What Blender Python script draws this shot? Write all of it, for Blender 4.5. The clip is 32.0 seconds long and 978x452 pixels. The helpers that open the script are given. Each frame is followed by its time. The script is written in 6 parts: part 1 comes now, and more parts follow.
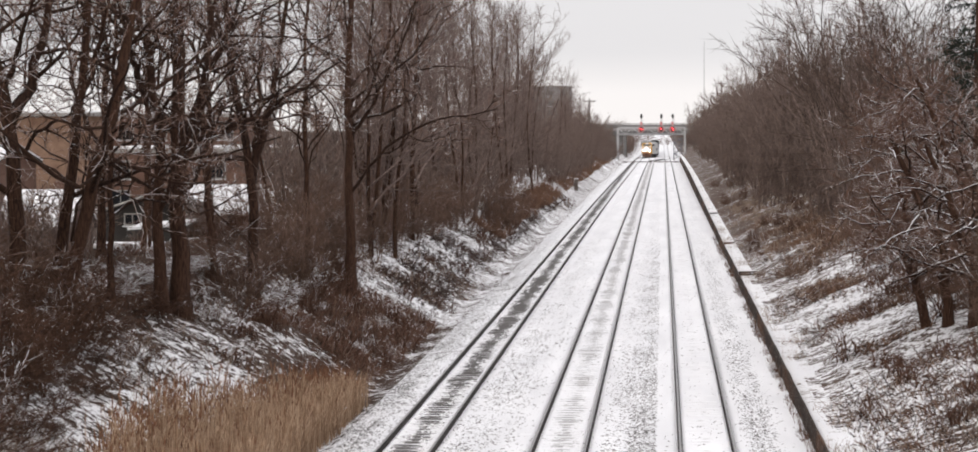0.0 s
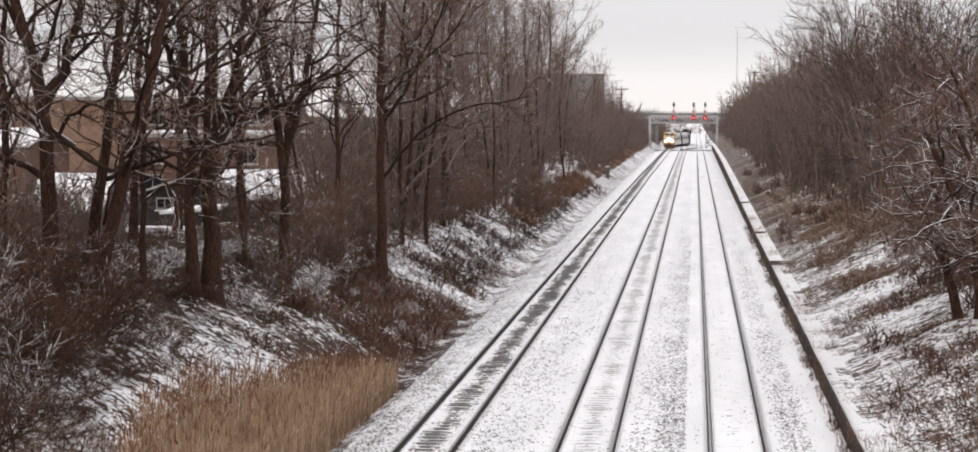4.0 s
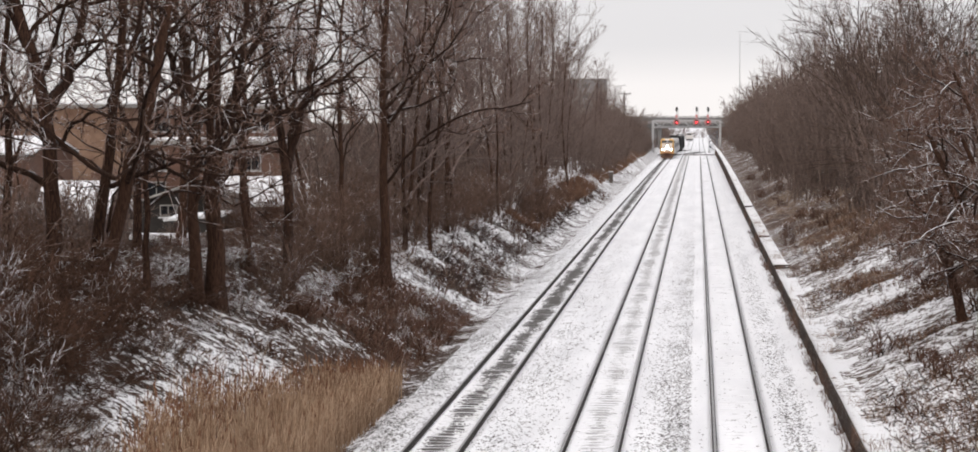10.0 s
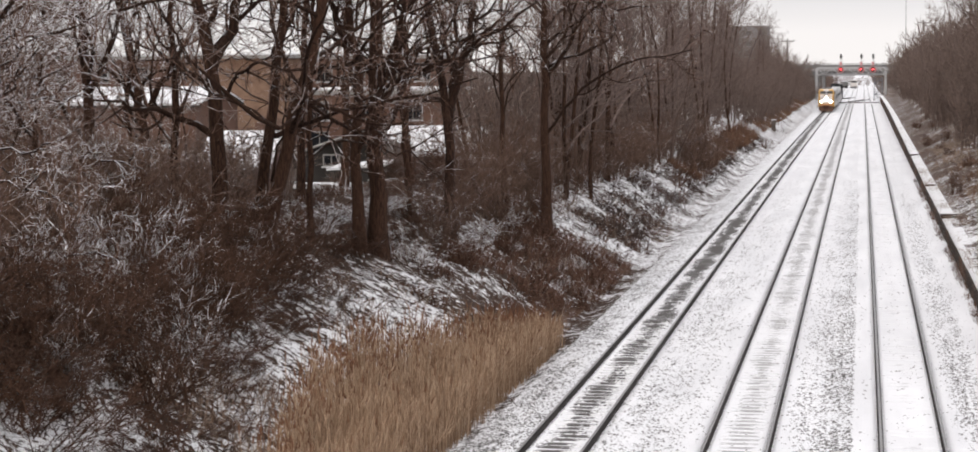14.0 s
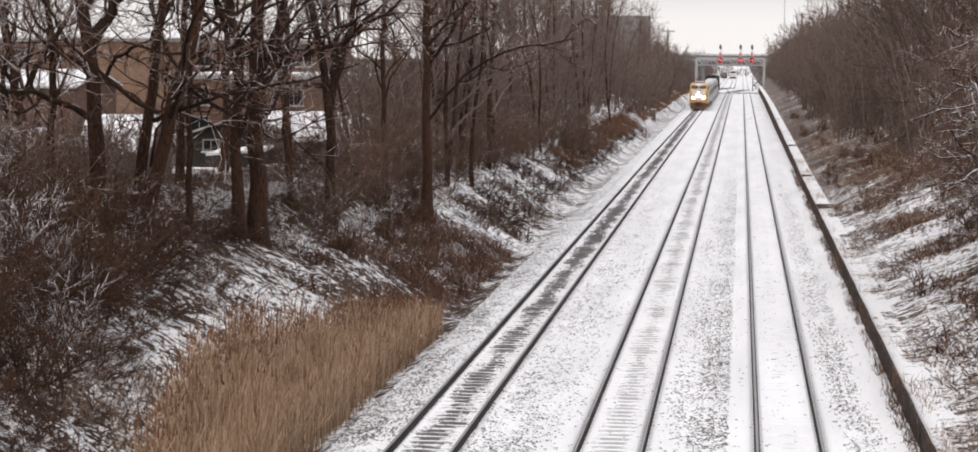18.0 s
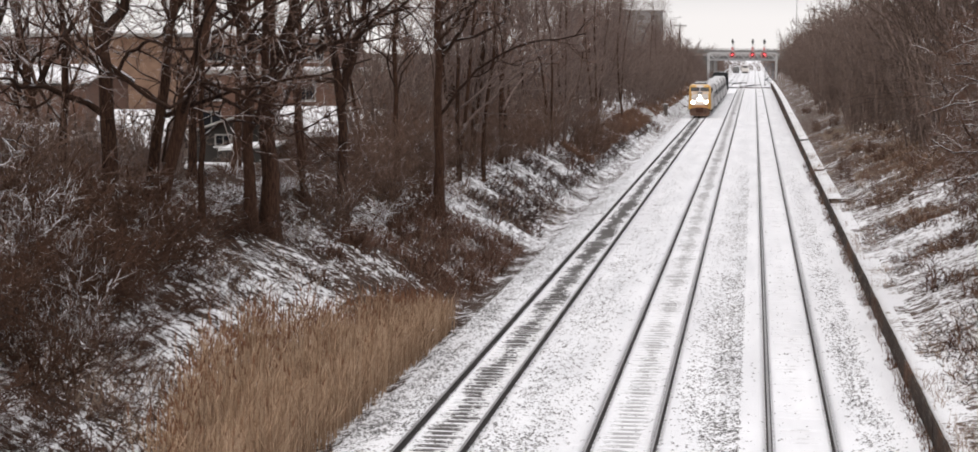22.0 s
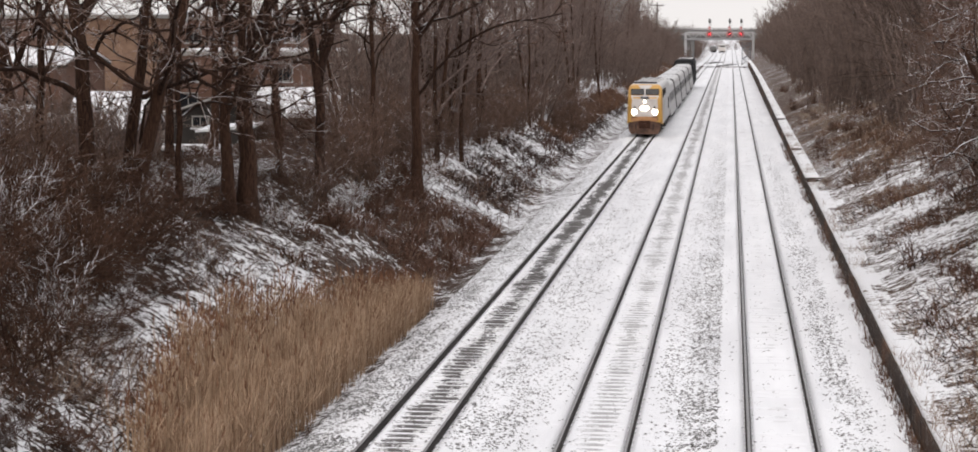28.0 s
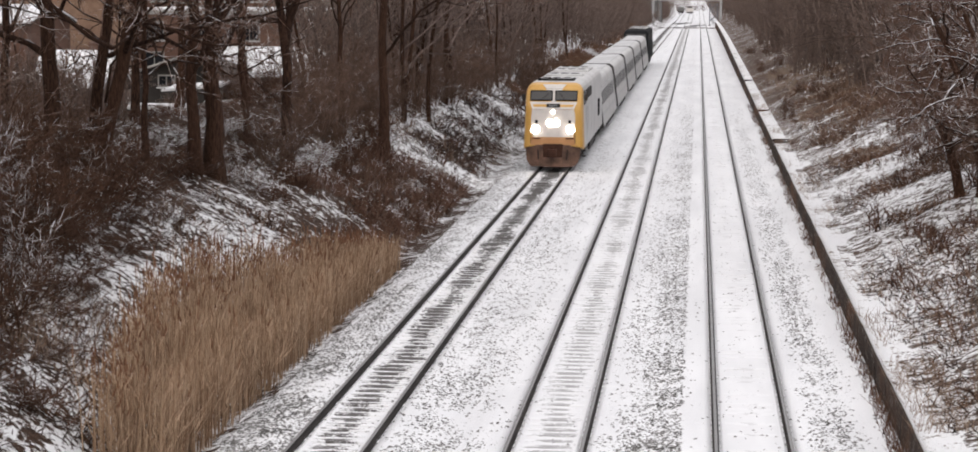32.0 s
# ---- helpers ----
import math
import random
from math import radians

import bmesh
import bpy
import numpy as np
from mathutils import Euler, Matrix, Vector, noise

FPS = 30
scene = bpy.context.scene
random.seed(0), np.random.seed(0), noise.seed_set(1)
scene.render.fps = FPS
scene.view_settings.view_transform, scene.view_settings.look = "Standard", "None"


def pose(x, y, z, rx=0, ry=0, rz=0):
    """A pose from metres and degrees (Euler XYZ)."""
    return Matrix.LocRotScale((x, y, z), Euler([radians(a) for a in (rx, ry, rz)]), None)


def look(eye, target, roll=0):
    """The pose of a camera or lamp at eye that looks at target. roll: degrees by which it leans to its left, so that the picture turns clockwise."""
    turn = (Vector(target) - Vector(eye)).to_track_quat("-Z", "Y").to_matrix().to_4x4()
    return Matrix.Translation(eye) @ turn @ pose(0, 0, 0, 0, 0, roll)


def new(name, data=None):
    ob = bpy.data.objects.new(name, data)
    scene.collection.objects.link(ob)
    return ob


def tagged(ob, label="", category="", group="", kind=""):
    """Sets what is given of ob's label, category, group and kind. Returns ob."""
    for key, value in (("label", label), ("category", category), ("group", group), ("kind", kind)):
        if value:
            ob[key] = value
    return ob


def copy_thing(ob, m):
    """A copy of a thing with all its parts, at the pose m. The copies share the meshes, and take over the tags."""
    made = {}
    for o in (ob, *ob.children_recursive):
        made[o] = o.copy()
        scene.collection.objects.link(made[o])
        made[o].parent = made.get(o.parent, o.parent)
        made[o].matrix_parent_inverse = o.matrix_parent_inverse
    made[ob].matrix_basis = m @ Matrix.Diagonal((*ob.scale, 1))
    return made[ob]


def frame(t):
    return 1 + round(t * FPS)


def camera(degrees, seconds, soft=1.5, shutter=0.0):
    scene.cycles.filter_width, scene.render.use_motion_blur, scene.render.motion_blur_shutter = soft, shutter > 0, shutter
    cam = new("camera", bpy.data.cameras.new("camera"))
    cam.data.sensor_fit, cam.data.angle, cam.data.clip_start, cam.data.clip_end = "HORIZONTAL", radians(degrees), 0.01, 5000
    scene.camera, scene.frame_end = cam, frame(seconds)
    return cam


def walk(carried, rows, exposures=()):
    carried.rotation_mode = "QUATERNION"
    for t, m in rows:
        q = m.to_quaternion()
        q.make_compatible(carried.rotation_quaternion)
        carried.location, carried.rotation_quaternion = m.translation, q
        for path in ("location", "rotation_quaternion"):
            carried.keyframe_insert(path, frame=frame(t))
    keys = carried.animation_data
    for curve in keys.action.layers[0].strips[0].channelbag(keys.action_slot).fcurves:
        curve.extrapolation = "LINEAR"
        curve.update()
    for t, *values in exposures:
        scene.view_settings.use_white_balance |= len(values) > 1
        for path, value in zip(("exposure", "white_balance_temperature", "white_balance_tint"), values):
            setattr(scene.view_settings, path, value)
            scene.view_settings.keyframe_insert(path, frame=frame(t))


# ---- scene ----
# The eye stands still on an overbridge, 9.07 m over the rails, and only turns. Tracks run along +y, rail tops at z = 0.
cam = camera(27.53, 32.0, 1.72)
EYE = 9.07
TURNS = [
    (0.0, 87.079, 0.254, 4.970),
    (0.5, 86.899, 0.259, 5.221),
    (1.0, 86.684, 0.219, 5.497),
    (1.5, 86.586, 0.135, 5.707),
    (2.0, 86.474, 0.088, 5.883),
    (2.5, 86.519, -0.091, 5.977),
    (3.0, 86.581, -0.136, 6.016),
    (3.5, 86.621, -0.180, 5.971),
    (5.5, 86.997, 0.032, 5.458),
    (6.0, 86.996, 0.082, 5.302),
    (6.5, 86.930, 0.115, 5.198),
    (7.0, 86.913, 0.109, 5.111),
    (7.5, 86.827, 0.077, 5.117),
    (8.0, 86.799, 0.071, 5.163),
    (8.5, 86.849, 0.058, 5.262),
    (9.0, 86.882, 0.075, 5.465),
    (9.5, 86.883, 0.111, 5.660),
    (10.0, 86.866, 0.116, 5.973),
    (10.5, 86.932, 0.173, 6.267),
    (11.0, 86.983, 0.115, 6.406),
    (11.5, 86.935, 0.113, 6.534),
    (12.0, 86.964, 0.095, 6.594),
    (12.5, 86.884, 0.315, 8.083),
    (13.0, 86.197, 0.477, 10.454),
    (13.5, 85.663, 0.509, 10.789),
    (15.5, 85.175, -0.177, 8.942),
    (16.0, 85.186, -0.211, 8.520),
    (16.5, 85.165, -0.247, 7.949),
    (17.0, 85.205, -0.246, 7.551),
    (17.5, 85.122, -0.303, 7.224),
    (18.0, 85.049, -0.269, 7.199),
    (18.5, 85.051, -0.296, 7.209),
    (19.0, 85.063, -0.307, 7.200),
    (19.5, 85.082, -0.221, 7.247),
    (20.0, 85.112, -0.180, 7.299),
    (20.5, 85.127, -0.211, 7.348),
    (21.0, 85.102, -0.192, 7.359),
    (21.5, 85.002, -0.220, 7.501),
    (22.0, 84.900, -0.218, 7.540),
    (22.5, 84.835, -0.196, 7.578),
    (23.0, 84.665, -0.222, 7.650),
    (23.5, 84.409, -0.251, 7.766),
    (24.0, 84.231, -0.214, 7.919),
    (24.5, 84.180, -0.215, 8.036),
    (26.5, 83.475, -0.271, 8.493),
    (27.0, 83.592, -0.261, 8.284),
    (27.5, 84.228, -0.135, 7.258),
    (28.0, 84.339, -0.004, 6.887),
    (28.5, 84.309, 0.000, 6.347),
    (29.0, 84.282, -0.033, 5.893),
    (29.5, 84.282, -0.047, 5.653),
    (30.0, 84.225, -0.046, 5.622),
    (30.5, 83.966, -0.126, 5.727),
    (31.0, 83.795, -0.192, 5.797),
    (31.5, 83.553, -0.235, 5.850),
    (32.0, 83.203, -0.250, 5.962),
]
walk(cam, [(t, pose(0, 0, EYE, rx, ry, rz)) for t, rx, ry, rz in TURNS], [(0, 0.19, 6660, 13), (13.0, 0.18, 6660, 13), (24.0, 0.13, 6660, 13), (32.0, 0.06, 6660, 13)])

# ---------- sky and light: a closed overcast, brighter low over the horizon ----------
world = bpy.data.worlds.new("overcast_sky")
scene.world = world
world.use_nodes = True
wn, wl = world.node_tree.nodes, world.node_tree.links
wn.clear()
w_out, w_bg = wn.new("ShaderNodeOutputWorld"), wn.new("ShaderNodeBackground")
w_sky = wn.new("ShaderNodeTexSky")
w_sky.sky_type, w_sky.sun_disc = "NISHITA", False
w_sky.sun_elevation, w_sky.sun_rotation, w_sky.dust_density = radians(28), radians(200), 6.0
w_co, w_sep = wn.new("ShaderNodeTexCoord"), wn.new("ShaderNodeSeparateXYZ")
w_ramp, w_noise, w_map = wn.new("ShaderNodeValToRGB"), wn.new("ShaderNodeTexNoise"), wn.new("ShaderNodeMapping")
w_map.inputs["Scale"].default_value = (2.0, 2.0, 11.0)
w_noise.inputs["Scale"].default_value, w_noise.inputs["Detail"].default_value = 1.6, 3.0
el = w_ramp.color_ramp.elements
el[0].position, el[0].color = 0.0, (0.85, 0.845, 0.835, 1)
el[1].position, el[1].color = 1.0, (1.18, 1.19, 1.22, 1)
for place, colour in ((0.015, (0.845, 0.84, 0.835, 1)), (0.034, (0.70, 0.71, 0.725, 1)), (0.09, (0.67, 0.68, 0.705, 1)), (0.3, (1.0, 1.005, 1.03, 1))):
    e = el.new(place)
    e.color = colour
w_mul = wn.new("ShaderNodeMixRGB")
w_mul.blend_type, w_mul.inputs[0].default_value = "MULTIPLY", 1.0
w_soft = wn.new("ShaderNodeMapRange")
w_soft.inputs[3].default_value, w_soft.inputs[4].default_value = 0.95, 1.05
w_mix = wn.new("ShaderNodeMixRGB")
w_mix.inputs[0].default_value = 0.02
wl.new(w_co.outputs["Generated"], w_sep.inputs[0])
wl.new(w_sep.outputs["Z"], w_ramp.inputs[0])
wl.new(w_co.outputs["Generated"], w_map.inputs[0])
wl.new(w_map.outputs[0], w_noise.inputs["Vector"])
wl.new(w_noise.outputs[0], w_soft.inputs[0])
wl.new(w_ramp.outputs[0], w_mul.inputs[1])
wl.new(w_soft.outputs[0], w_mul.inputs[2])
wl.new(w_mul.outputs[0], w_mix.inputs[1])
wl.new(w_sky.outputs[0], w_mix.inputs[2])
wl.new(w_mix.outputs[0], w_bg.inputs["Color"])
w_bg.inputs["Strength"].default_value = 1.0
wl.new(w_bg.outputs[0], w_out.inputs["Surface"])
sun_data = bpy.data.lights.new("sun", "SUN")
sun_data.energy, sun_data.angle, sun_data.color = 0.42, radians(40), (1.0, 0.97, 0.93)
sun = new("sun", sun_data)
sun.matrix_world = look((0, 0, 60), (-14, 26, 0))


# ---------- materials ----------
class Nodes:
    """A small builder for one procedural material."""

    def __init__(self, name, rough=0.8, metal=0.0):
        self.m = bpy.data.materials.new(name)
        self.m.use_nodes = True
        self.t = self.m.node_tree
        self.b = self.t.nodes["Principled BSDF"]
        self.b.inputs["Roughness"].default_value, self.b.inputs["Metallic"].default_value = rough, metal
        self.b.inputs["Specular IOR Level"].default_value = 0.12 if rough > 0.86 else 0.4

    def n(self, kind, **inputs):
        node = self.t.nodes.new(kind)
        for key, value in inputs.items():
            node.inputs[key.replace("_", " ")].default_value = value
        return node

    def link(self, a, b):
        self.t.links.new(a, b)

    def place(self, scale=(1, 1, 1), local=False, turn=(0, 0, 0)):
        src = self.n("ShaderNodeTexCoord").outputs["Object"] if local else self.n("ShaderNodeNewGeometry").outputs["Position"]
        mp = self.n("ShaderNodeMapping")
        mp.inputs["Scale"].default_value = scale
        mp.inputs["Rotation"].default_value = [radians(a) for a in turn]
        self.link(src, mp.inputs[0])
        return mp.outputs[0]

    def noise(self, vec, scale, detail=4.0, rough=0.6, twist=0.0):
        nz = self.n("ShaderNodeTexNoise", Scale=scale, Detail=detail, Roughness=rough, Distortion=twist)
        self.link(vec, nz.inputs["Vector"])
        return nz.outputs[0]

    def span(self, v, a, b, lo=0.0, hi=1.0):
        r = self.n("ShaderNodeMapRange")
        for k, x in zip((1, 2, 3, 4), (a, b, lo, hi)):
            r.inputs[k].default_value = x
        self.link(v, r.inputs[0])
        return r.outputs[0]

    def math(self, op, a, b=None):
        q = self.n("ShaderNodeMath")
        q.operation = op
        for k, x in enumerate((a, b)):
            if x is None:
                continue
            if isinstance(x, (int, float)):
                q.inputs[k].default_value = x
            else:
                self.link(x, q.inputs[k])
        return q.outputs[0]

    def mix(self, fac, a, b, blend="MIX"):
        q = self.n("ShaderNodeMixRGB")
        q.blend_type = blend
        for k, x in enumerate((fac, a, b)):
            if isinstance(x, (int, float)):
                q.inputs[k].default_value = x
            elif isinstance(x, tuple):
                q.inputs[k].default_value = (*x, 1)
            else:
                self.link(x, q.inputs[k])
        return q.outputs[0]

    def axis(self, vec, k):
        s = self.n("ShaderNodeSeparateXYZ")
        self.link(vec, s.inputs[0])
        return s.outputs[k]

    def upward(self):
        return self.axis(self.n("ShaderNodeNewGeometry").outputs["Normal"], 2)

    def bump(self, v, strength, distance):
        bp = self.n("ShaderNodeBump", Strength=strength, Distance=distance)
        self.link(v, bp.inputs["Height"])
        self.link(bp.outputs[0], self.b.inputs["Normal"])

    def done(self, colour):
        if isinstance(colour, tuple):
            self.b.inputs["Base Color"].default_value = (*colour, 1)
        else:
            self.link(colour, self.b.inputs["Base Color"])
        return self.m


SNOW = (0.84, 0.845, 0.86)


def plain(name, a, b, scale=3.0, rough=0.7, metal=0.0, bump=0.0, local=True, snow=0.0, fine=24.0):
    """Two tones mixed by noise at two scales, with an optional dusting of snow on what faces up."""
    k = Nodes(name, rough, metal)
    v = k.place(local=local)
    f = k.math("ADD", k.math("MULTIPLY", k.span(k.noise(v, scale), 0.35, 0.65), 0.65), k.math("MULTIPLY", k.span(k.noise(v, fine), 0.3, 0.7), 0.35))
    c = k.mix(f, a, b)
    if snow:
        patch = k.span(k.noise(k.place(), 1.7, 3), 0.62 - snow * 0.35, 0.72 - snow * 0.35)
        c = k.mix(k.math("MULTIPLY", k.span(k.upward(), 0.35, 0.75), patch), c, SNOW)
    if bump:
        k.bump(k.noise(v, fine), bump, 0.02)
    return k.done(c)


def glow(name, colour, strength):
    k = Nodes(name)
    k.b.inputs["Emission Color"].default_value = (*colour, 1)
    k.b.inputs["Emission Strength"].default_value = strength
    return k.done(colour)


def bark(name, a, b, snow):
    """Bark with furrows, snow caught on what faces up."""
    k = Nodes(name, 0.9)
    v = k.place((9, 9, 1.6), local=True)
    f = k.span(k.noise(v, 2.2, 5), 0.41, 0.61)
    c = k.mix(f, a, b)
    rnd = k.n("ShaderNodeObjectInfo").outputs["Random"]
    c = k.mix(k.span(rnd, 0, 1, 0.0, 0.35), c, (b[0] * 1.25, b[1] * 1.2, b[2] * 1.15))
    if snow:
        patch = k.span(k.noise(k.place(), 1.1, 3), 0.66 - snow * 0.4, 0.78 - snow * 0.4)
        c = k.mix(k.math("MULTIPLY", k.span(k.upward(), 0.45, 0.8), patch), c, (0.80, 0.80, 0.82))
    k.bump(k.noise(v, 4.0, 4), 0.6, 0.03)
    return k.done(c)


def ballast_snow():
    """Thin snow over crushed stone: stones show through in dashes, more so between and outside the tracks."""
    k = Nodes("ballast_snow", 0.85)
    p = k.place()
    x = k.axis(p, 0)
    stones = k.noise(k.place((1.0, 0.9, 1.0)), 9.0, 3, 0.65)
    broad = k.noise(k.place((1.0, 0.13, 1.0)), 0.75, 3)
    cover = k.n("ShaderNodeValToRGB")
    cover.color_ramp.interpolation = "LINEAR"
    e = cover.color_ramp.elements
    e[0].position, e[0].color = 0.0, (0.62, 0.62, 0.62, 1)
    e[1].position, e[1].color = 1.0, (0.25, 0.25, 0.25, 1)
    # share of bare stone across the formation, from x = -10 to 5
    for at, s in ((-9.4, 0.80), (-8.5, 0.55), (-8.2, 0.2), (-7.25, 0.15), (-6.3, 0.2), (-5.6, 0.60), (-5.0, 0.52), (-4.2, 0.2), (-3.0, 0.1), (-2.0, 0.16), (-1.2, 0.55), (-0.45, 0.60), (-0.22, 0.35), (0.0, 0.1),
                  (1.1, 0.02), (2.35, 0.1), (2.8, 0.55), (3.3, 0.5), (3.72, 0.1)):
        q = e.new((at + 10) / 15)
        q.color = (s, s, s, 1)
    k.link(k.span(x, -10, 5), cover.inputs[0])
    amount = k.math("ADD", k.math("MULTIPLY", cover.outputs[0], 0.20), k.math("MULTIPLY", k.span(broad, 0.3, 0.7, -0.5, 0.5), 0.06))
    edge = k.math("SUBTRACT", k.math("ADD", stones, amount), 0.715)
    bare = k.span(edge, 0.0, 0.05)
    tone = k.mix(k.noise(p, 30.0, 2), (0.07, 0.068, 0.066), (0.24, 0.235, 0.23))
    white = k.mix(k.span(broad, 0.3, 0.7), (0.655, 0.66, 0.677), (0.79, 0.795, 0.81))
    k.bump(k.math("ADD", k.noise(p, 14.0, 4), k.math("MULTIPLY", bare, 0.5)), 0.5, 0.03)
    return k.done(k.mix(bare, white, tone))


def bank_snow(name, bare_share, a, b, far_share=0.0, patches=(), far=(115, 210)):
    """Snow lying on matted grass and leaf litter, the litter breaking through in streaks."""
    k = Nodes(name, 0.9)
    p = k.place()
    streak = k.noise(k.place((0.7, 0.95, 0.9), turn=(0, 0, 28)), 3.0, 6, 0.68, 0.9)
    broad = k.noise(p, 0.3, 3)
    fine = k.noise(p, 8.0, 3, 0.6)
    m = k.math("ADD", k.math("ADD", k.math("MULTIPLY", streak, 0.53), k.math("MULTIPLY", broad, 0.24)), k.math("MULTIPLY", fine, 0.23))
    y = k.axis(k.place(), 1)
    m = k.math("ADD", m, k.math("MULTIPLY", k.span(y, far[0], far[1]), far_share))
    for cx, cy, rx, ry, more in patches:
        # a broad bed of leaf litter, nearly free of snow, round one spot of the slope
        vec = k.n("ShaderNodeVectorMath")
        vec.operation = "DISTANCE"
        mp = k.n("ShaderNodeMapping")
        mp.inputs["Scale"].default_value = (1 / rx, 1 / ry, 0)
        k.link(k.place(), mp.inputs[0])
        k.link(mp.outputs[0], vec.inputs[0])
        vec.inputs[1].default_value = (cx / rx, cy / ry, 0)
        m = k.math("ADD", m, k.span(vec.outputs["Value"], 0.5, 1.2, more, 0.0))
    bare = k.span(m, 0.575 - bare_share * 0.16, 0.60 - bare_share * 0.16)
    litter = k.mix(k.span(k.noise(p, 9.0, 4, 0.7), 0.3, 0.7), a, b)
    k.bump(k.math("ADD", streak, fine), 0.9, 0.15)
    return k.done(k.mix(bare, SNOW, litter))


def tie_wood(name, show, most):
    """A weathered tie, bare in ragged patches along its middle, snow-covered towards the rails. The dark dashes also
    paint the thin shadow line at each tie.
    """
    k = Nodes(name, 0.9)
    loc = k.place(local=True)
    mid = k.math("SUBTRACT", 1.0, k.math("MULTIPLY", k.math("ABSOLUTE", k.axis(loc, 0)), 1.45))
    ragged = k.noise(k.place((1.6, 3.5, 1.0)), 3.4, 4, 0.7)
    broad = k.noise(k.place((0.6, 0.22, 1.0)), 1.1, 2)
    m = k.math("ADD", k.math("ADD", k.math("MULTIPLY", mid, 0.35), ragged), k.math("MULTIPLY", broad, 0.6))
    bare = k.math("MULTIPLY", k.math("MULTIPLY", k.span(m, 1.05 - show, 1.15 - show), k.span(mid, 0.0, 0.2)), most)
    wood = k.mix(k.noise(k.place((2, 40, 2), local=True), 3.0, 3), (0.03, 0.027, 0.025), (0.095, 0.085, 0.078))
    return k.done(k.mix(bare, (0.755, 0.76, 0.775), wood))


def reed(name):
    """Dry stalks, each of its own tone from dark brown to straw, browner towards the foot of the clump."""
    k = Nodes(name, 0.85)
    own = k.n("ShaderNodeNewGeometry").outputs["Random Per Island"]
    clump = k.span(k.noise(k.place((1, 1, 0.15)), 0.9, 3), 0.3, 0.7)
    c = k.mix(k.span(own, 0.0, 1.0), (0.13, 0.068, 0.037), (0.56, 0.41, 0.285))
    c = k.mix(k.math("MULTIPLY", clump, 0.55), c, (0.36, 0.222, 0.132))
    return k.done(c)


def weathered_board(name):
    """Old creosoted timber: dark grey-brown, pale weathered streaks, broad rusty stains."""
    k = Nodes(name, 0.92)
    streak = k.span(k.noise(k.place((1.5, 5.0, 0.6)), 2.2, 4, 0.7), 0.42, 0.68)
    stain = k.span(k.noise(k.place((0.5, 0.22, 0.5)), 0.6, 3), 0.48, 0.62)
    c = k.mix(streak, (0.017, 0.012, 0.0095), (0.088, 0.062, 0.048))
    c = k.mix(k.math("MULTIPLY", stain, 0.6), c, (0.14, 0.066, 0.034))
    rime = k.span(k.noise(k.place((2.0, 4.5, 1.0)), 2.4, 3, 0.7), 0.60, 0.70)
    c = k.mix(k.math("MULTIPLY", rime, 0.38), c, SNOW)
    k.bump(streak, 0.5, 0.02)
    return k.done(c)


M_BALLAST = ballast_snow()
M_LEDGE = bank_snow("ledge_snow", 0.12, (0.11, 0.08, 0.06), (0.26, 0.20, 0.15))
M_BANK = bank_snow("bank_snow_and_litter", 0.50, (0.02, 0.013, 0.010), (0.105, 0.067, 0.049), -0.004, ((-12.0, 79.0, 3.6, 16.0, 0.06), (-19.0, 67.0, 4.0, 11.0, 0.06), (-19.6, 90.0, 4.6, 14.0, 0.07)), (88, 150))
M_BANK_TAN = bank_snow("bank_snow_and_tan_grass", 0.52, (0.03, 0.021, 0.017), (0.195, 0.142, 0.115), 0.062, (), (82, 140))
M_PLATEAU = bank_snow("field_snow_and_litter", 1.0, (0.04, 0.028, 0.022), (0.12, 0.09, 0.07))
M_TIES = [tie_wood("tie_wood_bare", 0.11, 0.92), tie_wood("tie_wood_dusted", 0.07, 0.55), tie_wood("tie_wood_snowy", -0.06, 0.22)]
M_STONE = plain("crushed_stone", (0.075, 0.072, 0.07), (0.27, 0.262, 0.255), 1.3, 0.95, local=False)
M_RAIL = plain("rail_steel", (0.030, 0.027, 0.0265), (0.060, 0.053, 0.050), 0.7, 0.88, 0.0, local=False)
M_RAILTOP = plain("rail_head_worn", (0.17, 0.165, 0.165), (0.25, 0.245, 0.24), 0.7, 0.4, 0.5, local=False)
M_BARK = bark("bark_dark", (0.0154, 0.0088, 0.00624), (0.0682, 0.036, 0.024), 0.12)
M_LIMB = bark("bark_limb", (0.0132, 0.0073, 0.00528), (0.0462, 0.026, 0.01824), 0.24)
M_LIMBSNOW = bark("bark_limb_snow_lined", (0.0132, 0.0075, 0.00576), (0.0495, 0.029, 0.02208), 0.95)
M_FAN = bark("bark_slender_stem", (0.03, 0.021, 0.017), (0.105, 0.074, 0.06), 0.08)
M_TWIG = bark("twig_grey_brown", (0.066, 0.038, 0.02784), (0.22, 0.134, 0.09984), 0.55)
# paler and greyer than near twigs: the far crowns' haze is in the colour
M_TWIG_FAR = bark("twig_grey_hazed", (0.095, 0.069, 0.060), (0.20, 0.150, 0.132), 0.0)
M_BRUSH = bark("brush_red_brown", (0.022, 0.012, 0.00816), (0.1595, 0.088, 0.06144), 0.22)
M_BRUSH_DARK = bark("brush_dark_brown", (0.0143, 0.008, 0.005568), (0.1078, 0.058, 0.0384), 0.2)
M_BRUSH_MID = bark("brush_mid_brown", (0.035, 0.0225, 0.0165), (0.205, 0.130, 0.098), 0.24)
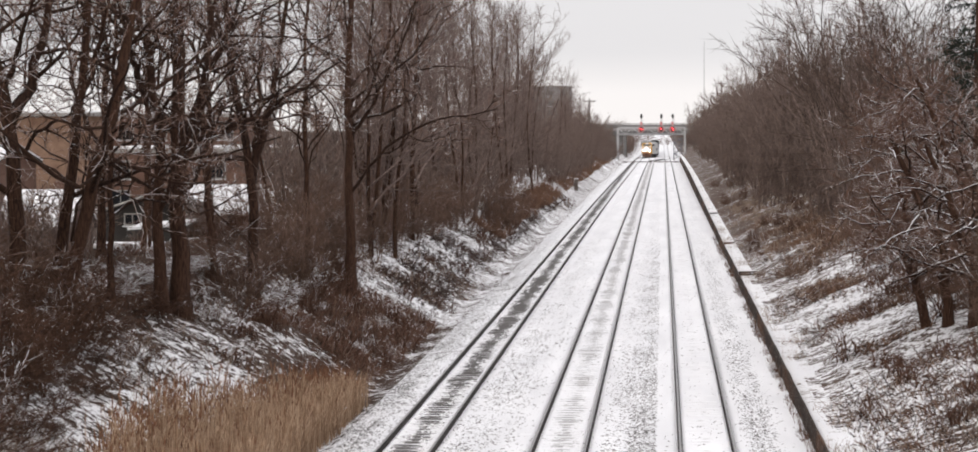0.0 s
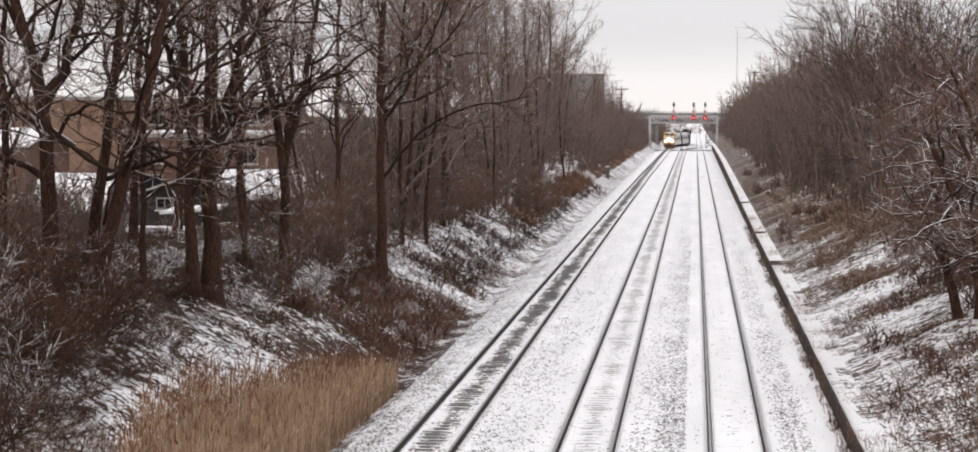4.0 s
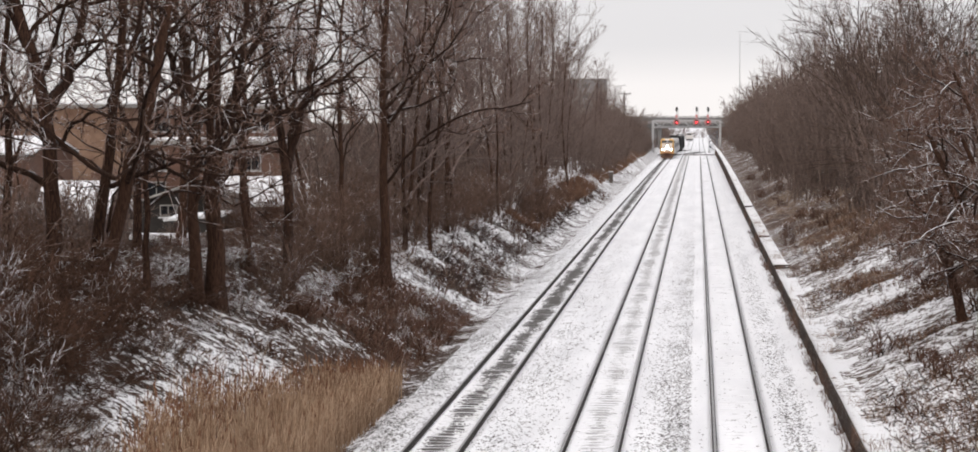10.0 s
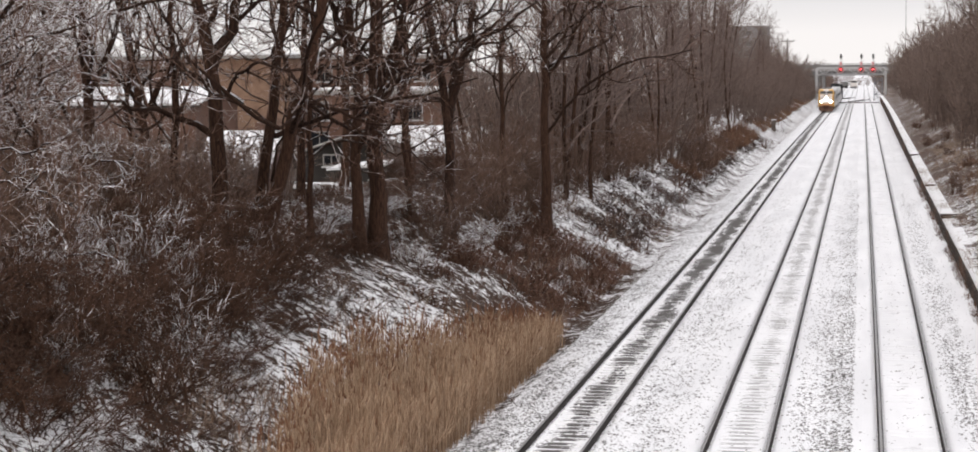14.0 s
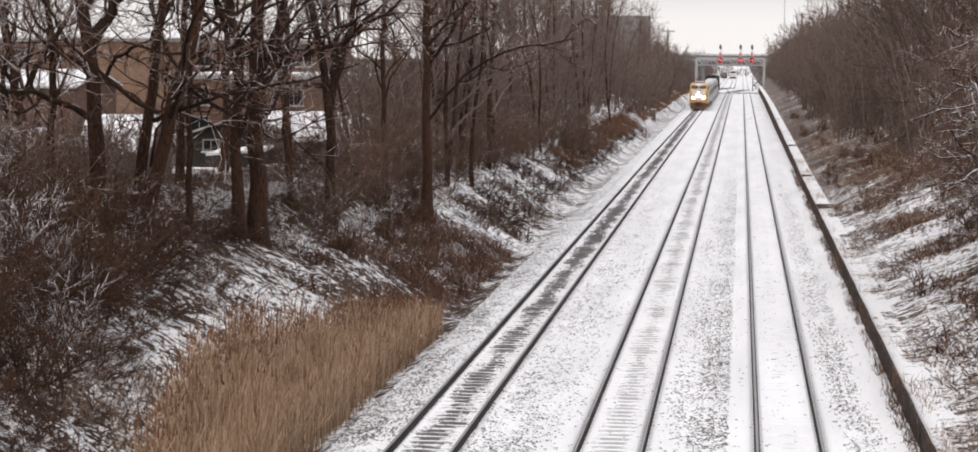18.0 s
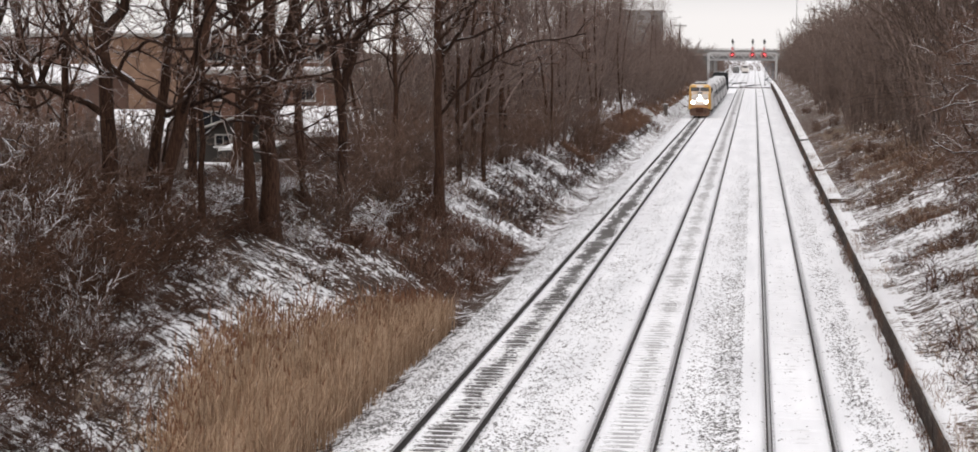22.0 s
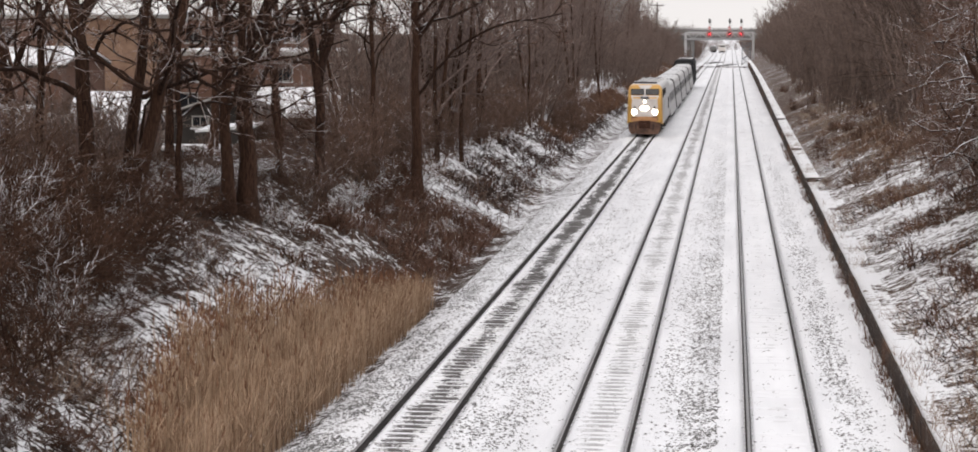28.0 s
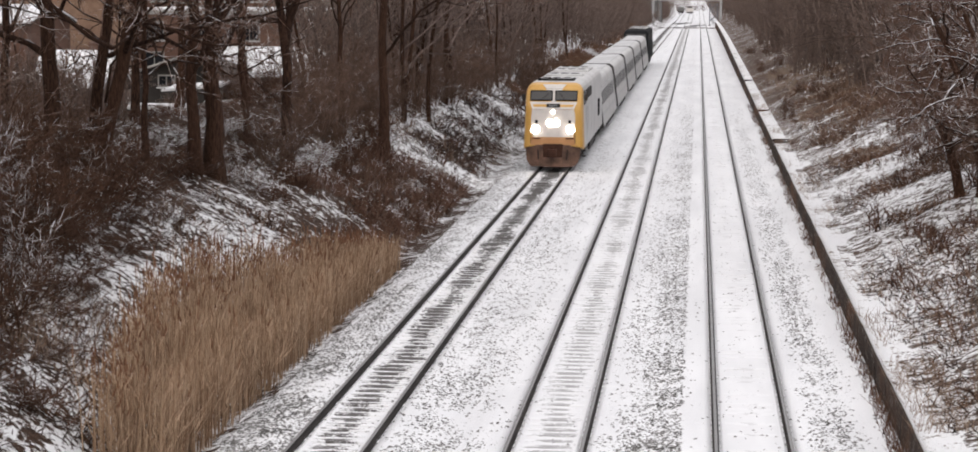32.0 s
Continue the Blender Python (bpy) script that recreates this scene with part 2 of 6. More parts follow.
M_STEM_DARK = bark("fallen_stem_dark", (0.0132, 0.009, 0.00768), (0.0825, 0.055, 0.04416), 0.10)
# far brush likewise greyed and paled for its hazy look
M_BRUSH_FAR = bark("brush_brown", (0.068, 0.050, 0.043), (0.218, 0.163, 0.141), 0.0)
M_FROST = bark("twig_frosted", (0.0385, 0.021, 0.01632), (0.1815, 0.108, 0.07968), 0.45)
M_TWIGSNOW = bark("twig_snow_lined", (0.055, 0.033, 0.02496), (0.187, 0.115, 0.0864), 0.95)
M_REED = reed("dry_reed")
M_PLUME = plain("reed_plume", (0.10, 0.046, 0.027), (0.26, 0.135, 0.08), 1.5, 0.9, local=False)
M_WEED = plain("dead_weed", (0.06, 0.031, 0.02), (0.21, 0.118, 0.074), 0.8, 0.95, local=False)
M_STALK = plain("pale_dead_stalk", (0.19, 0.138, 0.104), (0.37, 0.282, 0.222), 0.9, 0.95, local=False)
M_BOARD = weathered_board("creosoted_board")
M_GALV = plain("galvanised_steel", (0.33, 0.335, 0.34), (0.48, 0.485, 0.49), 2.0, 0.5, 0.3)
M_CONCRETE = plain("weathered_concrete", (0.22, 0.215, 0.21), (0.36, 0.35, 0.345), 0.5, 0.9, local=False)
M_GIRDER = plain("bridge_girder", (0.12, 0.118, 0.118), (0.20, 0.197, 0.195), 0.6, 0.7, local=False)
M_TOWER = plain("blue_grey_steel", (0.10, 0.11, 0.13), (0.17, 0.18, 0.205), 1.0, 0.6, 0.1)
M_BLACK = plain("matt_black", (0.008, 0.008, 0.009), (0.02, 0.019, 0.019), 4.0, 0.9)
M_YELLOW = plain("yellow_paint", (0.52, 0.285, 0.06), (0.63, 0.37, 0.11), 0.9, 0.45)
M_WHITE = plain("white_paint_grimed", (0.50, 0.46, 0.43), (0.68, 0.65, 0.62), 1.2, 0.45)
# yellow nose paint as the lamps tint it: their light is in this colour
M_LAMPLIT = plain("yellow_paint_lamplit", (0.46, 0.22, 0.085), (0.58, 0.31, 0.15), 1.4, 0.5)
M_SILVER = plain("silver_grey_panel", (0.44, 0.435, 0.43), (0.57, 0.565, 0.56), 0.6, 0.55, 0.05)
M_ROOF = plain("snow_dusted_roof", (0.33, 0.33, 0.332), (0.68, 0.682, 0.69), 0.9, 0.8)
M_PILOT = plain("grimy_dark_pilot", (0.04, 0.023, 0.017), (0.19, 0.105, 0.072), 2.0, 0.8)
M_DARK = plain("dark_underframe", (0.02, 0.018, 0.017), (0.055, 0.048, 0.044), 2.0, 0.8)
M_LOCO_DARK = plain("dark_grey_green_paint", (0.008, 0.009, 0.010), (0.018, 0.019, 0.02), 1.0, 0.9)
M_GLASS = Nodes("dark_window_glass", 0.22).done((0.018, 0.019, 0.022))
M_GLASS.node_tree.nodes["Principled BSDF"].inputs["IOR"].default_value = 1.25
M_WINDSCREEN = Nodes("smoky_windscreen_glass", 0.3).done((0.042, 0.039, 0.037))
# grey base colour stands in for sky reflected in the panes
M_COACHGLASS = Nodes("glass_paled_by_reflection", 0.35).done((0.14, 0.142, 0.146))
M_RUST = plain("red_brown_rust", (0.035, 0.018, 0.013), (0.085, 0.04, 0.028), 3.0, 0.9)
M_LAMP = glow("lit_headlamp", (1.0, 0.92, 0.78), 15.0)
M_RED = glow("red_signal_lamp", (1.0, 0.06, 0.07), 9.0)
# red of the marker plates, also the painted bloom round the lit signals
M_REDPLATE_GLOW = plain("red_white_plate_and_glow", (0.42, 0.10, 0.10), (0.62, 0.34, 0.33), 3.0, 0.6)
M_BRICK = plain("brown_brick", (0.17, 0.104, 0.072), (0.31, 0.207, 0.152), 0.8, 0.9, local=False)
M_BRICKRED = plain("red_brown_brick", (0.13, 0.075, 0.058), (0.21, 0.13, 0.10), 0.35, 0.9, local=False)
M_SIDING = plain("dark_green_grey_siding", (0.024, 0.0215, 0.0195), (0.05, 0.045, 0.041), 0.5, 0.85, local=False)
M_SHINGLE = plain("dark_shingle", (0.045, 0.042, 0.04), (0.09, 0.085, 0.08), 0.8, 0.9, local=False)
M_TRIM = plain("pale_trim", (0.24, 0.23, 0.22), (0.38, 0.37, 0.35), 1.0, 0.7)
M_ROOFSNOW = plain("roof_snow", (0.62, 0.625, 0.64), (0.80, 0.805, 0.82), 1.1, 0.85, bump=0.3, local=False)
M_FARWALL = plain("pale_grey_facade", (0.24, 0.235, 0.235), (0.31, 0.305, 0.305), 0.2, 0.9, local=False)
M_WOODPOLE = plain("weathered_pole", (0.09, 0.075, 0.065), (0.17, 0.145, 0.13), 1.5, 0.9)
M_NEEDLE = plain("spruce_needles", (0.013, 0.018, 0.014), (0.036, 0.042, 0.032), 1.5, 0.9, snow=0.18, local=False)


# ---------- mesh helpers ----------
def mesh_of(name, verts, faces, materials, slots=None, smooth=False):
    """A mesh from arrays: verts (n, 3); faces: a list of (m, k) index arrays."""
    me = bpy.data.meshes.new(name)
    verts = np.asarray(verts, dtype=np.float32)
    faces = [np.asarray(f, dtype=np.int32) for f in faces if len(f)]
    loops = np.concatenate([f.ravel() for f in faces])
    sizes = np.concatenate([np.full(len(f), f.shape[1], dtype=np.int32) for f in faces])
    me.vertices.add(len(verts))
    me.vertices.foreach_set("co", verts.ravel())
    me.loops.add(len(loops))
    me.loops.foreach_set("vertex_index", loops)
    me.polygons.add(len(sizes))
    me.polygons.foreach_set("loop_start", np.concatenate([[0], np.cumsum(sizes)[:-1]]).astype(np.int32))
    me.polygons.foreach_set("loop_total", sizes)
    if slots is not None:
        me.polygons.foreach_set("material_index", np.asarray(slots, dtype=np.int32))
    if smooth:
        me.polygons.foreach_set("use_smooth", np.ones(len(sizes), dtype=bool))
    me.update(calc_edges=True)
    for m in materials:
        me.materials.append(m)
    return me


def mesh_bm(name, bm, material):
    me = bpy.data.meshes.new(name)
    bm.to_mesh(me)
    bm.free()
    for m in (material if isinstance(material, (list, tuple)) else [material]):
        me.materials.append(m)
    return me


def under(ob, parent):
    ob.parent = parent
    return ob


def part(name, bm, material, parent, label=""):
    """One mesh object under a thing or under a part."""
    ob = under(new(name, mesh_bm(name, bm, material)), parent)
    return tagged(ob, label) if label else ob


def thing(name, label, category, m=None, group="", kind=""):
    e = new(name)
    e.empty_display_size = 0.3
    if m is not None:
        e.matrix_basis = m
    return tagged(e, label, category, group, kind)


def box(bm, x0, y0, z0, x1, y1, z1, bevel=0.0):
    made = bmesh.ops.create_cube(bm, size=1.0, matrix=Matrix.LocRotScale(((x0 + x1) / 2, (y0 + y1) / 2, (z0 + z1) / 2), None, (x1 - x0, y1 - y0, z1 - z0)))
    if bevel:
        edges = {e for v in made["verts"] for e in v.link_edges}
        bmesh.ops.bevel(bm, geom=list(edges), offset=bevel, segments=2, affect="EDGES", profile=0.5)
    return bm


def boxes(*rows, bevel=0.0):
    bm = bmesh.new()
    for r in rows:
        box(bm, *r, bevel=bevel)
    return bm


def rod(bm, a, b, r0, r1=None, sides=8):
    """A round bar from a to b."""
    a, b = Vector(a), Vector(b)
    m = Matrix.Translation((a + b) / 2) @ (b - a).to_track_quat("Z", "Y").to_matrix().to_4x4()
    bmesh.ops.create_cone(bm, cap_ends=True, segments=sides, radius1=r0, radius2=r0 if r1 is None else r1, depth=(b - a).length, matrix=m)
    return bm


def rods(*rows, sides=8):
    bm = bmesh.new()
    for r in rows:
        rod(bm, *r, sides=sides)
    return bm


def poly(bm, pts, thick=None):
    """A flat face through pts, or a slab that thick along its normal."""
    f = bm.faces.new([bm.verts.new(p) for p in pts])
    f.normal_update()
    if thick:
        n = f.normal.copy()
        ext = bmesh.ops.extrude_face_region(bm, geom=[f])
        for v in ext["geom"]:
            if isinstance(v, bmesh.types.BMVert):
                v.co += n * thick
        bmesh.ops.recalc_face_normals(bm, faces=bm.faces)
    return bm


def slab(pts, thick):
    return poly(bmesh.new(), pts, thick)


def loft(sections, cap=True):
    """A skin over rounded cross-sections: (y, half width at foot, half width at top, z foot, z top, corner radius)."""
    bm = bmesh.new()
    rings = []
    for y, wf, wt, z0, z1, r in sections:
        ring = []
        for sx, arc in ((1, range(0, 5)), (-1, range(4, -1, -1))):
            for i in arc:
                a = i / 4 * math.pi / 2
                ring.append((sx * (wt - r + r * math.cos(a)), y, z1 - r + r * math.sin(a)))
        ring = [(wf, y, z0)] + ring + [(-wf, y, z0)]
        rings.append([bm.verts.new(p) for p in ring])
    for a, b in zip(rings, rings[1:]):
        for i in range(len(a)):
            j = (i + 1) % len(a)
            bm.faces.new((a[i], b[i], b[j], a[j]))
    if cap:
        bm.faces.new(rings[0])
        bm.faces.new(list(reversed(rings[-1])))
    bmesh.ops.recalc_face_normals(bm, faces=bm.faces)
    return bm


# ---------- the lie of the land ----------
TRACKS = (-7.22, -2.92, 1.25)
X_BALLAST, X_WALL = -9.6, 4.17


def lattice(x, y, s, seed):
    """Smooth value noise on the plan, about -1 to 1."""
    rnd = np.random.RandomState(seed).uniform(-1, 1, (64, 64))
    u, v = np.asarray(x) / s, np.asarray(y) / s
    i, j = np.floor(u).astype(int), np.floor(v).astype(int)
    fu, fv = u - i, v - j
    fu, fv = fu * fu * (3 - 2 * fu), fv * fv * (3 - 2 * fv)
    g = lambda a, b: rnd[a % 64, b % 64]
    return (g(i, j) * (1 - fu) + g(i + 1, j) * fu) * (1 - fv) + (g(i, j + 1) * (1 - fu) + g(i + 1, j + 1) * fu) * fv


def dip(y):
    """The line falls away gently past the middle of the cutting."""
    return -np.interp(np.asarray(y, dtype=float), [380, 440, 490, 590, 690], [0, 0.1, 0.3, 0.9, 1.5])


def wall_top(y):
    return 0.64 + 0.62 * np.clip((np.asarray(y, dtype=float) - 140) / 180, 0, 1)


def height(x, y):
    x, y = np.broadcast_arrays(np.asarray(x, dtype=float), np.asarray(y, dtype=float))
    bumps = 0.10 * lattice(x, y, 0.9, 4) + 0.18 * lattice(x, y, 2.3, 1) + 0.30 * lattice(x, y, 6.1, 2)
    d = X_BALLAST - x
    left = np.interp(d, [0, 0.7, 1.4, 3.0, 6.0, 9.0, 11.0, 16, 40], [-0.3, -0.55, -0.35, 0.7, 2.35, 3.7, 4.0, 2.6, 2.2]) + bumps * np.clip(d / 2.5, 0, 1)
    e = x - X_WALL
    right = wall_top(y) - 0.05 + np.interp(e, [0, 0.8, 1.3, 4, 8, 12, 40], [0, 0.04, 0.2, 1.35, 3.0, 4.2, 4.4]) + bumps * np.clip((e - 1.0) / 2.5, 0, 1)
    bed = -0.2 + 0.03 * lattice(x, y, 1.7, 3) - 0.12 * np.clip((-8.7 - x) / 0.9, 0, 1)
    # snow drifted against the foot of the wall
    bed = bed + np.clip((x - 3.52) / 0.6, 0, 1) ** 1.5 * (0.22 + 0.05 * lattice(x, y, 1.3, 12) + 0.06 * lattice(x, y, 0.55, 13)) * np.clip((260 - y) / 120, 0, 1)
    # snow banked against the rails, hollow between them where the ties show
    for tx, full in zip(TRACKS, (0.0, 0.021, 0.034)):
        off = np.abs(x - tx)
        bed = np.where(off < 1.75, -0.2 + 0.008 * lattice(x, y, 0.5, 6) + np.interp(off, [0, 0.48, 0.58, 0.64, 0.66, 0.845, 0.865, 1.5, 1.75], [full, full, 0.05, 0.05, 0.0, 0.0, 0.05, 0.05, 0.0]), bed)
    return np.where(x < X_BALLAST, left, np.where(x > X_WALL + 0.12, right, bed)) + dip(y)


def build_ground():
    xs = np.concatenate([[-900, -500, -250, -140, -90, -60, -45], np.arange(-38, -22, 1.2), np.arange(-22, X_BALLAST, 0.4), np.linspace(X_BALLAST, X_WALL + 0.1, 70),
                         [tx + sd * o for tx in TRACKS for sd in (-1, 1) for o in (0.48, 0.58, 0.64, 0.66, 0.845, 0.865)], [X_WALL + 0.14], np.arange(X_WALL + 0.5, 16, 0.4), np.arange(16, 34, 1.5), [40, 60, 100, 180, 300, 600, 900]])
    xs = np.unique(np.round(xs, 4))
    ys = np.concatenate([[-300, -120, -40, 0, 20], np.arange(30, 120, 0.5), np.arange(120, 240, 1.2), np.arange(240, 600, 5), [620, 680, 760, 900, 1100, 1400, 1900, 2600]])
    gx, gy = np.meshgrid(xs, ys)
    v = np.stack([gx, gy, height(gx, gy)], -1).reshape(-1, 3)
    n = len(xs)
    i = (np.arange(len(ys) - 1)[:, None] * n + np.arange(n - 1)[None, :]).ravel()
    f = np.stack([i, i + 1, i + n + 1, i + n], -1)
    mid = np.tile((xs[:-1] + xs[1:]) / 2, len(ys) - 1)
    along = np.repeat((ys[:-1] + ys[1:]) / 2, n - 1)
    rim = X_WALL + 0.78 + np.clip((130 - along) / 40, 0, 1) * (0.55 * lattice(along * 0 + 3.3, along, 1.6, 9) + 0.3 * lattice(along * 0 + 1.3, along, 5.0, 10))
    slot = np.where(mid < -22, 3, np.where(mid < X_BALLAST, 1, np.where(mid < X_WALL + 0.12, 0, np.where(mid < rim, 2, np.where(mid < 17, 4, 3)))))
    tagged(new("ground", mesh_of("ground", v, [f], [M_BALLAST, M_BANK, M_LEDGE, M_PLATEAU, M_BANK_TAN], slot, True)),
           "snow-covered railway cutting with stone ballast and littered banks", "ground", kind="structure")


build_ground()

# ---------- three tracks ----------
GAUGE = 1.507
RAIL_PROFILE = ((-0.07, -0.172), (0.07, -0.172), (0.07, -0.155), (0.012, -0.135), (0.012, -0.045), (0.036, -0.035), (0.036, -0.006), (0.026, 0.0), (-0.026, 0.0), (-0.036, -0.006), (-0.036, -0.035), (-0.012, -0.045),
                (-0.012, -0.135), (-0.07, -0.155))


def rail_mesh(path):
    """A rail of real section along path, a list of (x, y); the worn running surface is a second material."""
    n = len(RAIL_PROFILE)
    pts = np.asarray(path, dtype=float)
    v = np.concatenate([[(x + px, y, pz + float(dip(y))) for px, pz in RAIL_PROFILE] for x, y in pts])
    f, s = [], []
    for k in range(len(pts) - 1):
        for i in range(n):
            j = (i + 1) % n
            f.append((k * n + i, k * n + j, (k + 1) * n + j, (k + 1) * n + i))
            s.append(1 if i in (6, 7, 8) else 0)
    return mesh_of("rail", v, [np.array(f)], [M_RAIL, M_RAILTOP], s)


def tie_mesh(material):
    bm = boxes((-1.28, -0.115, -0.30, 1.28, 0.115, -0.165), bevel=0.012)
    return mesh_bm("tie", bm, material)


def drift(index, y):
    """The first track closes in a little on the others far along the cutting."""
    return float(np.interp(y, [190, 300, 360, 430, 600], [0, 0.18, 0.40, 0.55, 0.60])) if index == 0 else 0.0


FAR_TIE_START = 36 + 300 * 0.52
for index, tx in enumerate(TRACKS):
    track = thing("railway_track", ("straight railway track with dark ties showing through thin snow", "straight railway track with ties lightly dusted over by snow", "straight railway track almost buried in smooth snow")[index],
                  "railway track", pose(tx, 0, 0), group="parallel tracks in the cutting", kind="structure")
    for side in (-1, 1):
        under(new("rail", rail_mesh([(side * GAUGE / 2 + drift(index, y), y) for y in (-40, 30, 120, 190, 240, 300, 330, 360, 380, 400, 440, 490, 540, 590, 640, 690, 1100)])), track)
    tm = tie_mesh(M_TIES[index])
    rnd = random.Random(5 + index)
    for k in range(300):
        tie = under(new("tie", tm), track)
        tie.matrix_basis = pose(rnd.uniform(-0.04, 0.04), 36 + 0.52 * k + rnd.uniform(-0.03, 0.03), rnd.uniform(-0.012, 0.012), 0, 0, rnd.uniform(-1.2, 1.2))
    far = bmesh.new()
    y = FAR_TIE_START
    while y < 520:
        at = drift(index, y)
        low = float(dip(y))
        box(far, at - 1.28, y - 0.115, low - 0.3, at + 1.28, y + 0.115, low - 0.168)
        y += 0.52
    rest = part("ties_far", far, M_TIES[index], track)
    rest["kind"] = "stuff"

# ---------- the crossover by which the train changes tracks ----------
def train_x(y):
    s = min(1, max(0, (y - 563) / 54))
    near = TRACKS[0] + drift(0, y)
    return near + (TRACKS[1] - near) * s * s * (3 - 2 * s)


crossover = thing("crossover_track", "crossover of dark rails between two snowy tracks", "railway switch", kind="structure")
for side in (-1, 1):
    under(new("rail", rail_mesh([(train_x(y) + side * GAUGE / 2, y) for y in range(561, 622, 3)])), crossover)
mirrored = thing("crossover_track", "crossover of dark rails between two snowy tracks", "railway switch", kind="structure")
for side in (-1, 1):
    under(new("rail", rail_mesh([(TRACKS[1] + (TRACKS[2] - TRACKS[1]) * (3 * s * s - 2 * s ** 3) + side * GAUGE / 2, 504 + 64 * s) for s in [i / 14 for i in range(15)]])), mirrored)

# ---------- timber retaining wall along the tracks ----------
wall = thing("retaining_wall", "low dark timber retaining wall with weeds along its foot", "wall", kind="structure")
board_mesh = mesh_bm("board", boxes((-0.035, -1.235, -0.105, 0.035, 1.235, 0.105), bevel=0.012), M_BOARD)
post_mesh = mesh_bm("post", boxes((-0.09, -0.09, -0.6, 0.09, 0.09, 1.0), bevel=0.015), M_BOARD)
rnd = random.Random(11)
joined = bmesh.new()
made_boards = 0
for bay in range(190):
    y = 30 + 2.5 * bay
    top, low = float(wall_top(y) + dip(y)), float(dip(y))
    if y < 190:
        p = under(new("post", post_mesh), wall)
        p.matrix_basis = pose(X_WALL + 0.15, y - 1.25, top - 1.16 + rnd.uniform(-0.04, 0.02))
    else:
        box(joined, X_WALL + 0.08, y - 1.34, low - 0.4, X_WALL + 0.24, y - 1.16, top - 0.15)
    z = top - 0.12
    while z > low - 0.3:
        if made_boards < 300:
            b = under(new("board", board_mesh), wall)
            b.matrix_basis = pose(X_WALL + 0.065 + rnd.uniform(-0.012, 0.012), y, z, 0, rnd.uniform(-2, 2), 0)
            made_boards += 1
        else:
            box(joined, X_WALL + 0.03, y - 1.235, z - 0.105, X_WALL + 0.10, y + 1.235, z + 0.105)
        z -= 0.215
rest = part("boards_far", joined, M_BOARD, wall)
rest["kind"] = "stuff"

for y, reach in ((111.4, 0.95), (113.0, 0.95), (140.6, 0.7), (184.0, 0.75)):
    z = float(wall_top(y))
    beam = thing("anchor_timber", "short dark timber laid across the snowy ledge behind the wall", "timber", pose(X_WALL + 0.1, y, z), group="anchor timbers of the retaining wall")
    part("beam", boxes((0, -0.09, -0.14, reach, 0.09, 0.09), bevel=0.02), M_BOARD, beam)
    part("end_plate", boxes((reach, -0.11, -0.16, reach + 0.03, 0.11, 0.11), bevel=0.006), M_DARK, beam)


# ---------- signal gantry across the tracks ----------
def signal_head(parent, x, y, z, lit, wide=1.0):
    head = part("signal_head", boxes((x - 0.28 * wide, y - 0.14, z - 0.62, x + 0.28 * wide, y + 0.14, z + 0.62), bevel=0.06), M_BLACK if lit else M_GIRDER, parent)
    back = rods(((x, y + 0.15, z), (x, y + 0.17, z), 0.45 * wide))
    part("backplate", back, M_DARK if lit else M_GIRDER, parent)
    for k, dz in enumerate((0.36, 0.0, -0.36)):
        # the lit lens is widened to carry some of its bloom
        lens = part("lens", rods(((x, y - 0.145, z + dz), (x, y - 0.20, z + dz), 0.17 if lit and k == 1 else 0.11), sides=12), M_RED if lit and k == 1 else M_GLASS, head)
        if lit and k == 1:
            tagged(lens, "glowing red lens")
        hood = bmesh.new()
        for i in range(7):
            a0, a1 = math.pi * i / 7, math.pi * (i + 1) / 7
            poly(hood, [(x + 0.13 * math.cos(a0), y - 0.15, z + dz + 0.13 * math.sin(a0)), (x + 0.13 * math.cos(a1), y - 0.15, z + dz + 0.13 * math.sin(a1)),
                        (x + 0.13 * math.cos(a1), y - 0.42, z + dz + 0.13 * math.sin(a1)), (x + 0.13 * math.cos(a0), y - 0.42, z + dz + 0.13 * math.sin(a0))], 0.01)
        part("hood", hood, M_BLACK, head)


GY = 522
gantry = thing("signal_gantry", "pale grey steel truss gantry with three red-lit signals over the tracks", "signal gantry", pose(0, GY, 0))
GX0, GX1, GZ0, GZ1 = -11.7, 5.7, 6.25, 7.95
for x in (GX0, GX1):
    for dy in (-0.6, 0.6):
        part("leg", boxes((x - 0.3, dy - 0.2, -1.0, x + 0.3, dy + 0.2, GZ1 + 0.1), bevel=0.02), M_GALV, gantry)
    part("footing", boxes((x - 0.6, -1.1, -1.3, x + 0.6, 1.1, -0.3), bevel=0.04), M_CONCRETE, gantry)
for z in (GZ0, GZ1):
    for dy in (-0.6, 0.6):
        part("chord", boxes((GX0 + 0.2, dy - 0.14, z - 0.24, GX1 - 0.2, dy + 0.14, z + 0.24), bevel=0.015), M_GALV, gantry)
n = 9
for i in range(n):
    xa, xb = GX0 + (GX1 - GX0) * i / n, GX0 + (GX1 - GX0) * (i + 1) / n
    for dy in (-0.6, 0.6):
        za, zb = (GZ0, GZ1) if i % 2 else (GZ1, GZ0)
        part("brace", rods(((xa, dy, za), (xb, dy, zb), 0.11)), M_GALV, gantry)
        part("upright", rods(((xb, dy, GZ0), (xb, dy, GZ1), 0.06)), M_GALV, gantry)
part("walkway", boxes((GX0 + 0.3, -1.3, GZ0 + 0.2, GX1 - 0.3, -0.8, GZ0 + 0.26)), M_GALV, gantry)
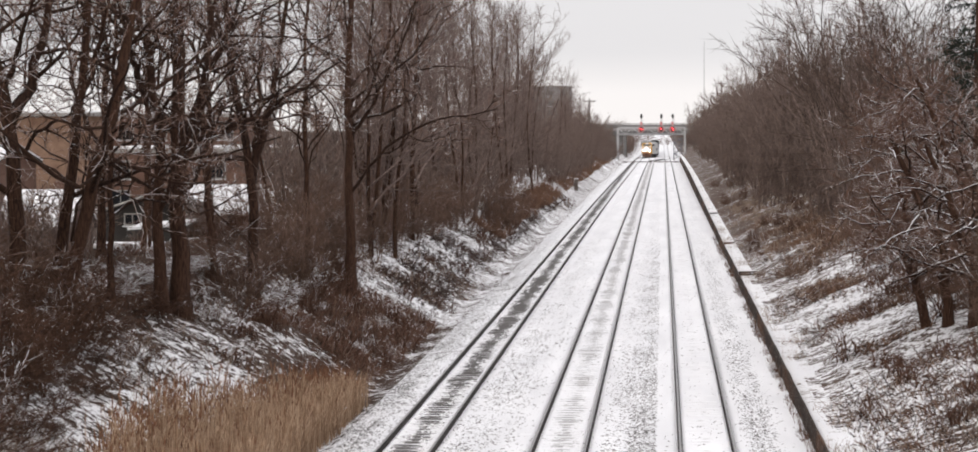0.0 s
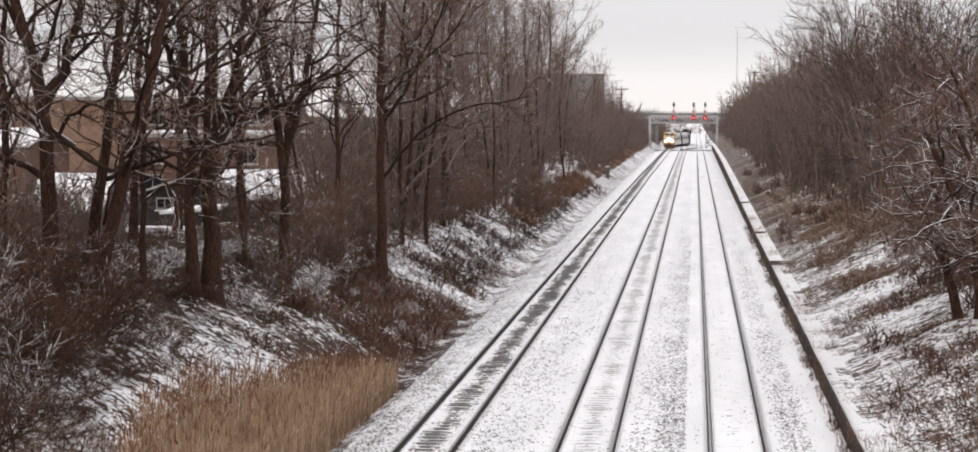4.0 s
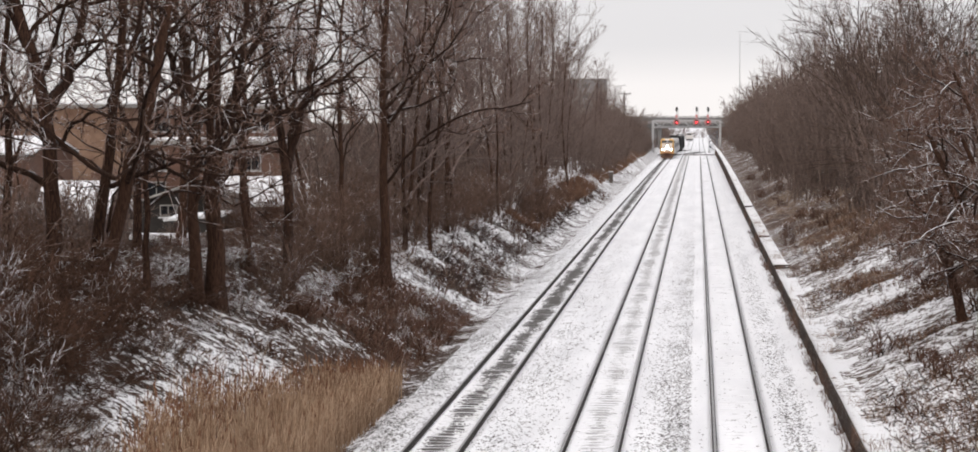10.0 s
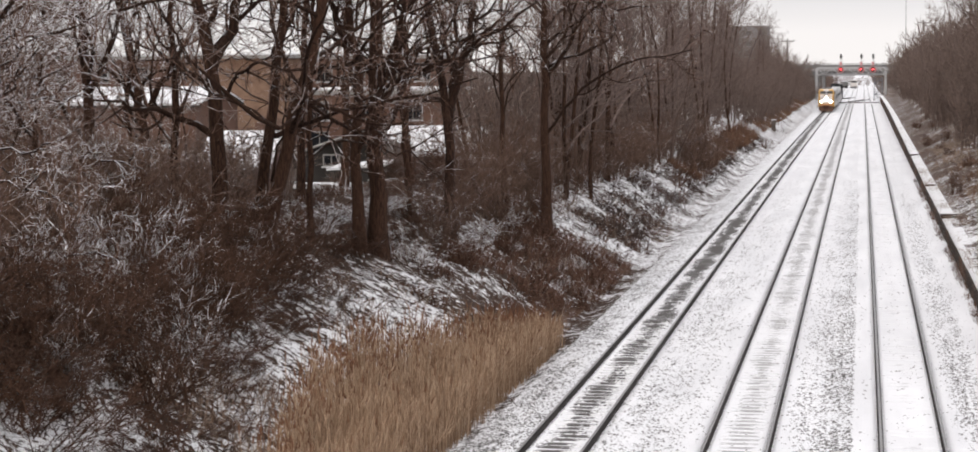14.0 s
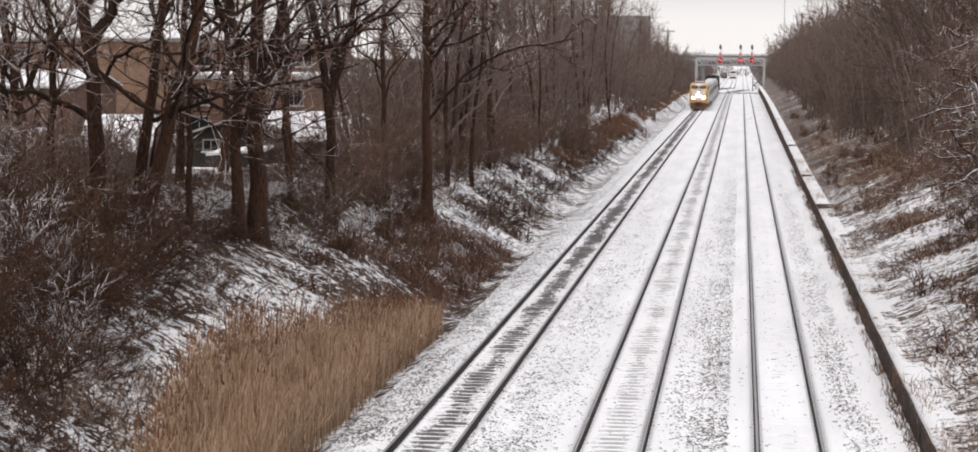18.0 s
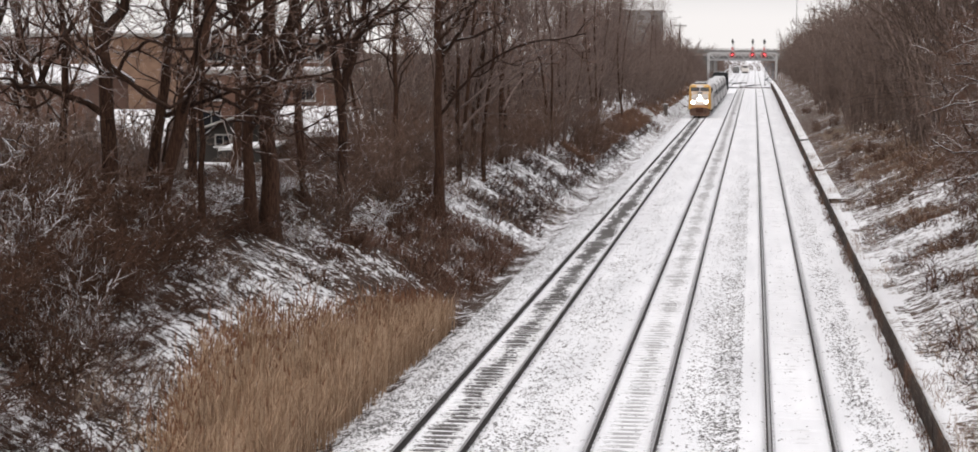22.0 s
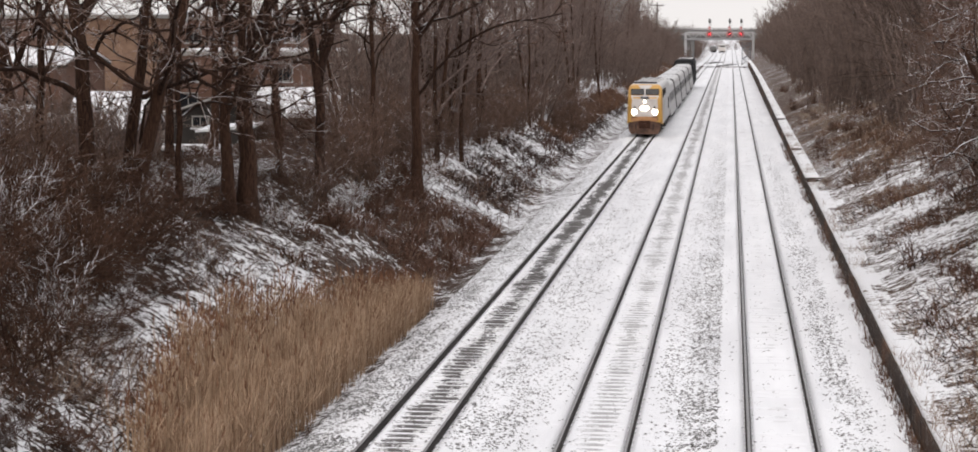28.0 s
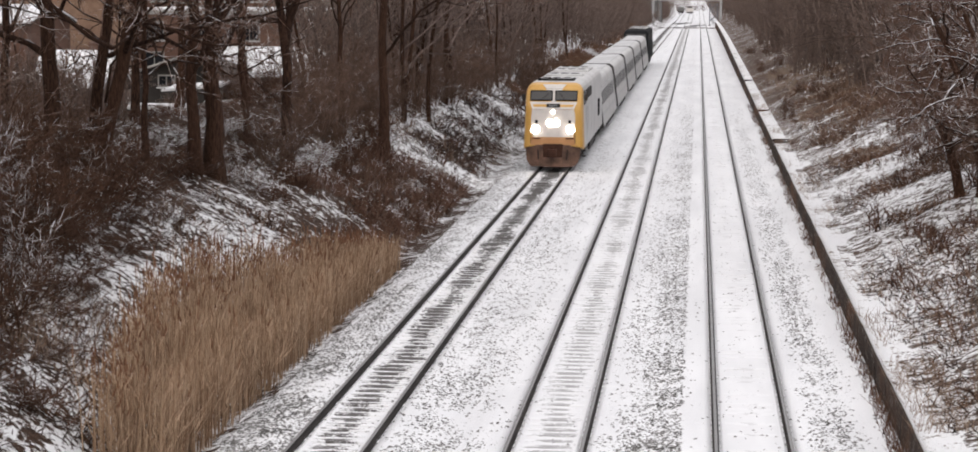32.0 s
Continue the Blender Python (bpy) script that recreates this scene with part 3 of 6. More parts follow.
for sx in (-5.6, -0.45, 2.5):
    signal = thing("railway_signal", "two-headed railway signal showing red, on the gantry", "signal", pose(sx, GY - 1.2, 0), group="signals on the gantry")
    part("mast", rods(((0, 0.25, GZ0 + 0.1), (0, 0.25, 11.6), 0.075)), M_GALV, signal)
    part("ladder", boxes((0.25, 0.2, GZ0 + 0.2, 0.3, 0.25, 11.2), (0.5, 0.2, GZ0 + 0.2, 0.55, 0.25, 11.2), *[(0.25, 0.2, GZ0 + 0.4 + 0.5 * i, 0.55, 0.24, GZ0 + 0.44 + 0.5 * i) for i in range(9)]), M_GALV, signal)
    part("marker_plate", boxes((-0.3, 0.02, 8.55, 0.3, 0.06, 9.5), bevel=0.01), M_REDPLATE_GLOW, signal)
    signal_head(signal, 0.05, 0, 10.9, False, 0.8)
    signal_head(signal, 0.0, 0, 7.55, True)
    # added disc, coloured as the red bloom spreading round the lit lens
    part("red_target", rods(((0.0, 0.19, 7.5), (0.0, 0.2, 7.5), 0.85), sides=20), M_REDPLATE_GLOW, signal)

tower = thing("access_tower", "blue-grey steel lattice access tower beside the tracks", "tower", pose(4.1, 548, float(dip(548))))
for tx in (-1.1, 1.1):
    for ty in (-1.1, 1.1):
        part("post", boxes((tx - 0.09, ty - 0.09, -0.5, tx + 0.09, ty + 0.09, 6.0)), M_TOWER, tower)
        part("footing", boxes((tx - 0.3, ty - 0.3, -0.7, tx + 0.3, ty + 0.3, 0.1), bevel=0.03), M_CONCRETE, tower)
for k in range(4):
    z = 1.3 + 1.45 * k
    part("landing", boxes((-1.2, -1.2, z, 1.2, 1.2, z + 0.1)), M_TOWER, tower)
    for ty in (-1.1, 1.1):
        part("handrail", rods(((-1.1, ty, z + 0.9), (1.1, ty, z + 0.9), 0.04)), M_TOWER, tower)
    sx = 1 if k % 2 else -1
    part("stair_flight", slab([(-sx * 1.0, -0.9, z - 1.35), (-sx * 1.0, 0.0, z - 1.35), (sx * 1.0, 0.0, z), (sx * 1.0, -0.9, z)], 0.14), M_TOWER, tower)
    part("brace", rods(((-1.1, -1.1, z - 1.3), (1.1, -1.1, z), 0.05)), M_TOWER, tower)

# ---------- road bridge behind the gantry ----------
BY = 612
bridge = thing("road_bridge", "grey concrete road bridge over the railway cutting", "bridge", pose(0, BY, 0), kind="structure")
part("deck", boxes((-60, -5, 6.9, 60, 5, 7.9), bevel=0.05), M_CONCRETE, bridge)
for dy in (-4.2, -1.4, 1.4, 4.2):
    part("girder", boxes((-40, dy - 0.25, 6.0, 40, dy + 0.25, 6.9)), M_GIRDER, bridge)
for dy in (-5.1, 4.9):
    part("parapet", boxes((-60, dy, 7.6, 60, dy + 0.2, 8.75), bevel=0.03), M_GIRDER, bridge)
    part("handrail", boxes((-60, dy + 0.03, 8.95, 60, dy + 0.15, 9.1)), M_GIRDER, bridge)
    for i in range(49):
        part("baluster", boxes((-48 + 2 * i, dy + 0.06, 8.75, -47.9 + 2 * i, dy + 0.14, 8.95)), M_GIRDER, bridge)
for px in (-11.6, 10.6):
    for dy in (-4, 0, 4):
        part("pier", boxes((px - 0.5, dy - 0.5, -2.0, px + 0.5, dy + 0.5, 5.6), bevel=0.08), M_GIRDER, bridge)
    part("pier_cap", boxes((px - 0.65, -5, 5.5, px + 0.65, 5, 6.0), bevel=0.05), M_GIRDER, bridge)
part("abutment", boxes((-60, -3.5, -2.2, -12.4, 4.5, 6.0), bevel=0.05), M_GIRDER, bridge)
part("abutment", boxes((9.2, -3.5, -2.2, 60, 4.5, 6.0), bevel=0.05), M_GIRDER, bridge)

# a dark line across all three tracks, built of flat strips
cross_strips = thing("crossing_planks", "dark flat strips laid flush across three snowy tracks", "track crossing", pose(0, 494, float(dip(494))))
for a, b in ((-9.8, -8.1), (-7.9, -6.6), (-6.4, -3.85), (-3.6, -2.35), (-2.1, 0.25), (0.5, 1.75), (2.0, 4.0)):
    for k in range(3):
        part("plank", boxes((a, -0.9 + 0.6 * k, -0.2, b, -0.35 + 0.6 * k, 0.01), bevel=0.02), M_BOARD, cross_strips)


# ---------- the train ----------
def wheelset(parent, y):
    axle = part("wheelset", rods(((-0.78, y, 0.46), (-0.62, y, 0.46), 0.46), ((0.62, y, 0.46), (0.78, y, 0.46), 0.46), ((-0.62, y, 0.46), (0.62, y, 0.46), 0.08), sides=20), M_DARK, parent)
    return axle


def bogie(parent, y, reach=1.4):
    frame_bm = boxes((-1.15, y - reach - 0.6, 0.42, -0.85, y + reach + 0.6, 0.78), (0.85, y - reach - 0.6, 0.42, 1.15, y + reach + 0.6, 0.78), (-0.9, y - 0.3, 0.5, 0.9, y + 0.3, 0.8), bevel=0.05)
    b = part("bogie", frame_bm, M_DARK, parent)
    for dy in (-reach, reach):
        wheelset(b, y + dy)
        for sx in (-1, 1):
            part("axle_box", boxes((sx * 1.16 - 0.08, y + dy - 0.2, 0.3, sx * 1.16 + 0.08, y + dy + 0.2, 0.66), bevel=0.03), M_DARK, b)


def locomotive(label, livery):
    """A streamlined diesel locomotive, its nose at y = 0, its tail at y = 20.6."""
    loco = thing("locomotive", label, "locomotive")
    front, side, face = livery
    cab = [(0.0, 1.20, 1.10, 1.16, 3.02, 0.24), (0.06, 1.34, 1.24, 1.12, 3.14, 0.27), (0.16, 1.45, 1.35, 1.08, 3.26, 0.29), (0.28, 1.50, 1.41, 1.04, 3.36, 0.30),
           (0.78, 1.53, 1.42, 0.95, 4.00, 0.34), (1.02, 1.53, 1.42, 0.95, 4.20, 0.40), (1.4, 1.53, 1.43, 0.95, 4.30, 0.44)]
    part("cab", loft(cab), front, loco, "yellow cab with a rounded nose" if face else "")
    hood = [(1.404, 1.53, 1.43, 0.95, 4.30, 0.44), (3.0, 1.53, 1.43, 0.95, 4.34, 0.46), (20.2, 1.53, 1.43, 0.95, 4.34, 0.46), (20.6, 1.45, 1.36, 1.0, 4.24, 0.46)]
    part("body", loft(hood), side, loco)
    if face:
        plate = bmesh.new()
        poly(plate, [(-1.0, -0.006, 1.60), (1.0, -0.006, 1.60), (1.10, -0.006, 1.9), (1.12, -0.006, 2.6), (1.06, -0.006, 3.0), (-1.06, -0.006, 3.0), (-1.12, -0.006, 2.6), (-1.10, -0.006, 1.9)], 0.012)
        part("nose_panel", plate, face, loco, "white panel on the nose")
        # lamp glow on the lower nose, laid on as an orange strip
        part("lower_band", boxes((-1.13, -0.014, 1.20, 1.13, 0.02, 1.585), bevel=0.005), M_LAMPLIT, loco, "lower yellow nose coloured orange as lit by the lamps")
        brow = bmesh.new()
        poly(brow, [(-1.05, -0.01, 3.01), (1.05, -0.01, 3.01), (1.2, 0.262, 3.36), (-1.2, 0.262, 3.36)], 0.02)
        part("brow_panel", brow, face, loco)
        post = bmesh.new()
        poly(post, [(-0.13, 0.262, 3.36), (0.13, 0.262, 3.36), (0.42, 0.765, 4.0), (-0.42, 0.765, 4.0)], 0.02)
        part("roof_stripe", post, face, loco)
        stripe = bmesh.new()
        poly(stripe, [(-0.42, 0.765, 4.01), (0.42, 0.765, 4.01), (0.6, 1.01, 4.215), (-0.6, 1.01, 4.215)], 0.02)
        part("roof_stripe", stripe, face, loco)
    for sx in (-1, 1):
        xs = sorted((sx * 0.09, sx * 1.17))
        glass = bmesh.new()
        poly(glass, [(xs[0], 0.325, 3.46), (xs[1], 0.325, 3.46), (xs[1], 0.66, 3.89), (xs[0], 0.66, 3.89)], 0.03)
        pane = part("windshield", glass, M_WINDSCREEN, loco, "dark windscreen")
        part("wiper", rods(((sx * 0.62, 0.28, 3.45), (sx * 0.3, 0.50, 3.76), 0.012)), M_BLACK, pane)
        rim = bmesh.new()
        for p, q in (((xs[0], 0.30, 3.45), (xs[1], 0.30, 3.45)), ((xs[0], 0.64, 3.90), (xs[1], 0.64, 3.90)), ((xs[0], 0.30, 3.45), (xs[0], 0.64, 3.90)), ((xs[1], 0.30, 3.45), (xs[1], 0.64, 3.90))):
            rod(rim, p, q, 0.03)
        part("window_rubber", rim, M_BLACK, pane)
        for y0 in (1.5, 2.6):
            part("side_window", slab([(sx * 1.468, y0 + 0.15, 3.14), (sx * 1.468, y0 + 0.95, 3.14), (sx * 1.447, y0 + 0.8, 3.86), (sx * 1.447, y0, 3.86)], 0.03), M_GLASS, loco)
        part("cab_door", boxes((sx * 1.52 - 0.012, 3.7, 1.15, sx * 1.52 + 0.012, 4.35, 3.0), bevel=0.01), side, loco)
        grille = part("side_grille", boxes((sx * 1.45 - 0.03, 4.2, 3.32, sx * 1.45 + 0.03, 8.4, 3.85), bevel=0.01), M_DARK, loco)
        for i in range(6):
            part("louvre", boxes((sx * 1.475 - 0.03, 4.3 + 0.7 * i, 3.36, sx * 1.475 + 0.03, 4.72 + 0.7 * i, 3.80)), M_DARK, grille)
        part("side_vent", boxes((sx * 1.51 - 0.03, 15.2, 1.75, sx * 1.51 + 0.03, 16.6, 2.7), bevel=0.01), M_BLACK, loco)
        for k in range(3):
            y0 = 5.0 + 3.3 * k
            part("side_panel", boxes((sx * 1.505 - 0.012, y0, 1.3, sx * 1.505 + 0.012, y0 + 3.1, 2.9), bevel=0.01), side, loco)
        part("ditch_lamp", rods(((sx * 0.88, -0.02, 1.98), (sx * 0.88, -0.10, 1.98), 0.21), sides=20), M_LAMP if face else M_GLASS, loco, "lit ditch lamp" if face else "")
        part("lamp_housing", rods(((sx * 0.88, 0.15, 1.98), (sx * 0.88, -0.03, 1.98), 0.26), sides=20), M_SILVER if face else side, loco)
        part("class_lamp", boxes((sx * 0.84 - 0.07, -0.05, 2.30, sx * 0.84 + 0.07, 0.0, 2.46), bevel=0.02), M_GLASS, loco)
        part("nose_step", boxes((sx * 0.85 - 0.2, -0.06, 1.50, sx * 0.85 + 0.2, 0.0, 1.56)), M_RUST, loco)
        part("grab_iron", rods(((sx * 1.12, -0.06, 1.3), (sx * 1.12, -0.06, 1.75), 0.018), ((sx * 1.12, 0.1, 1.75), (sx * 1.12, -0.06, 1.75), 0.018)), M_DARK, loco)
        part("fuel_skirt", boxes((sx * 1.42 - 0.05, 7.4, 0.42, sx * 1.42 + 0.05, 13.2, 0.97), bevel=0.03), M_DARK, loco)
        for zz in (0.45, 0.72):
            part("step", boxes((sx * 1.35 - 0.2, 2.1, zz, sx * 1.35 + 0.2, 2.5, zz + 0.05)), M_DARK, loco)
        part("mirror", boxes((sx * 1.60 - 0.08, 1.15, 3.4, sx * 1.60 + 0.08, 1.2, 3.72), bevel=0.02), M_DARK, loco)
    for dx in (-0.16, 0.16):
        part("headlamp", rods(((dx, -0.02, 2.32), (dx, -0.09, 2.32), 0.18), sides=20), M_LAMP if face else M_GLASS, loco, "lit headlamp" if face else "")
    part("top_lamp", rods(((0, 0.0, 2.86), (0, -0.06, 2.86), 0.09), sides=16), M_LAMP if face else M_GLASS, loco)
    part("lamp_bezel", boxes((-0.40, -0.03, 2.10, 0.40, 0.02, 2.54), bevel=0.03), M_SILVER if face else side, loco)
    board = part("number_board", boxes((-0.34, 0.0, 3.10, 0.34, 0.2, 3.28), bevel=0.02), M_BLACK, loco)
    part("number_bars", boxes(*[(-0.22 + 0.12 * i, -0.006, 3.14, -0.15 + 0.12 * i, 0.0, 3.24) for i in range(4)]), M_GALV, board)
    pilot = bmesh.new()
    rings = []
    for x, top in ((-1.44, 1.2), (-1.0, 1.2), (-0.52, 1.2), (-0.5, 0.62), (0.5, 0.62), (0.52, 1.2), (1.0, 1.2), (1.44, 1.2)):
        back = 0.34 * (abs(x) / 1.44) ** 2.4
        rings.append([pilot.verts.new((x * k, back + y, z)) for k, y, z in ((0.98, -0.12, top), (0.93, -0.22, 0.42), (0.78, -0.38, 0.12), (0.78, -0.28, 0.12), (0.92, -0.12, 0.46), (0.98, -0.02, top))])
    for a, b in zip(rings, rings[1:]):
        for i in range(6):
            pilot.faces.new((a[i], a[(i + 1) % 6], b[(i + 1) % 6], b[i]))
    pilot.faces.new(rings[0])
    pilot.faces.new(rings[-1])
    bmesh.ops.recalc_face_normals(pilot, faces=pilot.faces)
    part("pilot", pilot, M_PILOT, loco, "dark grimy pilot plough")
    part("coupler", boxes((-0.16, -0.75, 0.70, 0.16, 0.0, 0.98), (-0.24, -0.85, 0.64, 0.24, -0.6, 1.04), bevel=0.04), M_RUST, loco)
    part("coupler_pocket", boxes((-0.52, -0.12, 0.58, 0.52, -0.02, 1.26), bevel=0.03), M_RUST, loco)
    for dx in (-0.75, 0.75):
        part("brake_hose", rods(((dx, -0.16, 0.95), (dx * 0.95, -0.30, 0.5), 0.03)), M_BLACK, loco)
    for y0, w, x0, x1 in ((2.6, 1.5, -1.0, 0.9), (7.6, 2.4, -1.0, 1.0), (13.4, 2.6, -1.0, 1.0), (17.0, 2.0, -1.0, 1.0)):
        unit = part("roof_unit", boxes((x0, y0, 4.28, x1, y0 + w, 4.44), bevel=0.06), M_BLACK if y0 < 3 else M_SILVER, loco)
        part("unit_snow", boxes((x0 + 0.12, y0 + 0.15, 4.44, x1 - 0.12, y0 + w - 0.15, 4.452)), M_ROOF, unit, "thin snow on the roof unit")
        for i in range(3):
            xc = x0 + (x1 - x0) * (0.22 + 0.28 * i)
            part("roof_fan", rods(((xc, y0 + w / 2, 4.44), (xc, y0 + w / 2, 4.48), 0.22), sides=14), M_DARK, unit)
    part("roof_snow", boxes((-0.9, 4.4, 4.30, 0.9, 7.3, 4.352), (-0.9, 10.3, 4.30, 0.9, 13.1, 4.352), bevel=0.02), M_ROOF, loco, "thin snow on the roof")
    part("horn", rods(((-0.3, 2.2, 4.38), (-0.3, 1.8, 4.46), 0.05, 0.09), ((0.0, 2.25, 4.38), (0.0, 1.8, 4.44), 0.05, 0.09)), M_DARK, loco)
    part("underframe", boxes((-1.3, 0.3, 0.6, 1.3, 20.4, 1.0)), M_DARK, loco)
    bogie(loco, 4.0)
    bogie(loco, 17.0)
    return loco


def coach():
    """A low silver coach, 21.6 m over its ends."""
    car = thing("passenger_coach", "silver-grey passenger coach with a snow-dusted roof and dark windows", "train coach", group="coaches of the train")
    secs = [(0.15, 1.50, 1.16, 0.72, 3.62, 0.42), (0.45, 1.56, 1.22, 0.66, 3.70, 0.45), (21.15, 1.56, 1.22, 0.66, 3.70, 0.45), (21.4, 1.50, 1.16, 0.72, 3.62, 0.42)]
    part("body", loft(secs), M_SILVER, car)
    for i in range(6):
        y0 = 0.6 + 3.42 * i
        part("roof_panel", boxes((-0.82, y0, 3.66, 0.82, y0 + 3.35, 3.735), bevel=0.02), M_ROOF, car, "roof panel dusted with grey snow")
    side_x = lambda z: 1.56 + (1.22 - 1.56) * (z - 0.66) / (3.25 - 0.66)
    for sx in (-1, 1):
        z0, z1 = 1.92, 2.72
        for i in range(8):
            y0 = 2.5 + 2.1 * i
            win = slab([(sx * (side_x(z0) + 0.006), y0, z0), (sx * (side_x(z0) + 0.006), y0 + 1.55, z0), (sx * (side_x(z1) + 0.006), y0 + 1.55, z1), (sx * (side_x(z1) + 0.006), y0, z1)], 0.012)
            part("window", win, M_COACHGLASS, car)
        for zz, hh, mt in ((1.30, 0.10, M_GALV), (2.95, 0.10, M_ROOF)):
            stripe = slab([(sx * (side_x(zz) + 0.005), 0.5, zz), (sx * (side_x(zz) + 0.005), 21.0, zz), (sx * (side_x(zz + hh) + 0.005), 21.0, zz + hh), (sx * (side_x(zz + hh) + 0.005), 0.5, zz + hh)], 0.008)
            part("stripe", stripe, mt, car)
        for y0 in (0.75, 19.9):
            door = slab([(sx * (side_x(0.95) + 0.007), y0, 0.95), (sx * (side_x(0.95) + 0.007), y0 + 0.85, 0.95), (sx * (side_x(3.0) + 0.007), y0 + 0.85, 3.0), (sx * (side_x(3.0) + 0.007), y0, 3.0)], 0.014)
            d = part("door", door, M_ROOF, car)
            part("door_window", slab([(sx * (side_x(2.0) + 0.024), y0 + 0.2, 2.0), (sx * (side_x(2.0) + 0.024), y0 + 0.65, 2.0), (sx * (side_x(2.7) + 0.024), y0 + 0.65, 2.7), (sx * (side_x(2.7) + 0.024), y0 + 0.2, 2.7)], 0.008), M_GLASS, d)
        part("skirt", boxes((sx * 1.5 - 0.03, 5.6, 0.36, sx * 1.5 + 0.03, 16.0, 0.70), bevel=0.02), M_DARK, car)
    for y0 in (0.46, 20.7):
        part("end_band", loft([(y0 - 0.35, 1.53, 1.19, 0.66, 3.67, 0.43), (y0 - 0.3, 1.585, 1.245, 0.64, 3.73, 0.46), (y0 + 0.3, 1.585, 1.245, 0.64, 3.73, 0.46), (y0 + 0.35, 1.53, 1.19, 0.66, 3.67, 0.43)]), M_DARK, car, "dark band round the end of the coach")
    for y0 in (-0.06, 21.38):
        part("gangway", loft([(y0 - 0.12, 1.44, 1.10, 0.7, 3.55, 0.4), (y0 + 0.3, 1.44, 1.10, 0.7, 3.55, 0.4)]), M_BLACK, car)
    part("underframe", boxes((-1.25, 0.4, 0.5, 1.25, 21.1, 0.75)), M_DARK, car)
    bogie(car, 3.6, 1.25)
    bogie(car, 17.9, 1.25)
    return car


lead = locomotive("yellow-nosed silver diesel locomotive with its headlamps lit", (M_YELLOW, M_SILVER, M_WHITE))
tail = locomotive("dark grey diesel locomotive coupled behind the coaches", (M_LOCO_DARK, M_LOCO_DARK, None))
first_coach = coach()
train = [(lead, 0.0, 20.6), (first_coach, 20.9, 21.6)]
for i in range(1, 5):
    train.append((copy_thing(first_coach, pose(0, 0, 0)), 20.9 + 21.95 * i, 21.6))
train.append((tail, 20.9 + 21.95 * 5, 20.6))
for ob, back, length in train:
    ob["group"] = "vehicles of the train" if ob in (lead, tail) else "coaches of the train"

# where the leading nose stands along the track, second by second
NOSE = [(0, 590), (1, 572), (2, 555), (3, 538), (6, 490), (8, 461), (10, 433), (13, 396), (16, 358), (19, 312), (20, 297.5), (22, 268), (24, 237), (27, 186), (28, 171), (30, 135.5), (31, 118), (32, 101.2)]


# ---------- bare trees, grown level by level ----------
def unit(a):
    return a / np.maximum(np.linalg.norm(a, axis=-1, keepdims=True), 1e-9)


def grow(rs, start, heading, length, radius, n, wander, lift, tip):
    """Polylines of n pieces from start, wandering and bending up; returns points (T, n + 1, 3) and radii (T, n + 1)."""
    p, d = [start], unit(heading)
    step = (length / n)[:, None]
    for _ in range(n):
        d = unit(d + rs.normal(0, wander, d.shape) + np.array([0, 0, lift]))
        p.append(p[-1] + d * step)
    fade = np.linspace(1, tip, n + 1)
    return np.stack(p, 1), radius[:, None] * fade[None, :]


def offshoots(rs, P, R, k, span, angle, length, n, wander, lift, thin, tip=0.3, least=0.0):
    """k side shoots on every polyline of P."""
    T, m, _ = P.shape
    s = span[0] + (span[1] - span[0]) * (np.arange(k)[None, :] + rs.uniform(0, 1, (T, k))) / k
    f = s * (m - 1)
    i = np.minimum(f.astype(int), m - 2)
    fr = (f - i)[..., None]
    t = np.arange(T)[:, None]
    a, b = P[t, i], P[t, i + 1]
    base, tang = a * (1 - fr) + b * fr, unit(b - a)
    rad = R[t, i] * (1 - fr[..., 0]) + R[t, i + 1] * fr[..., 0]
    u = unit(np.cross(tang, np.array([0.31, 0.22, 0.92]) + 0 * tang) + 1e-6)
    w = np.cross(tang, u)
    az, an = rs.uniform(0, 2 * math.pi, (T, k, 1)), np.radians(rs.uniform(angle[0], angle[1], (T, k, 1)))
    d = np.cos(an) * tang + np.sin(an) * (np.cos(az) * u + np.sin(az) * w)
    whole = np.linalg.norm(np.diff(P, axis=1), axis=2).sum(1)[:, None]
    L = whole * rs.uniform(length[0], length[1], (T, k)) * (1.2 - 0.6 * s)
    r = np.maximum(rad * thin, least)
    return grow(rs, base.reshape(-1, 3), d.reshape(-1, 3), L.ravel(), r.ravel(), n, wander, lift, tip)


def skin(sets):
    """Tubes round polylines: sets of (P, R, sides). Returns vertices and quads."""
    V, Q, at = [], [], 0
    for P, R, k in sets:
        T, m, _ = P.shape
        tang = unit(P[:, -1] - P[:, 0])
        u = unit(np.cross(tang, np.where(np.abs(tang[:, 2:3]) > 0.8, [[1.0, 0.1, 0]], [[0.1, 0, 1.0]])))
        w = np.cross(tang, u)
        ang = np.arange(k) * 2 * math.pi / k
        ring = np.cos(ang)[None, :, None] * u[:, None, :] + np.sin(ang)[None, :, None] * w[:, None, :]
        v = P[:, :, None, :] + R[:, :, None, None] * ring[:, None, :, :]
        V.append(v.reshape(-1, 3))
        idx = at + (np.arange(T)[:, None, None] * m + np.arange(m - 1)[None, :, None]) * k + np.arange(k)[None, None, :]
        nxt = at + (np.arange(T)[:, None, None] * m + np.arange(m - 1)[None, :, None]) * k + (np.arange(k)[None, None, :] + 1) % k
        Q.append(np.stack([idx, nxt, nxt + k, idx + k], -1).reshape(-1, 4))
        at += T * m * k
    return np.concatenate(V), np.concatenate(Q)


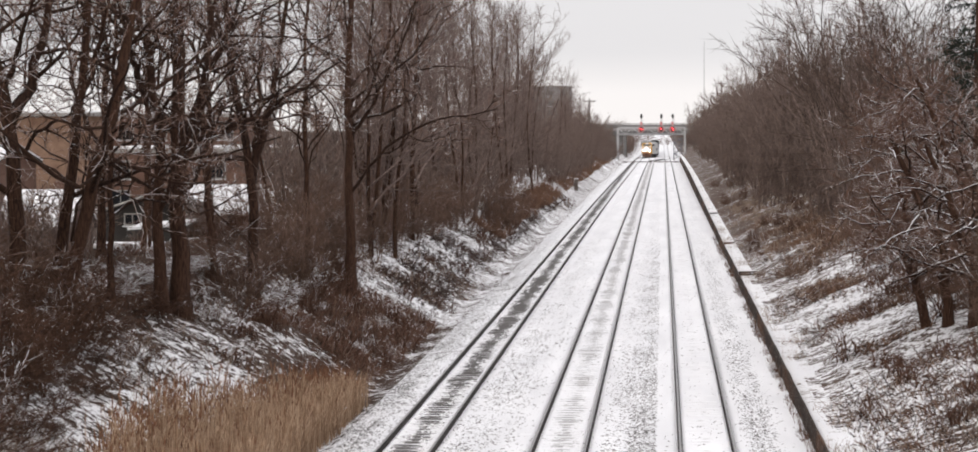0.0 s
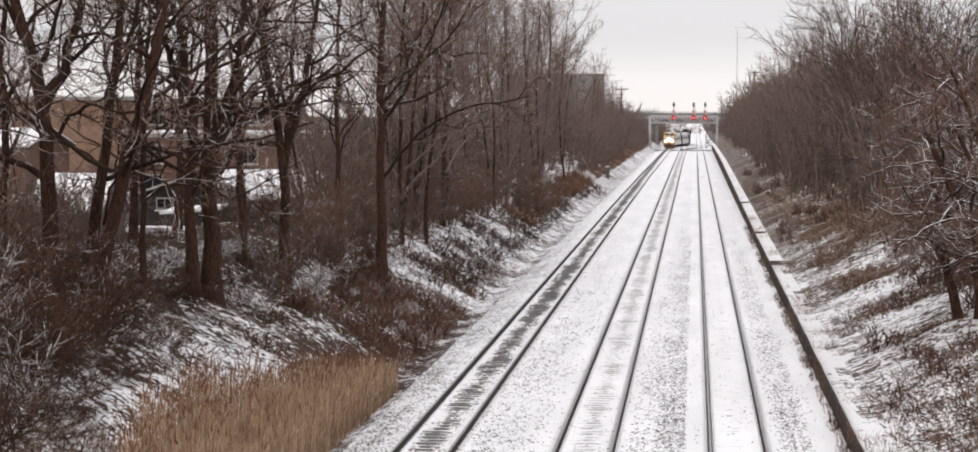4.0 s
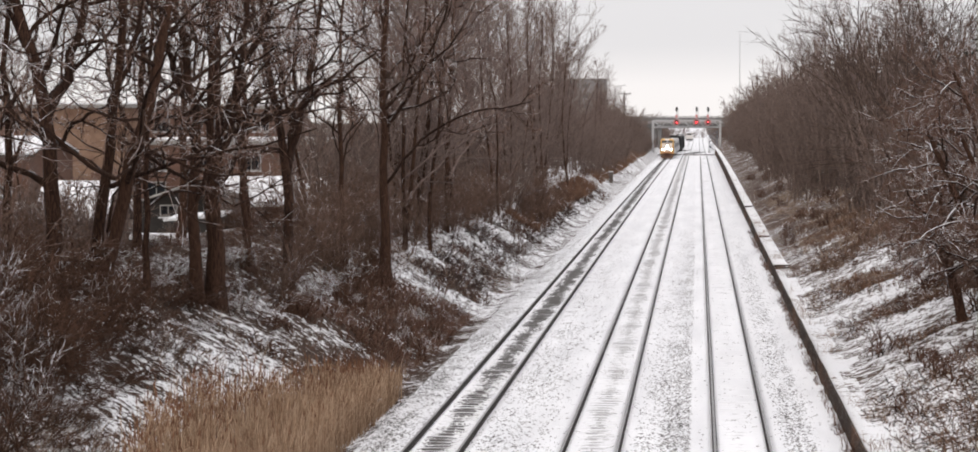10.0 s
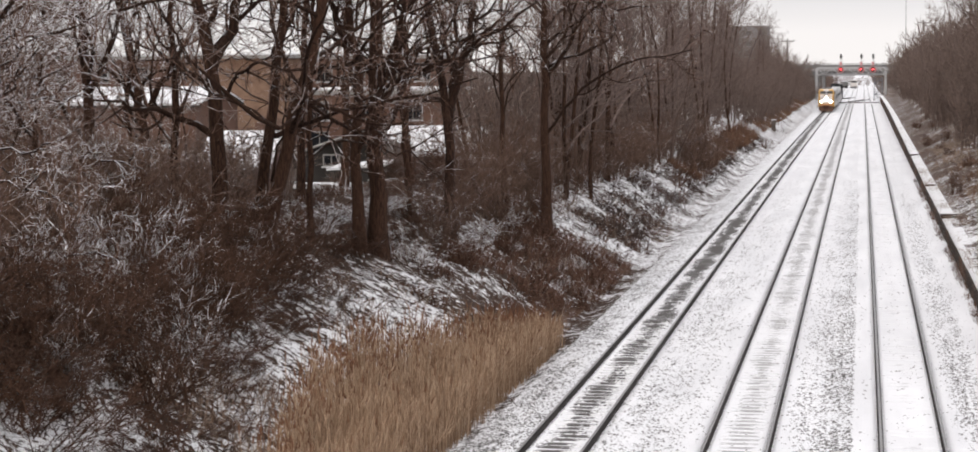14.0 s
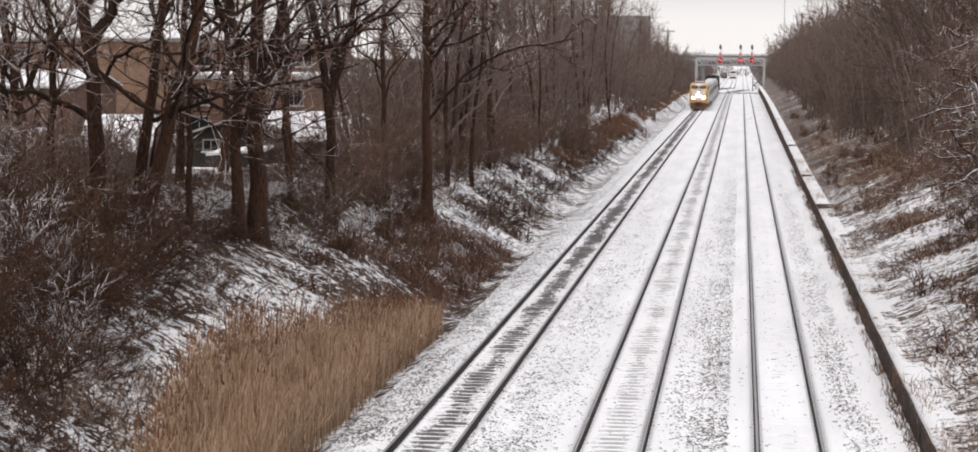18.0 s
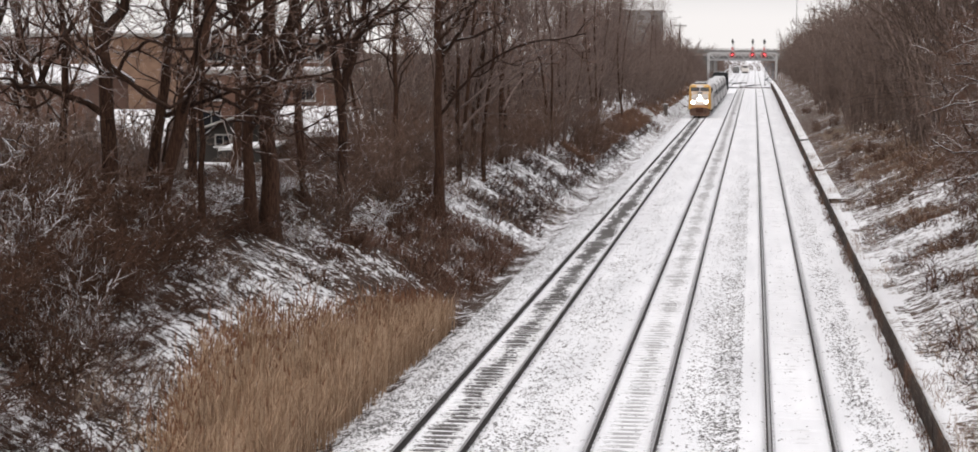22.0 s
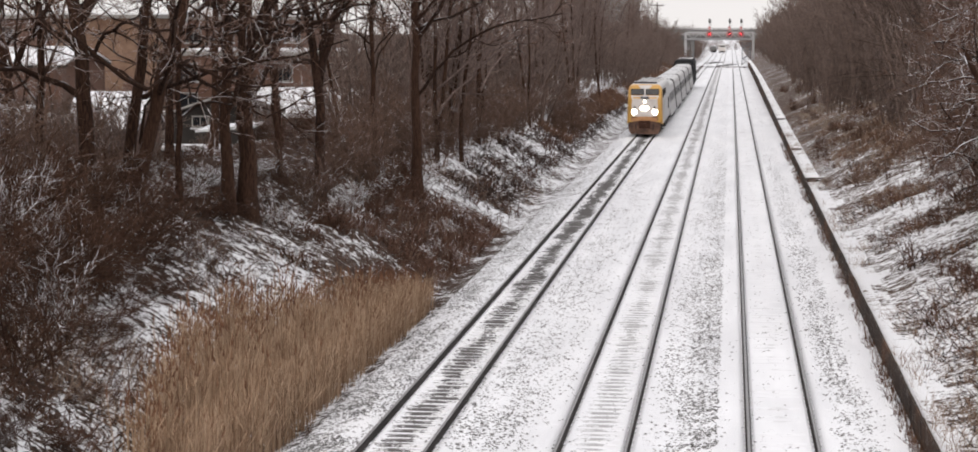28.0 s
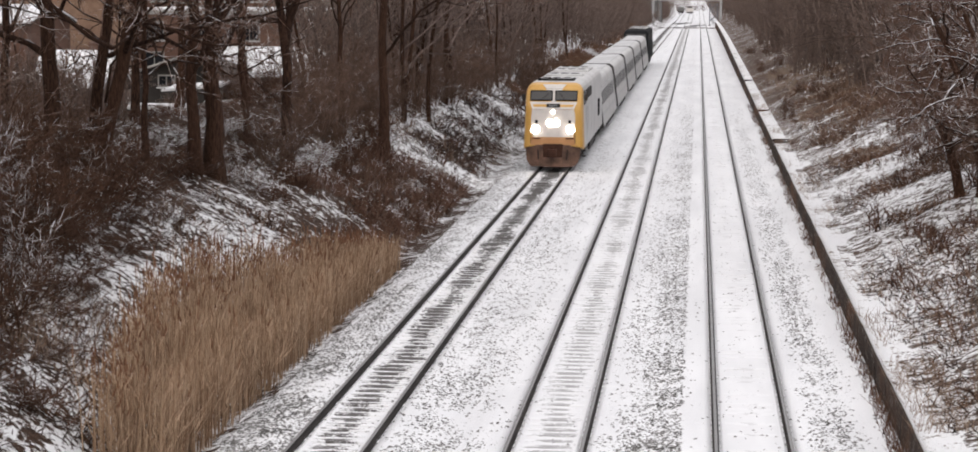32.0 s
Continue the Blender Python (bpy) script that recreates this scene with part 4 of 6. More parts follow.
def spikes(P, R, at):
    """Thin last twigs: three-sided points."""
    a, b = P[:, 0], P[:, -1]
    t = unit(b - a)
    u = unit(np.cross(t, np.where(np.abs(t[:, 2:3]) > 0.8, [[1.0, 0.1, 0]], [[0.1, 0, 1.0]])))
    w = np.cross(t, u)
    r = R[:, :1] * 1.15
    v = np.stack([a + r * u, a + r * (-0.5 * u + 0.866 * w), a + r * (-0.5 * u - 0.866 * w), b], 1).reshape(-1, 3)
    i = at + 4 * np.arange(len(P))[:, None, None]
    return v, (i + np.array([(0, 1, 3), (1, 2, 3), (2, 0, 3)])[None]).reshape(-1, 3)


def bundle(name, sets, points, material, parent=None):
    """One mesh of tubes and of pointed last twigs."""
    v, q = skin(sets) if sets else (np.zeros((0, 3)), np.zeros((0, 4), dtype=int))
    v2, tri = spikes(points[0], points[1], len(v))
    ob = new(name, mesh_of(name, np.concatenate([v, v2]), [q, tri], [material], smooth=True))
    return under(ob, parent) if parent is not None else ob


def tubes_ob(name, sets, material, parent=None):
    v, q = skin(sets)
    ob = new(name, mesh_of(name, v, [q], [material], smooth=True))
    return under(ob, parent) if parent is not None else ob


def along(points, n):
    """n + 1 even points on a rounded line through points."""
    pts = np.asarray(points, dtype=float)
    s = np.concatenate([[0], np.cumsum(np.linalg.norm(np.diff(pts, axis=0), axis=1))])
    q = np.linspace(0, s[-1], n + 1)
    out = np.stack([np.interp(q, s, pts[:, k]) for k in range(3)], 1)
    out[1:-1] = (out[:-2] + 2 * out[1:-1] + out[2:]) / 4
    return out


def big_tree(base, radius, stem, forks, seed, label, limbs=13, low=0.24, reach=(0.30, 0.58), angle=(38, 78), sub=6, twig=0.0095, twigs_mat=None, dense=(5, 3), lift=0.05, limb_mat=None):
    """A near tree: stem and forks are lines of (dx, dy, dz) from its base; side limbs, branches and twigs grow from them."""
    rs = np.random.RandomState(seed)
    tree = thing("bare_tree", label, "tree", pose(base[0], base[1], float(height(base[0], base[1])) - 0.05), group="bare trees on the bank")
    lines = [along([(0, 0, -0.4), (0, 0, 0)] + list(stem), 12)]
    radii = [np.interp(np.linspace(0, 1, 13), [0, 0.05, 0.12, 1], [1.75, 1.3, 1.0, 0.38]) * radius]
    for pts, r in forks:
        lines.append(along(pts, 12))
        radii.append(np.linspace(r, r * 0.3, 13))
    P, R = np.stack(lines), np.stack(radii)
    P[:, 2:-1] += rs.normal(0, 0.06, P[:, 2:-1].shape)
    trunk = tubes_ob("trunk", [(P[:1], R[:1], 11)], M_BARK, tree)
    la = offshoots(rs, P[:1], R[:1], limbs, (low, 1.0), angle, reach, 8, 0.27, lift, 0.5, 0.25, 0.03)
    for i in range(len(forks)):
        tubes_ob("limb", [(P[1 + i:2 + i], R[1 + i:2 + i], 8)], limb_mat or M_LIMB, tree)
    if len(forks):
        lb = offshoots(rs, P[1:], R[1:], 6, (0.25, 1.0), angle, (0.28, 0.55), 8, 0.25, lift, 0.6, 0.25, 0.024)
        la = (np.concatenate([la[0], lb[0]]), np.concatenate([la[1], lb[1]]))
    for i in range(len(la[0])):
        tubes_ob("limb", [(la[0][i:i + 1], la[1][i:i + 1], 6)], limb_mat or M_LIMB, tree)
    b = offshoots(rs, la[0], la[1], sub, (0.2, 1.0), (28, 72), (0.32, 0.62), 5, 0.26, 0.06, 0.6, 0.4, twig * 2.0)
    c = offshoots(rs, b[0], b[1], dense[0], (0.15, 1.0), (25, 65), (0.35, 0.7), 2, 0.22, 0.06, 0.6, 0.5, twig)
    d = offshoots(rs, c[0], c[1], dense[1], (0.2, 1.0), (25, 60), (0.35, 0.75), 1, 0.2, 0.05, 0.7, 0.4, twig * 0.8)
    tubes_ob("bough_network", [(b[0], b[1], 4)], twigs_mat or M_LIMB, tree)["kind"] = "stuff"
    bundle("crown", [(c[0], c[1], 3)], d, twigs_mat or M_TWIG, tree)
    return tree


DARK = "tall bare dark-barked tree with spreading snow-lined limbs"
SLIM = "slim bare tree standing among brush on the bank"
big_tree((-19.33, 58.5, 3.75), 0.25, [(0, 0, 3.8), (-0.2, 0, 5.6), (-0.9, 0.3, 7.6), (-1.6, 0.6, 10.5), (-2.0, 0.8, 14)],
         [([(-0.2, 0, 5.3), (0.55, 0.2, 6.9), (0.85, 0.5, 8.4), (1.2, 0.9, 13)], 0.17), ([(-0.1, 0, 4.2), (0.9, -0.3, 5.2), (1.9, -0.5, 5.6), (2.6, -0.5, 6.6)], 0.08)], 21, DARK)
big_tree((-18.66, 60.0, 3.7), 0.19, [(0.3, 0, 2.0), (0.6, 0, 4.2), (0.94, 0.2, 7.6), (1.2, 0.5, 14)], [([(0.8, 0.1, 6.0), (1.5, 0.4, 8.2), (2.3, 0.5, 12)], 0.09)], 22, "tall slim bare tree leaning a little", limbs=9)
big_tree((-18.2, 59.2, 3.5), 0.23, [(0.46, 0, 1.85), (1.1, 0, 4.4), (1.57, 0.1, 5.9), (2.1, 0.3, 7.9), (3.3, 0.6, 13.5)],
         [([(1.05, 0, 4.35), (1.9, -0.2, 4.45), (2.9, -0.5, 4.02), (4.1, -0.7, 3.72), (5.0, -0.8, 3.78)], 0.085), ([(0.3, 0, 2.0), (0.55, -0.2, 3.0), (0.95, -0.3, 4.6), (1.0, -0.2, 6.4)], 0.05)], 23, "leaning bare tree with one long low limb")
big_tree((-16.28, 66.2, 2.55), 0.31, [(0.0, 0, 4.4), (-0.05, 0, 7.3), (0.0, 0.1, 9.5), (0.1, 0.3, 15)],
         [([(0.1, 0, 6.0), (0.75, 0, 7.0), (1.0, 0.1, 8.6), (1.5, 0.4, 12.5)], 0.17), ([(0, 0, 6.0), (-0.7, -0.1, 7.2), (-1.5, -0.2, 8.4), (-2.1, 0, 12)], 0.13),
          ([(0.05, 0, 6.2), (1.6, -0.4, 6.6), (3.3, -0.7, 7.5), (5.0, -0.9, 7.8)], 0.09), ([(-0.05, 0, 4.9), (-1.2, -0.3, 4.6), (-2.9, -0.5, 4.2)], 0.05)], 24, "thick twin-trunked bare tree with dark furrowed bark", limbs=12)
big_tree((-16.75, 65.6, 2.7), 0.21, [(-0.1, 0, 2.0), (-0.08, 0, 4.4), (0.0, 0.2, 6.0), (-0.6, 0.6, 9.0), (-1.2, 0.9, 13)], [], 25, "second dark trunk of a twin bare tree", limbs=7)
big_tree((-15.6, 75.0, 2.6), 0.2, [(0.05, 0, 3.0), (0.0, 0, 5.0), (-0.6, 0, 7.5), (-0.9, 0.2, 10), (-1.3, 0.4, 15)],
         [([(0.0, 0, 4.8), (0.5, 0, 6.4), (0.95, 0.1, 8.3), (1.6, 0.4, 13)], 0.16), ([(0.1, 0, 4.9), (0.2, 0.3, 7.4), (0.4, 0.7, 11)], 0.11)], 26, DARK)
big_tree((-14.29, 90.8, 1.4), 0.23, [(-0.1, 0, 3.4), (-0.1, 0, 7.6), (0.0, 0.1, 12), (0.2, 0.3, 17)],
         [([(0.0, 0, 4.6), (0.75, -0.2, 5.5), (2.2, -0.4, 7.2), (4.3, -0.6, 8.0), (6.8, -0.8, 8.4)], 0.085), ([(0.0, 0, 7.2), (1.0, 0, 8.4), (2.4, 0.2, 11.5), (3.4, 0.4, 14)], 0.10)], 27,
         "tall bare tree with a straight trunk on the slope", limbs=16, low=0.42, angle=(30, 60))
big_tree((-15.9, 89.0, 2.3), 0.13, [(-0.1, 0, 3.5), (-0.15, 0, 8), (0.0, 0.2, 14.5)], [], 28, SLIM, limbs=12, angle=(28, 55))
big_tree((-16.8, 73.8, 3.1), 0.12, [(-0.15, 0, 2.5), (-0.35, 0, 5.5), (-0.3, 0.2, 9), (-0.1, 0.3, 13)], [], 29, SLIM, limbs=10)
big_tree((-17.9, 63.5, 3.3), 0.11, [(0.05, 0, 3), (0.15, 0, 6), (0.5, 0.2, 11.5)], [], 30, SLIM, limbs=9)
big_tree((-23.5, 58.5, 4.0), 0.20, [(0.0, 0, 4), (-0.1, 0, 7), (-0.1, 0.2, 13)], [([(0, 0, 5), (1.0, 0, 7), (1.6, 0.2, 11)], 0.1)], 31, DARK, limbs=12, twig=0.012, twigs_mat=M_TWIGSNOW)
big_tree((-26.0, 70.0, 4.0), 0.21, [(0.0, 0, 3), (-0.1, 0, 4.6), (-0.7, 0.2, 7.2), (-1.4, 0.2, 12)], [([(-0.1, 0, 4.5), (0.9, 0, 6.0), (2.0, 0.1, 8.0), (2.8, 0.1, 12)], 0.13)], 32, DARK, limbs=14, reach=(0.3, 0.5), twig=0.012, twigs_mat=M_TWIGSNOW)
big_tree((-22.6, 63.5, 4.0), 0.15, [(0.1, 0, 4), (0.1, 0, 7), (0.3, 0.2, 12.5)], [], 33, SLIM, limbs=11, twig=0.012, twigs_mat=M_TWIGSNOW)
for k, (x, y) in enumerate(((-28.4, 63.0), (-30.5, 69.0))):
    big_tree((x, y, 3.3), 0.12, [(0.1, 0, 3), (0.2 - 0.2 * k, 0, 6), (0.4 - 0.3 * k, 0.2, 10.5)], [], 40 + k, "slim bare tree with frosted twigs behind the crest", limbs=13, low=0.2, reach=(0.3, 0.5), twig=0.012, twigs_mat=M_TWIGSNOW)
big_tree((-21.8, 76.0, 4.0), 0.17, [(0.1, 0, 4), (0.3, 0, 7), (0.3, 0.2, 14)], [([(0.1, 0, 4.5), (-0.9, 0, 6.4), (-1.5, 0.2, 11)], 0.09)], 34, SLIM, limbs=12)
big_tree((-19.2, 84.0, 3.9), 0.17, [(-0.1, 0, 4), (-0.2, 0, 8), (0.3, 0.2, 15)], [], 35, SLIM, limbs=14)
big_tree((-24.5, 93.0, 4.0), 0.20, [(0.1, 0, 4), (0.3, 0, 8), (0.3, 0.2, 16)], [([(0.1, 0, 5), (0.9, 0, 7.4), (1.5, 0.2, 12)], 0.1)], 36, DARK, limbs=14)

big_tree((-21.9, 46.5, 3.9), 0.15, [(0.1, 0, 4), (0.5, 0, 7), (0.9, 0.2, 11.0)], [([(0.3, 0, 5.2), (1.2, 0, 7.0), (2.4, 0.2, 9.0)], 0.09)], 44, "bare tree with fine frosted twigs near the crest", limbs=14, low=0.45, reach=(0.35, 0.6), twig=0.012, twigs_mat=M_TWIGSNOW, dense=(7, 4))

big_tree((-22.6, 45.0, 4.0), 0.17, [(0.2, 0, 2.0), (0.5, 0, 3.8), (0.9, 0, 5.2), (1.4, 0.1, 7.4)],
         [([(0.7, 0, 4.2), (1.8, 0.1, 5.4), (3.2, 0.2, 6.4)], 0.06), ([(0.6, 0, 3.9), (1.9, -0.2, 4.6), (2.7, -0.3, 5.2), (3.4, -0.3, 6.1)], 0.06), ([(0.9, 0, 5.0), (2.4, 0.2, 4.9), (3.5, 0.3, 4.75), (4.2, 0.3, 5.0)], 0.055),
          ([(0.4, 0, 3.4), (1.6, -0.2, 3.6), (3.0, -0.3, 3.55), (4.1, -0.4, 4.0)], 0.055), ([(0.3, 0, 2.0), (1.7, -0.2, 2.9), (2.9, -0.3, 2.85), (4.3, -0.3, 2.3)], 0.055), ([(0.1, 0, 0.4), (1.4, -0.3, 0.3), (2.4, -0.5, 0.8), (3.6, -0.6, 1.3)], 0.055),
          ([(0.2, 0, 1.4), (2.4, -1.0, 1.2), (4.0, -1.8, 1.0), (5.6, -2.4, 1.5)], 0.05)],
         45, "low tree with snow-lined limbs arching over brush", limbs=9, low=0.3, reach=(0.35, 0.6), angle=(45, 85), twig=0.012, twigs_mat=M_TWIGSNOW, dense=(6, 3), lift=0.0, limb_mat=M_LIMBSNOW)

for k, (x, y, lean) in enumerate(((-25.2, 54.5, 0.2), (-27.4, 60.5, -0.1), (-30.8, 76.0, 0.2), (-22.4, 51.0, 0.3))):
    big_tree((x, y, 3.5), 0.11, [(0.1, 0, 2.0), (lean, 0, 4.0), (2 * lean, 0.2, 7.5)], [([(0.1, 0, 1.4), (1.0, -0.2, 2.8), (2.4, -0.3, 3.2), (3.6, -0.4, 2.9)], 0.05), ([(0.1, 0, 2.4), (-0.9, 0.1, 3.6), (-2.2, 0.2, 4.0)], 0.045)],
             60 + k, "slim tree with snow-lined twigs near the crest", limbs=12, low=0.2, reach=(0.35, 0.6), angle=(45, 85), twig=0.012, twigs_mat=M_TWIGSNOW, lift=0.0, limb_mat=M_LIMBSNOW)

# the low, frosted trees of the other bank
FROSTED = "low crooked bare tree with snow-lined limbs and drooping twigs"
for base, seed, stem, forks in (
        ((9.9, 64.8, 2.6), 51, [(0.1, 0, 1.4), (-0.2, 0, 2.6), (-0.8, 0.2, 4.2), (-1.5, 0.2, 5.8)], [([(0, 0, 1.6), (0.8, 0, 3.2), (1.5, 0, 5.2), (1.8, 0.2, 7.0)], 0.09), ([(-0.3, 0, 2.8), (-1.2, -0.2, 2.7), (-2.2, -0.3, 2.4), (-3.1, -0.4, 1.9)], 0.045)]),
        ((9.3, 66.0, 2.5), 52, [(-0.1, 0, 1.5), (-0.3, 0, 2.8), (-1.2, 0.2, 4.6), (-1.9, 0.2, 6.3)], [([(-0.3, 0, 2.4), (-1.3, 0, 2.9), (-2.2, 0, 2.6), (-3.0, 0, 2.1)], 0.045)]),
        ((8.75, 67.0, 2.4), 53, [(-0.25, 0, 1.2), (-0.5, 0, 2.0), (-0.7, 0.4, 3.6), (-0.9, 0.8, 5.0)], []),
        ((11.4, 72.0, 3.3), 54, [(0.1, 0, 1.5), (-0.5, 0, 3.2), (-1.6, 0.2, 5.2), (-2.4, 0.2, 7.2)], [([(0, 0, 2), (0.6, 0, 4), (0.9, 0, 7)], 0.09), ([(-0.4, 0, 3), (-1.7, 0, 3.5), (-3.1, 0, 3.1), (-3.9, 0, 2.5)], 0.05)]),
        ((12.3, 75.0, 3.9), 58, [(-0.1, 0, 1.6), (-0.4, 0, 3.0), (-0.7, 0, 4.0), (-2.0, 0, 5.3), (-3.6, 0.1, 6.6)],
         [([(-0.4, 0, 3.0), (-2.0, 0.1, 3.4), (-3.8, 0.2, 2.75), (-5.8, 0.3, 1.95)], 0.075), ([(-0.8, 0, 4.1), (-2.4, -0.2, 4.0), (-4.0, -0.3, 3.2)], 0.06), ([(-1.5, 0, 4.8), (-3.2, -0.2, 5.2), (-5.2, -0.3, 5.0)], 0.06),
          ([(-0.5, 0, 3.4), (-2.6, 0.4, 4.4), (-4.4, 0.6, 4.3), (-5.6, 0.7, 3.9)], 0.05), ([(-2.0, 0, 5.3), (-3.6, 0.2, 5.8), (-5.0, 0.3, 6.6)], 0.05)]),
        ((10.6, 80.0, 3.0), 55, [(0.1, 0, 1.5), (0.2, 0, 3.2), (-0.6, 0.2, 5.5), (-1.0, 0.2, 7.8)], [([(0, 0, 2), (-1.0, 0, 3.4), (-2.0, 0, 4.2), (-2.8, 0, 4.3)], 0.06)]),
        ((12.4, 61.5, 3.6), 57, [(-0.2, 0, 1.6), (-0.9, 0, 3.0), (-2.0, 0.1, 4.2), (-3.0, 0.2, 5.2)], [([(-0.7, 0, 2.7), (-2.0, -0.2, 2.9), (-3.4, -0.3, 2.4), (-4.5, -0.4, 1.7)], 0.06), ([(-1.6, 0, 3.8), (-2.8, 0, 3.9), (-4.0, 0, 3.4), (-4.8, 0, 2.8)], 0.05), ([(-0.3, 0, 1.8), (-1.6, -0.2, 1.6), (-3.0, -0.3, 0.9)], 0.05)]),
        ((12.6, 86.0, 3.7), 56, [(0.1, 0, 1.5), (0.2, 0, 3.2), (0.6, 0.2, 5.5), (1.0, 0.2, 8.6)], [([(0, 0, 2), (-1.0, 0, 3.9), (-2.0, 0, 5.2), (-2.4, 0, 7.3)], 0.08)])):
    big_tree(base, 0.18, stem, forks, seed, FROSTED, limbs=14, low=0.25, reach=(0.35, 0.65), angle=(45, 85), sub=7, twig=0.009, twigs_mat=M_FROST, lift=-0.02, dense=(4, 3), limb_mat=M_LIMBSNOW)


def pole_tree(seed, h, label, twig=0.014):
    """A tall forest tree with a narrow crown of rising branches."""
    rs = np.random.RandomState(seed)
    tree = thing("bare_tree", label, "tree", group="bare trees along the cutting")
    P, R = grow(rs, np.array([[0, 0, -0.5]]), np.array([[0, 0, 1.0]]), np.array([h + 0.5]), np.array([h * 0.0072]), 10, 0.06, 0.05, 0.2)
    tubes_ob("trunk", [(P, R, 7)], M_BARK, tree)
    a = offshoots(rs, P, R, 15, (0.16, 0.98), (22, 52), (0.22, 0.46), 5, 0.14, 0.09, 0.6, 0.3, twig * 1.5)
    b = offshoots(rs, a[0], a[1], 8, (0.15, 1.0), (22, 50), (0.28, 0.5), 2, 0.14, 0.10, 0.6, 0.5, twig * 1.1)
    c = offshoots(rs, b[0], b[1], 4, (0.1, 1.0), (18, 50), (0.45, 0.85), 1, 0.12, 0.08, 0.7, 0.45, twig * 0.92)
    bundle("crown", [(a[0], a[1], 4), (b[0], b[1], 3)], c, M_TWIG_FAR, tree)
    return tree


def thicket(seed, h, spread, stems, counts, twig, material, label, name="thicket_shrub", lift=0.06, lean=0.42):
    """A many-stemmed shrub, one mesh."""
    rs = np.random.RandomState(seed)
    az = rs.uniform(0, 2 * math.pi, stems)
    rad = rs.uniform(0, spread * 0.35, stems)
    start = np.stack([np.cos(az) * rad, np.sin(az) * rad, np.full(stems, -0.3)], 1)
    az2 = az + rs.normal(0, 0.7, stems)
    tilt = rs.uniform(0.02, lean, stems)
    head = np.stack([np.cos(az2) * tilt, np.sin(az2) * tilt, np.ones(stems)], 1)
    P, R = grow(rs, start, head, h * rs.uniform(0.6, 1.05, stems), twig * rs.uniform(2.0, 3.6, stems), 5, 0.13, lift, 0.35)
    a = offshoots(rs, P, R, counts[0], (0.12, 1.0), (22, 62), (0.25, 0.5), 2, 0.18, lift, 0.6, 0.5, twig * 1.2)
    b = offshoots(rs, a[0], a[1], counts[1], (0.1, 1.0), (20, 60), (0.4, 0.8), 1, 0.18, lift, 0.7, 0.5, twig)
    shrub = thing(name, label, "shrub", group="brush along the cutting")
    tubes_ob("stem_clump", [(P, R, 4)], material, shrub)["kind"] = "stuff"
    bundle("crown", [(a[0], a[1], 3)], b, material, shrub)
    return shrub


def put(first, used, x, y, turn, sx, sz, sink=0.1):
    """The prototype itself at its first place, copies after that."""
    if first in near_brush and y < 60 and 0.318 < -x / y < 0.40:
        first = (dark_brush + pale_brush)[int(y * 10) % (4 if -x / y > 0.35 else 2)]
    if first in near_brush and x < 0 and (y < 40.5 or (y < 66 and -x / y < 0.318)):
        return None  # open snow lies on the slope behind the reeds
    if first in near_brush and 66 <= y < 116 and (0.232 if y < 76 else 0.196) < -x / y < 0.302:
        return None  # the gap in the brush through which the house shows
    m = pose(x, y, float(height(x, y)) - sink, 0, 0, turn) @ Matrix.Diagonal((sx, sx, sz, 1))
    if first in used:
        return copy_thing(first, m)
    used.add(first)
    first.matrix_basis = m
    return first


used, near_brush = set(), []
rnd = random.Random(77)
poles = [pole_tree(100 + i, h, lab) for i, (h, lab) in enumerate(((15, "tall bare grey-brown tree in the woods by the tracks"), (14, "tall bare grey-brown tree in the woods by the tracks"), (16, "tall narrow bare tree in the woods by the tracks"),
                                                                 (13, "slender bare tree in the woods by the tracks"), (15, "tall narrow bare tree in the woods by the tracks")))]
# woods on the bank by the first track: tall near, lower far off
for i in range(96):
    y = 104 + 420 * (i / 96) ** 1.3 + rnd.uniform(-3, 3)
    x = -13.2 - abs(rnd.gauss(0, 1)) * (min(4.5, 1.5 + (y - 98) * 0.05) + y * 0.006) - (1.5 if y < 140 else 0)
    x -= max(0, y - 150) * 0.012
    size = float(np.interp(y, [100, 180, 256, 340, 504], [1.15, 1.12, 0.93, 0.72, 0.56])) * rnd.uniform(0.82, 1.08)
    put(rnd.choice(poles), used, x, y, rnd.uniform(0, 360), size * rnd.uniform(0.9, 1.15), size)
for x, y, s in ((-39.0, 112, 0.6), (-43.0, 118, 0.66), (-46.0, 116, 0.6)):
    put(rnd.choice(poles), used, x, y, rnd.uniform(0, 360), s * 1.3, s)
# taller trees behind the brush on the other bank
for i in range(20):
    y = 150 + 260 * (i / 20) ** 1.2 + rnd.uniform(-4, 4)
    x = 12.5 + abs(rnd.gauss(0, 1)) * 6 + max(0, 130 - y) * 0.05
    size = rnd.uniform(0.86, 1.12) * (1.0 - 0.25 * min(1, (y - 105) / 300))
    put(rnd.choice(poles), used, x, y, rnd.uniform(0, 360), size * 1.1, size)

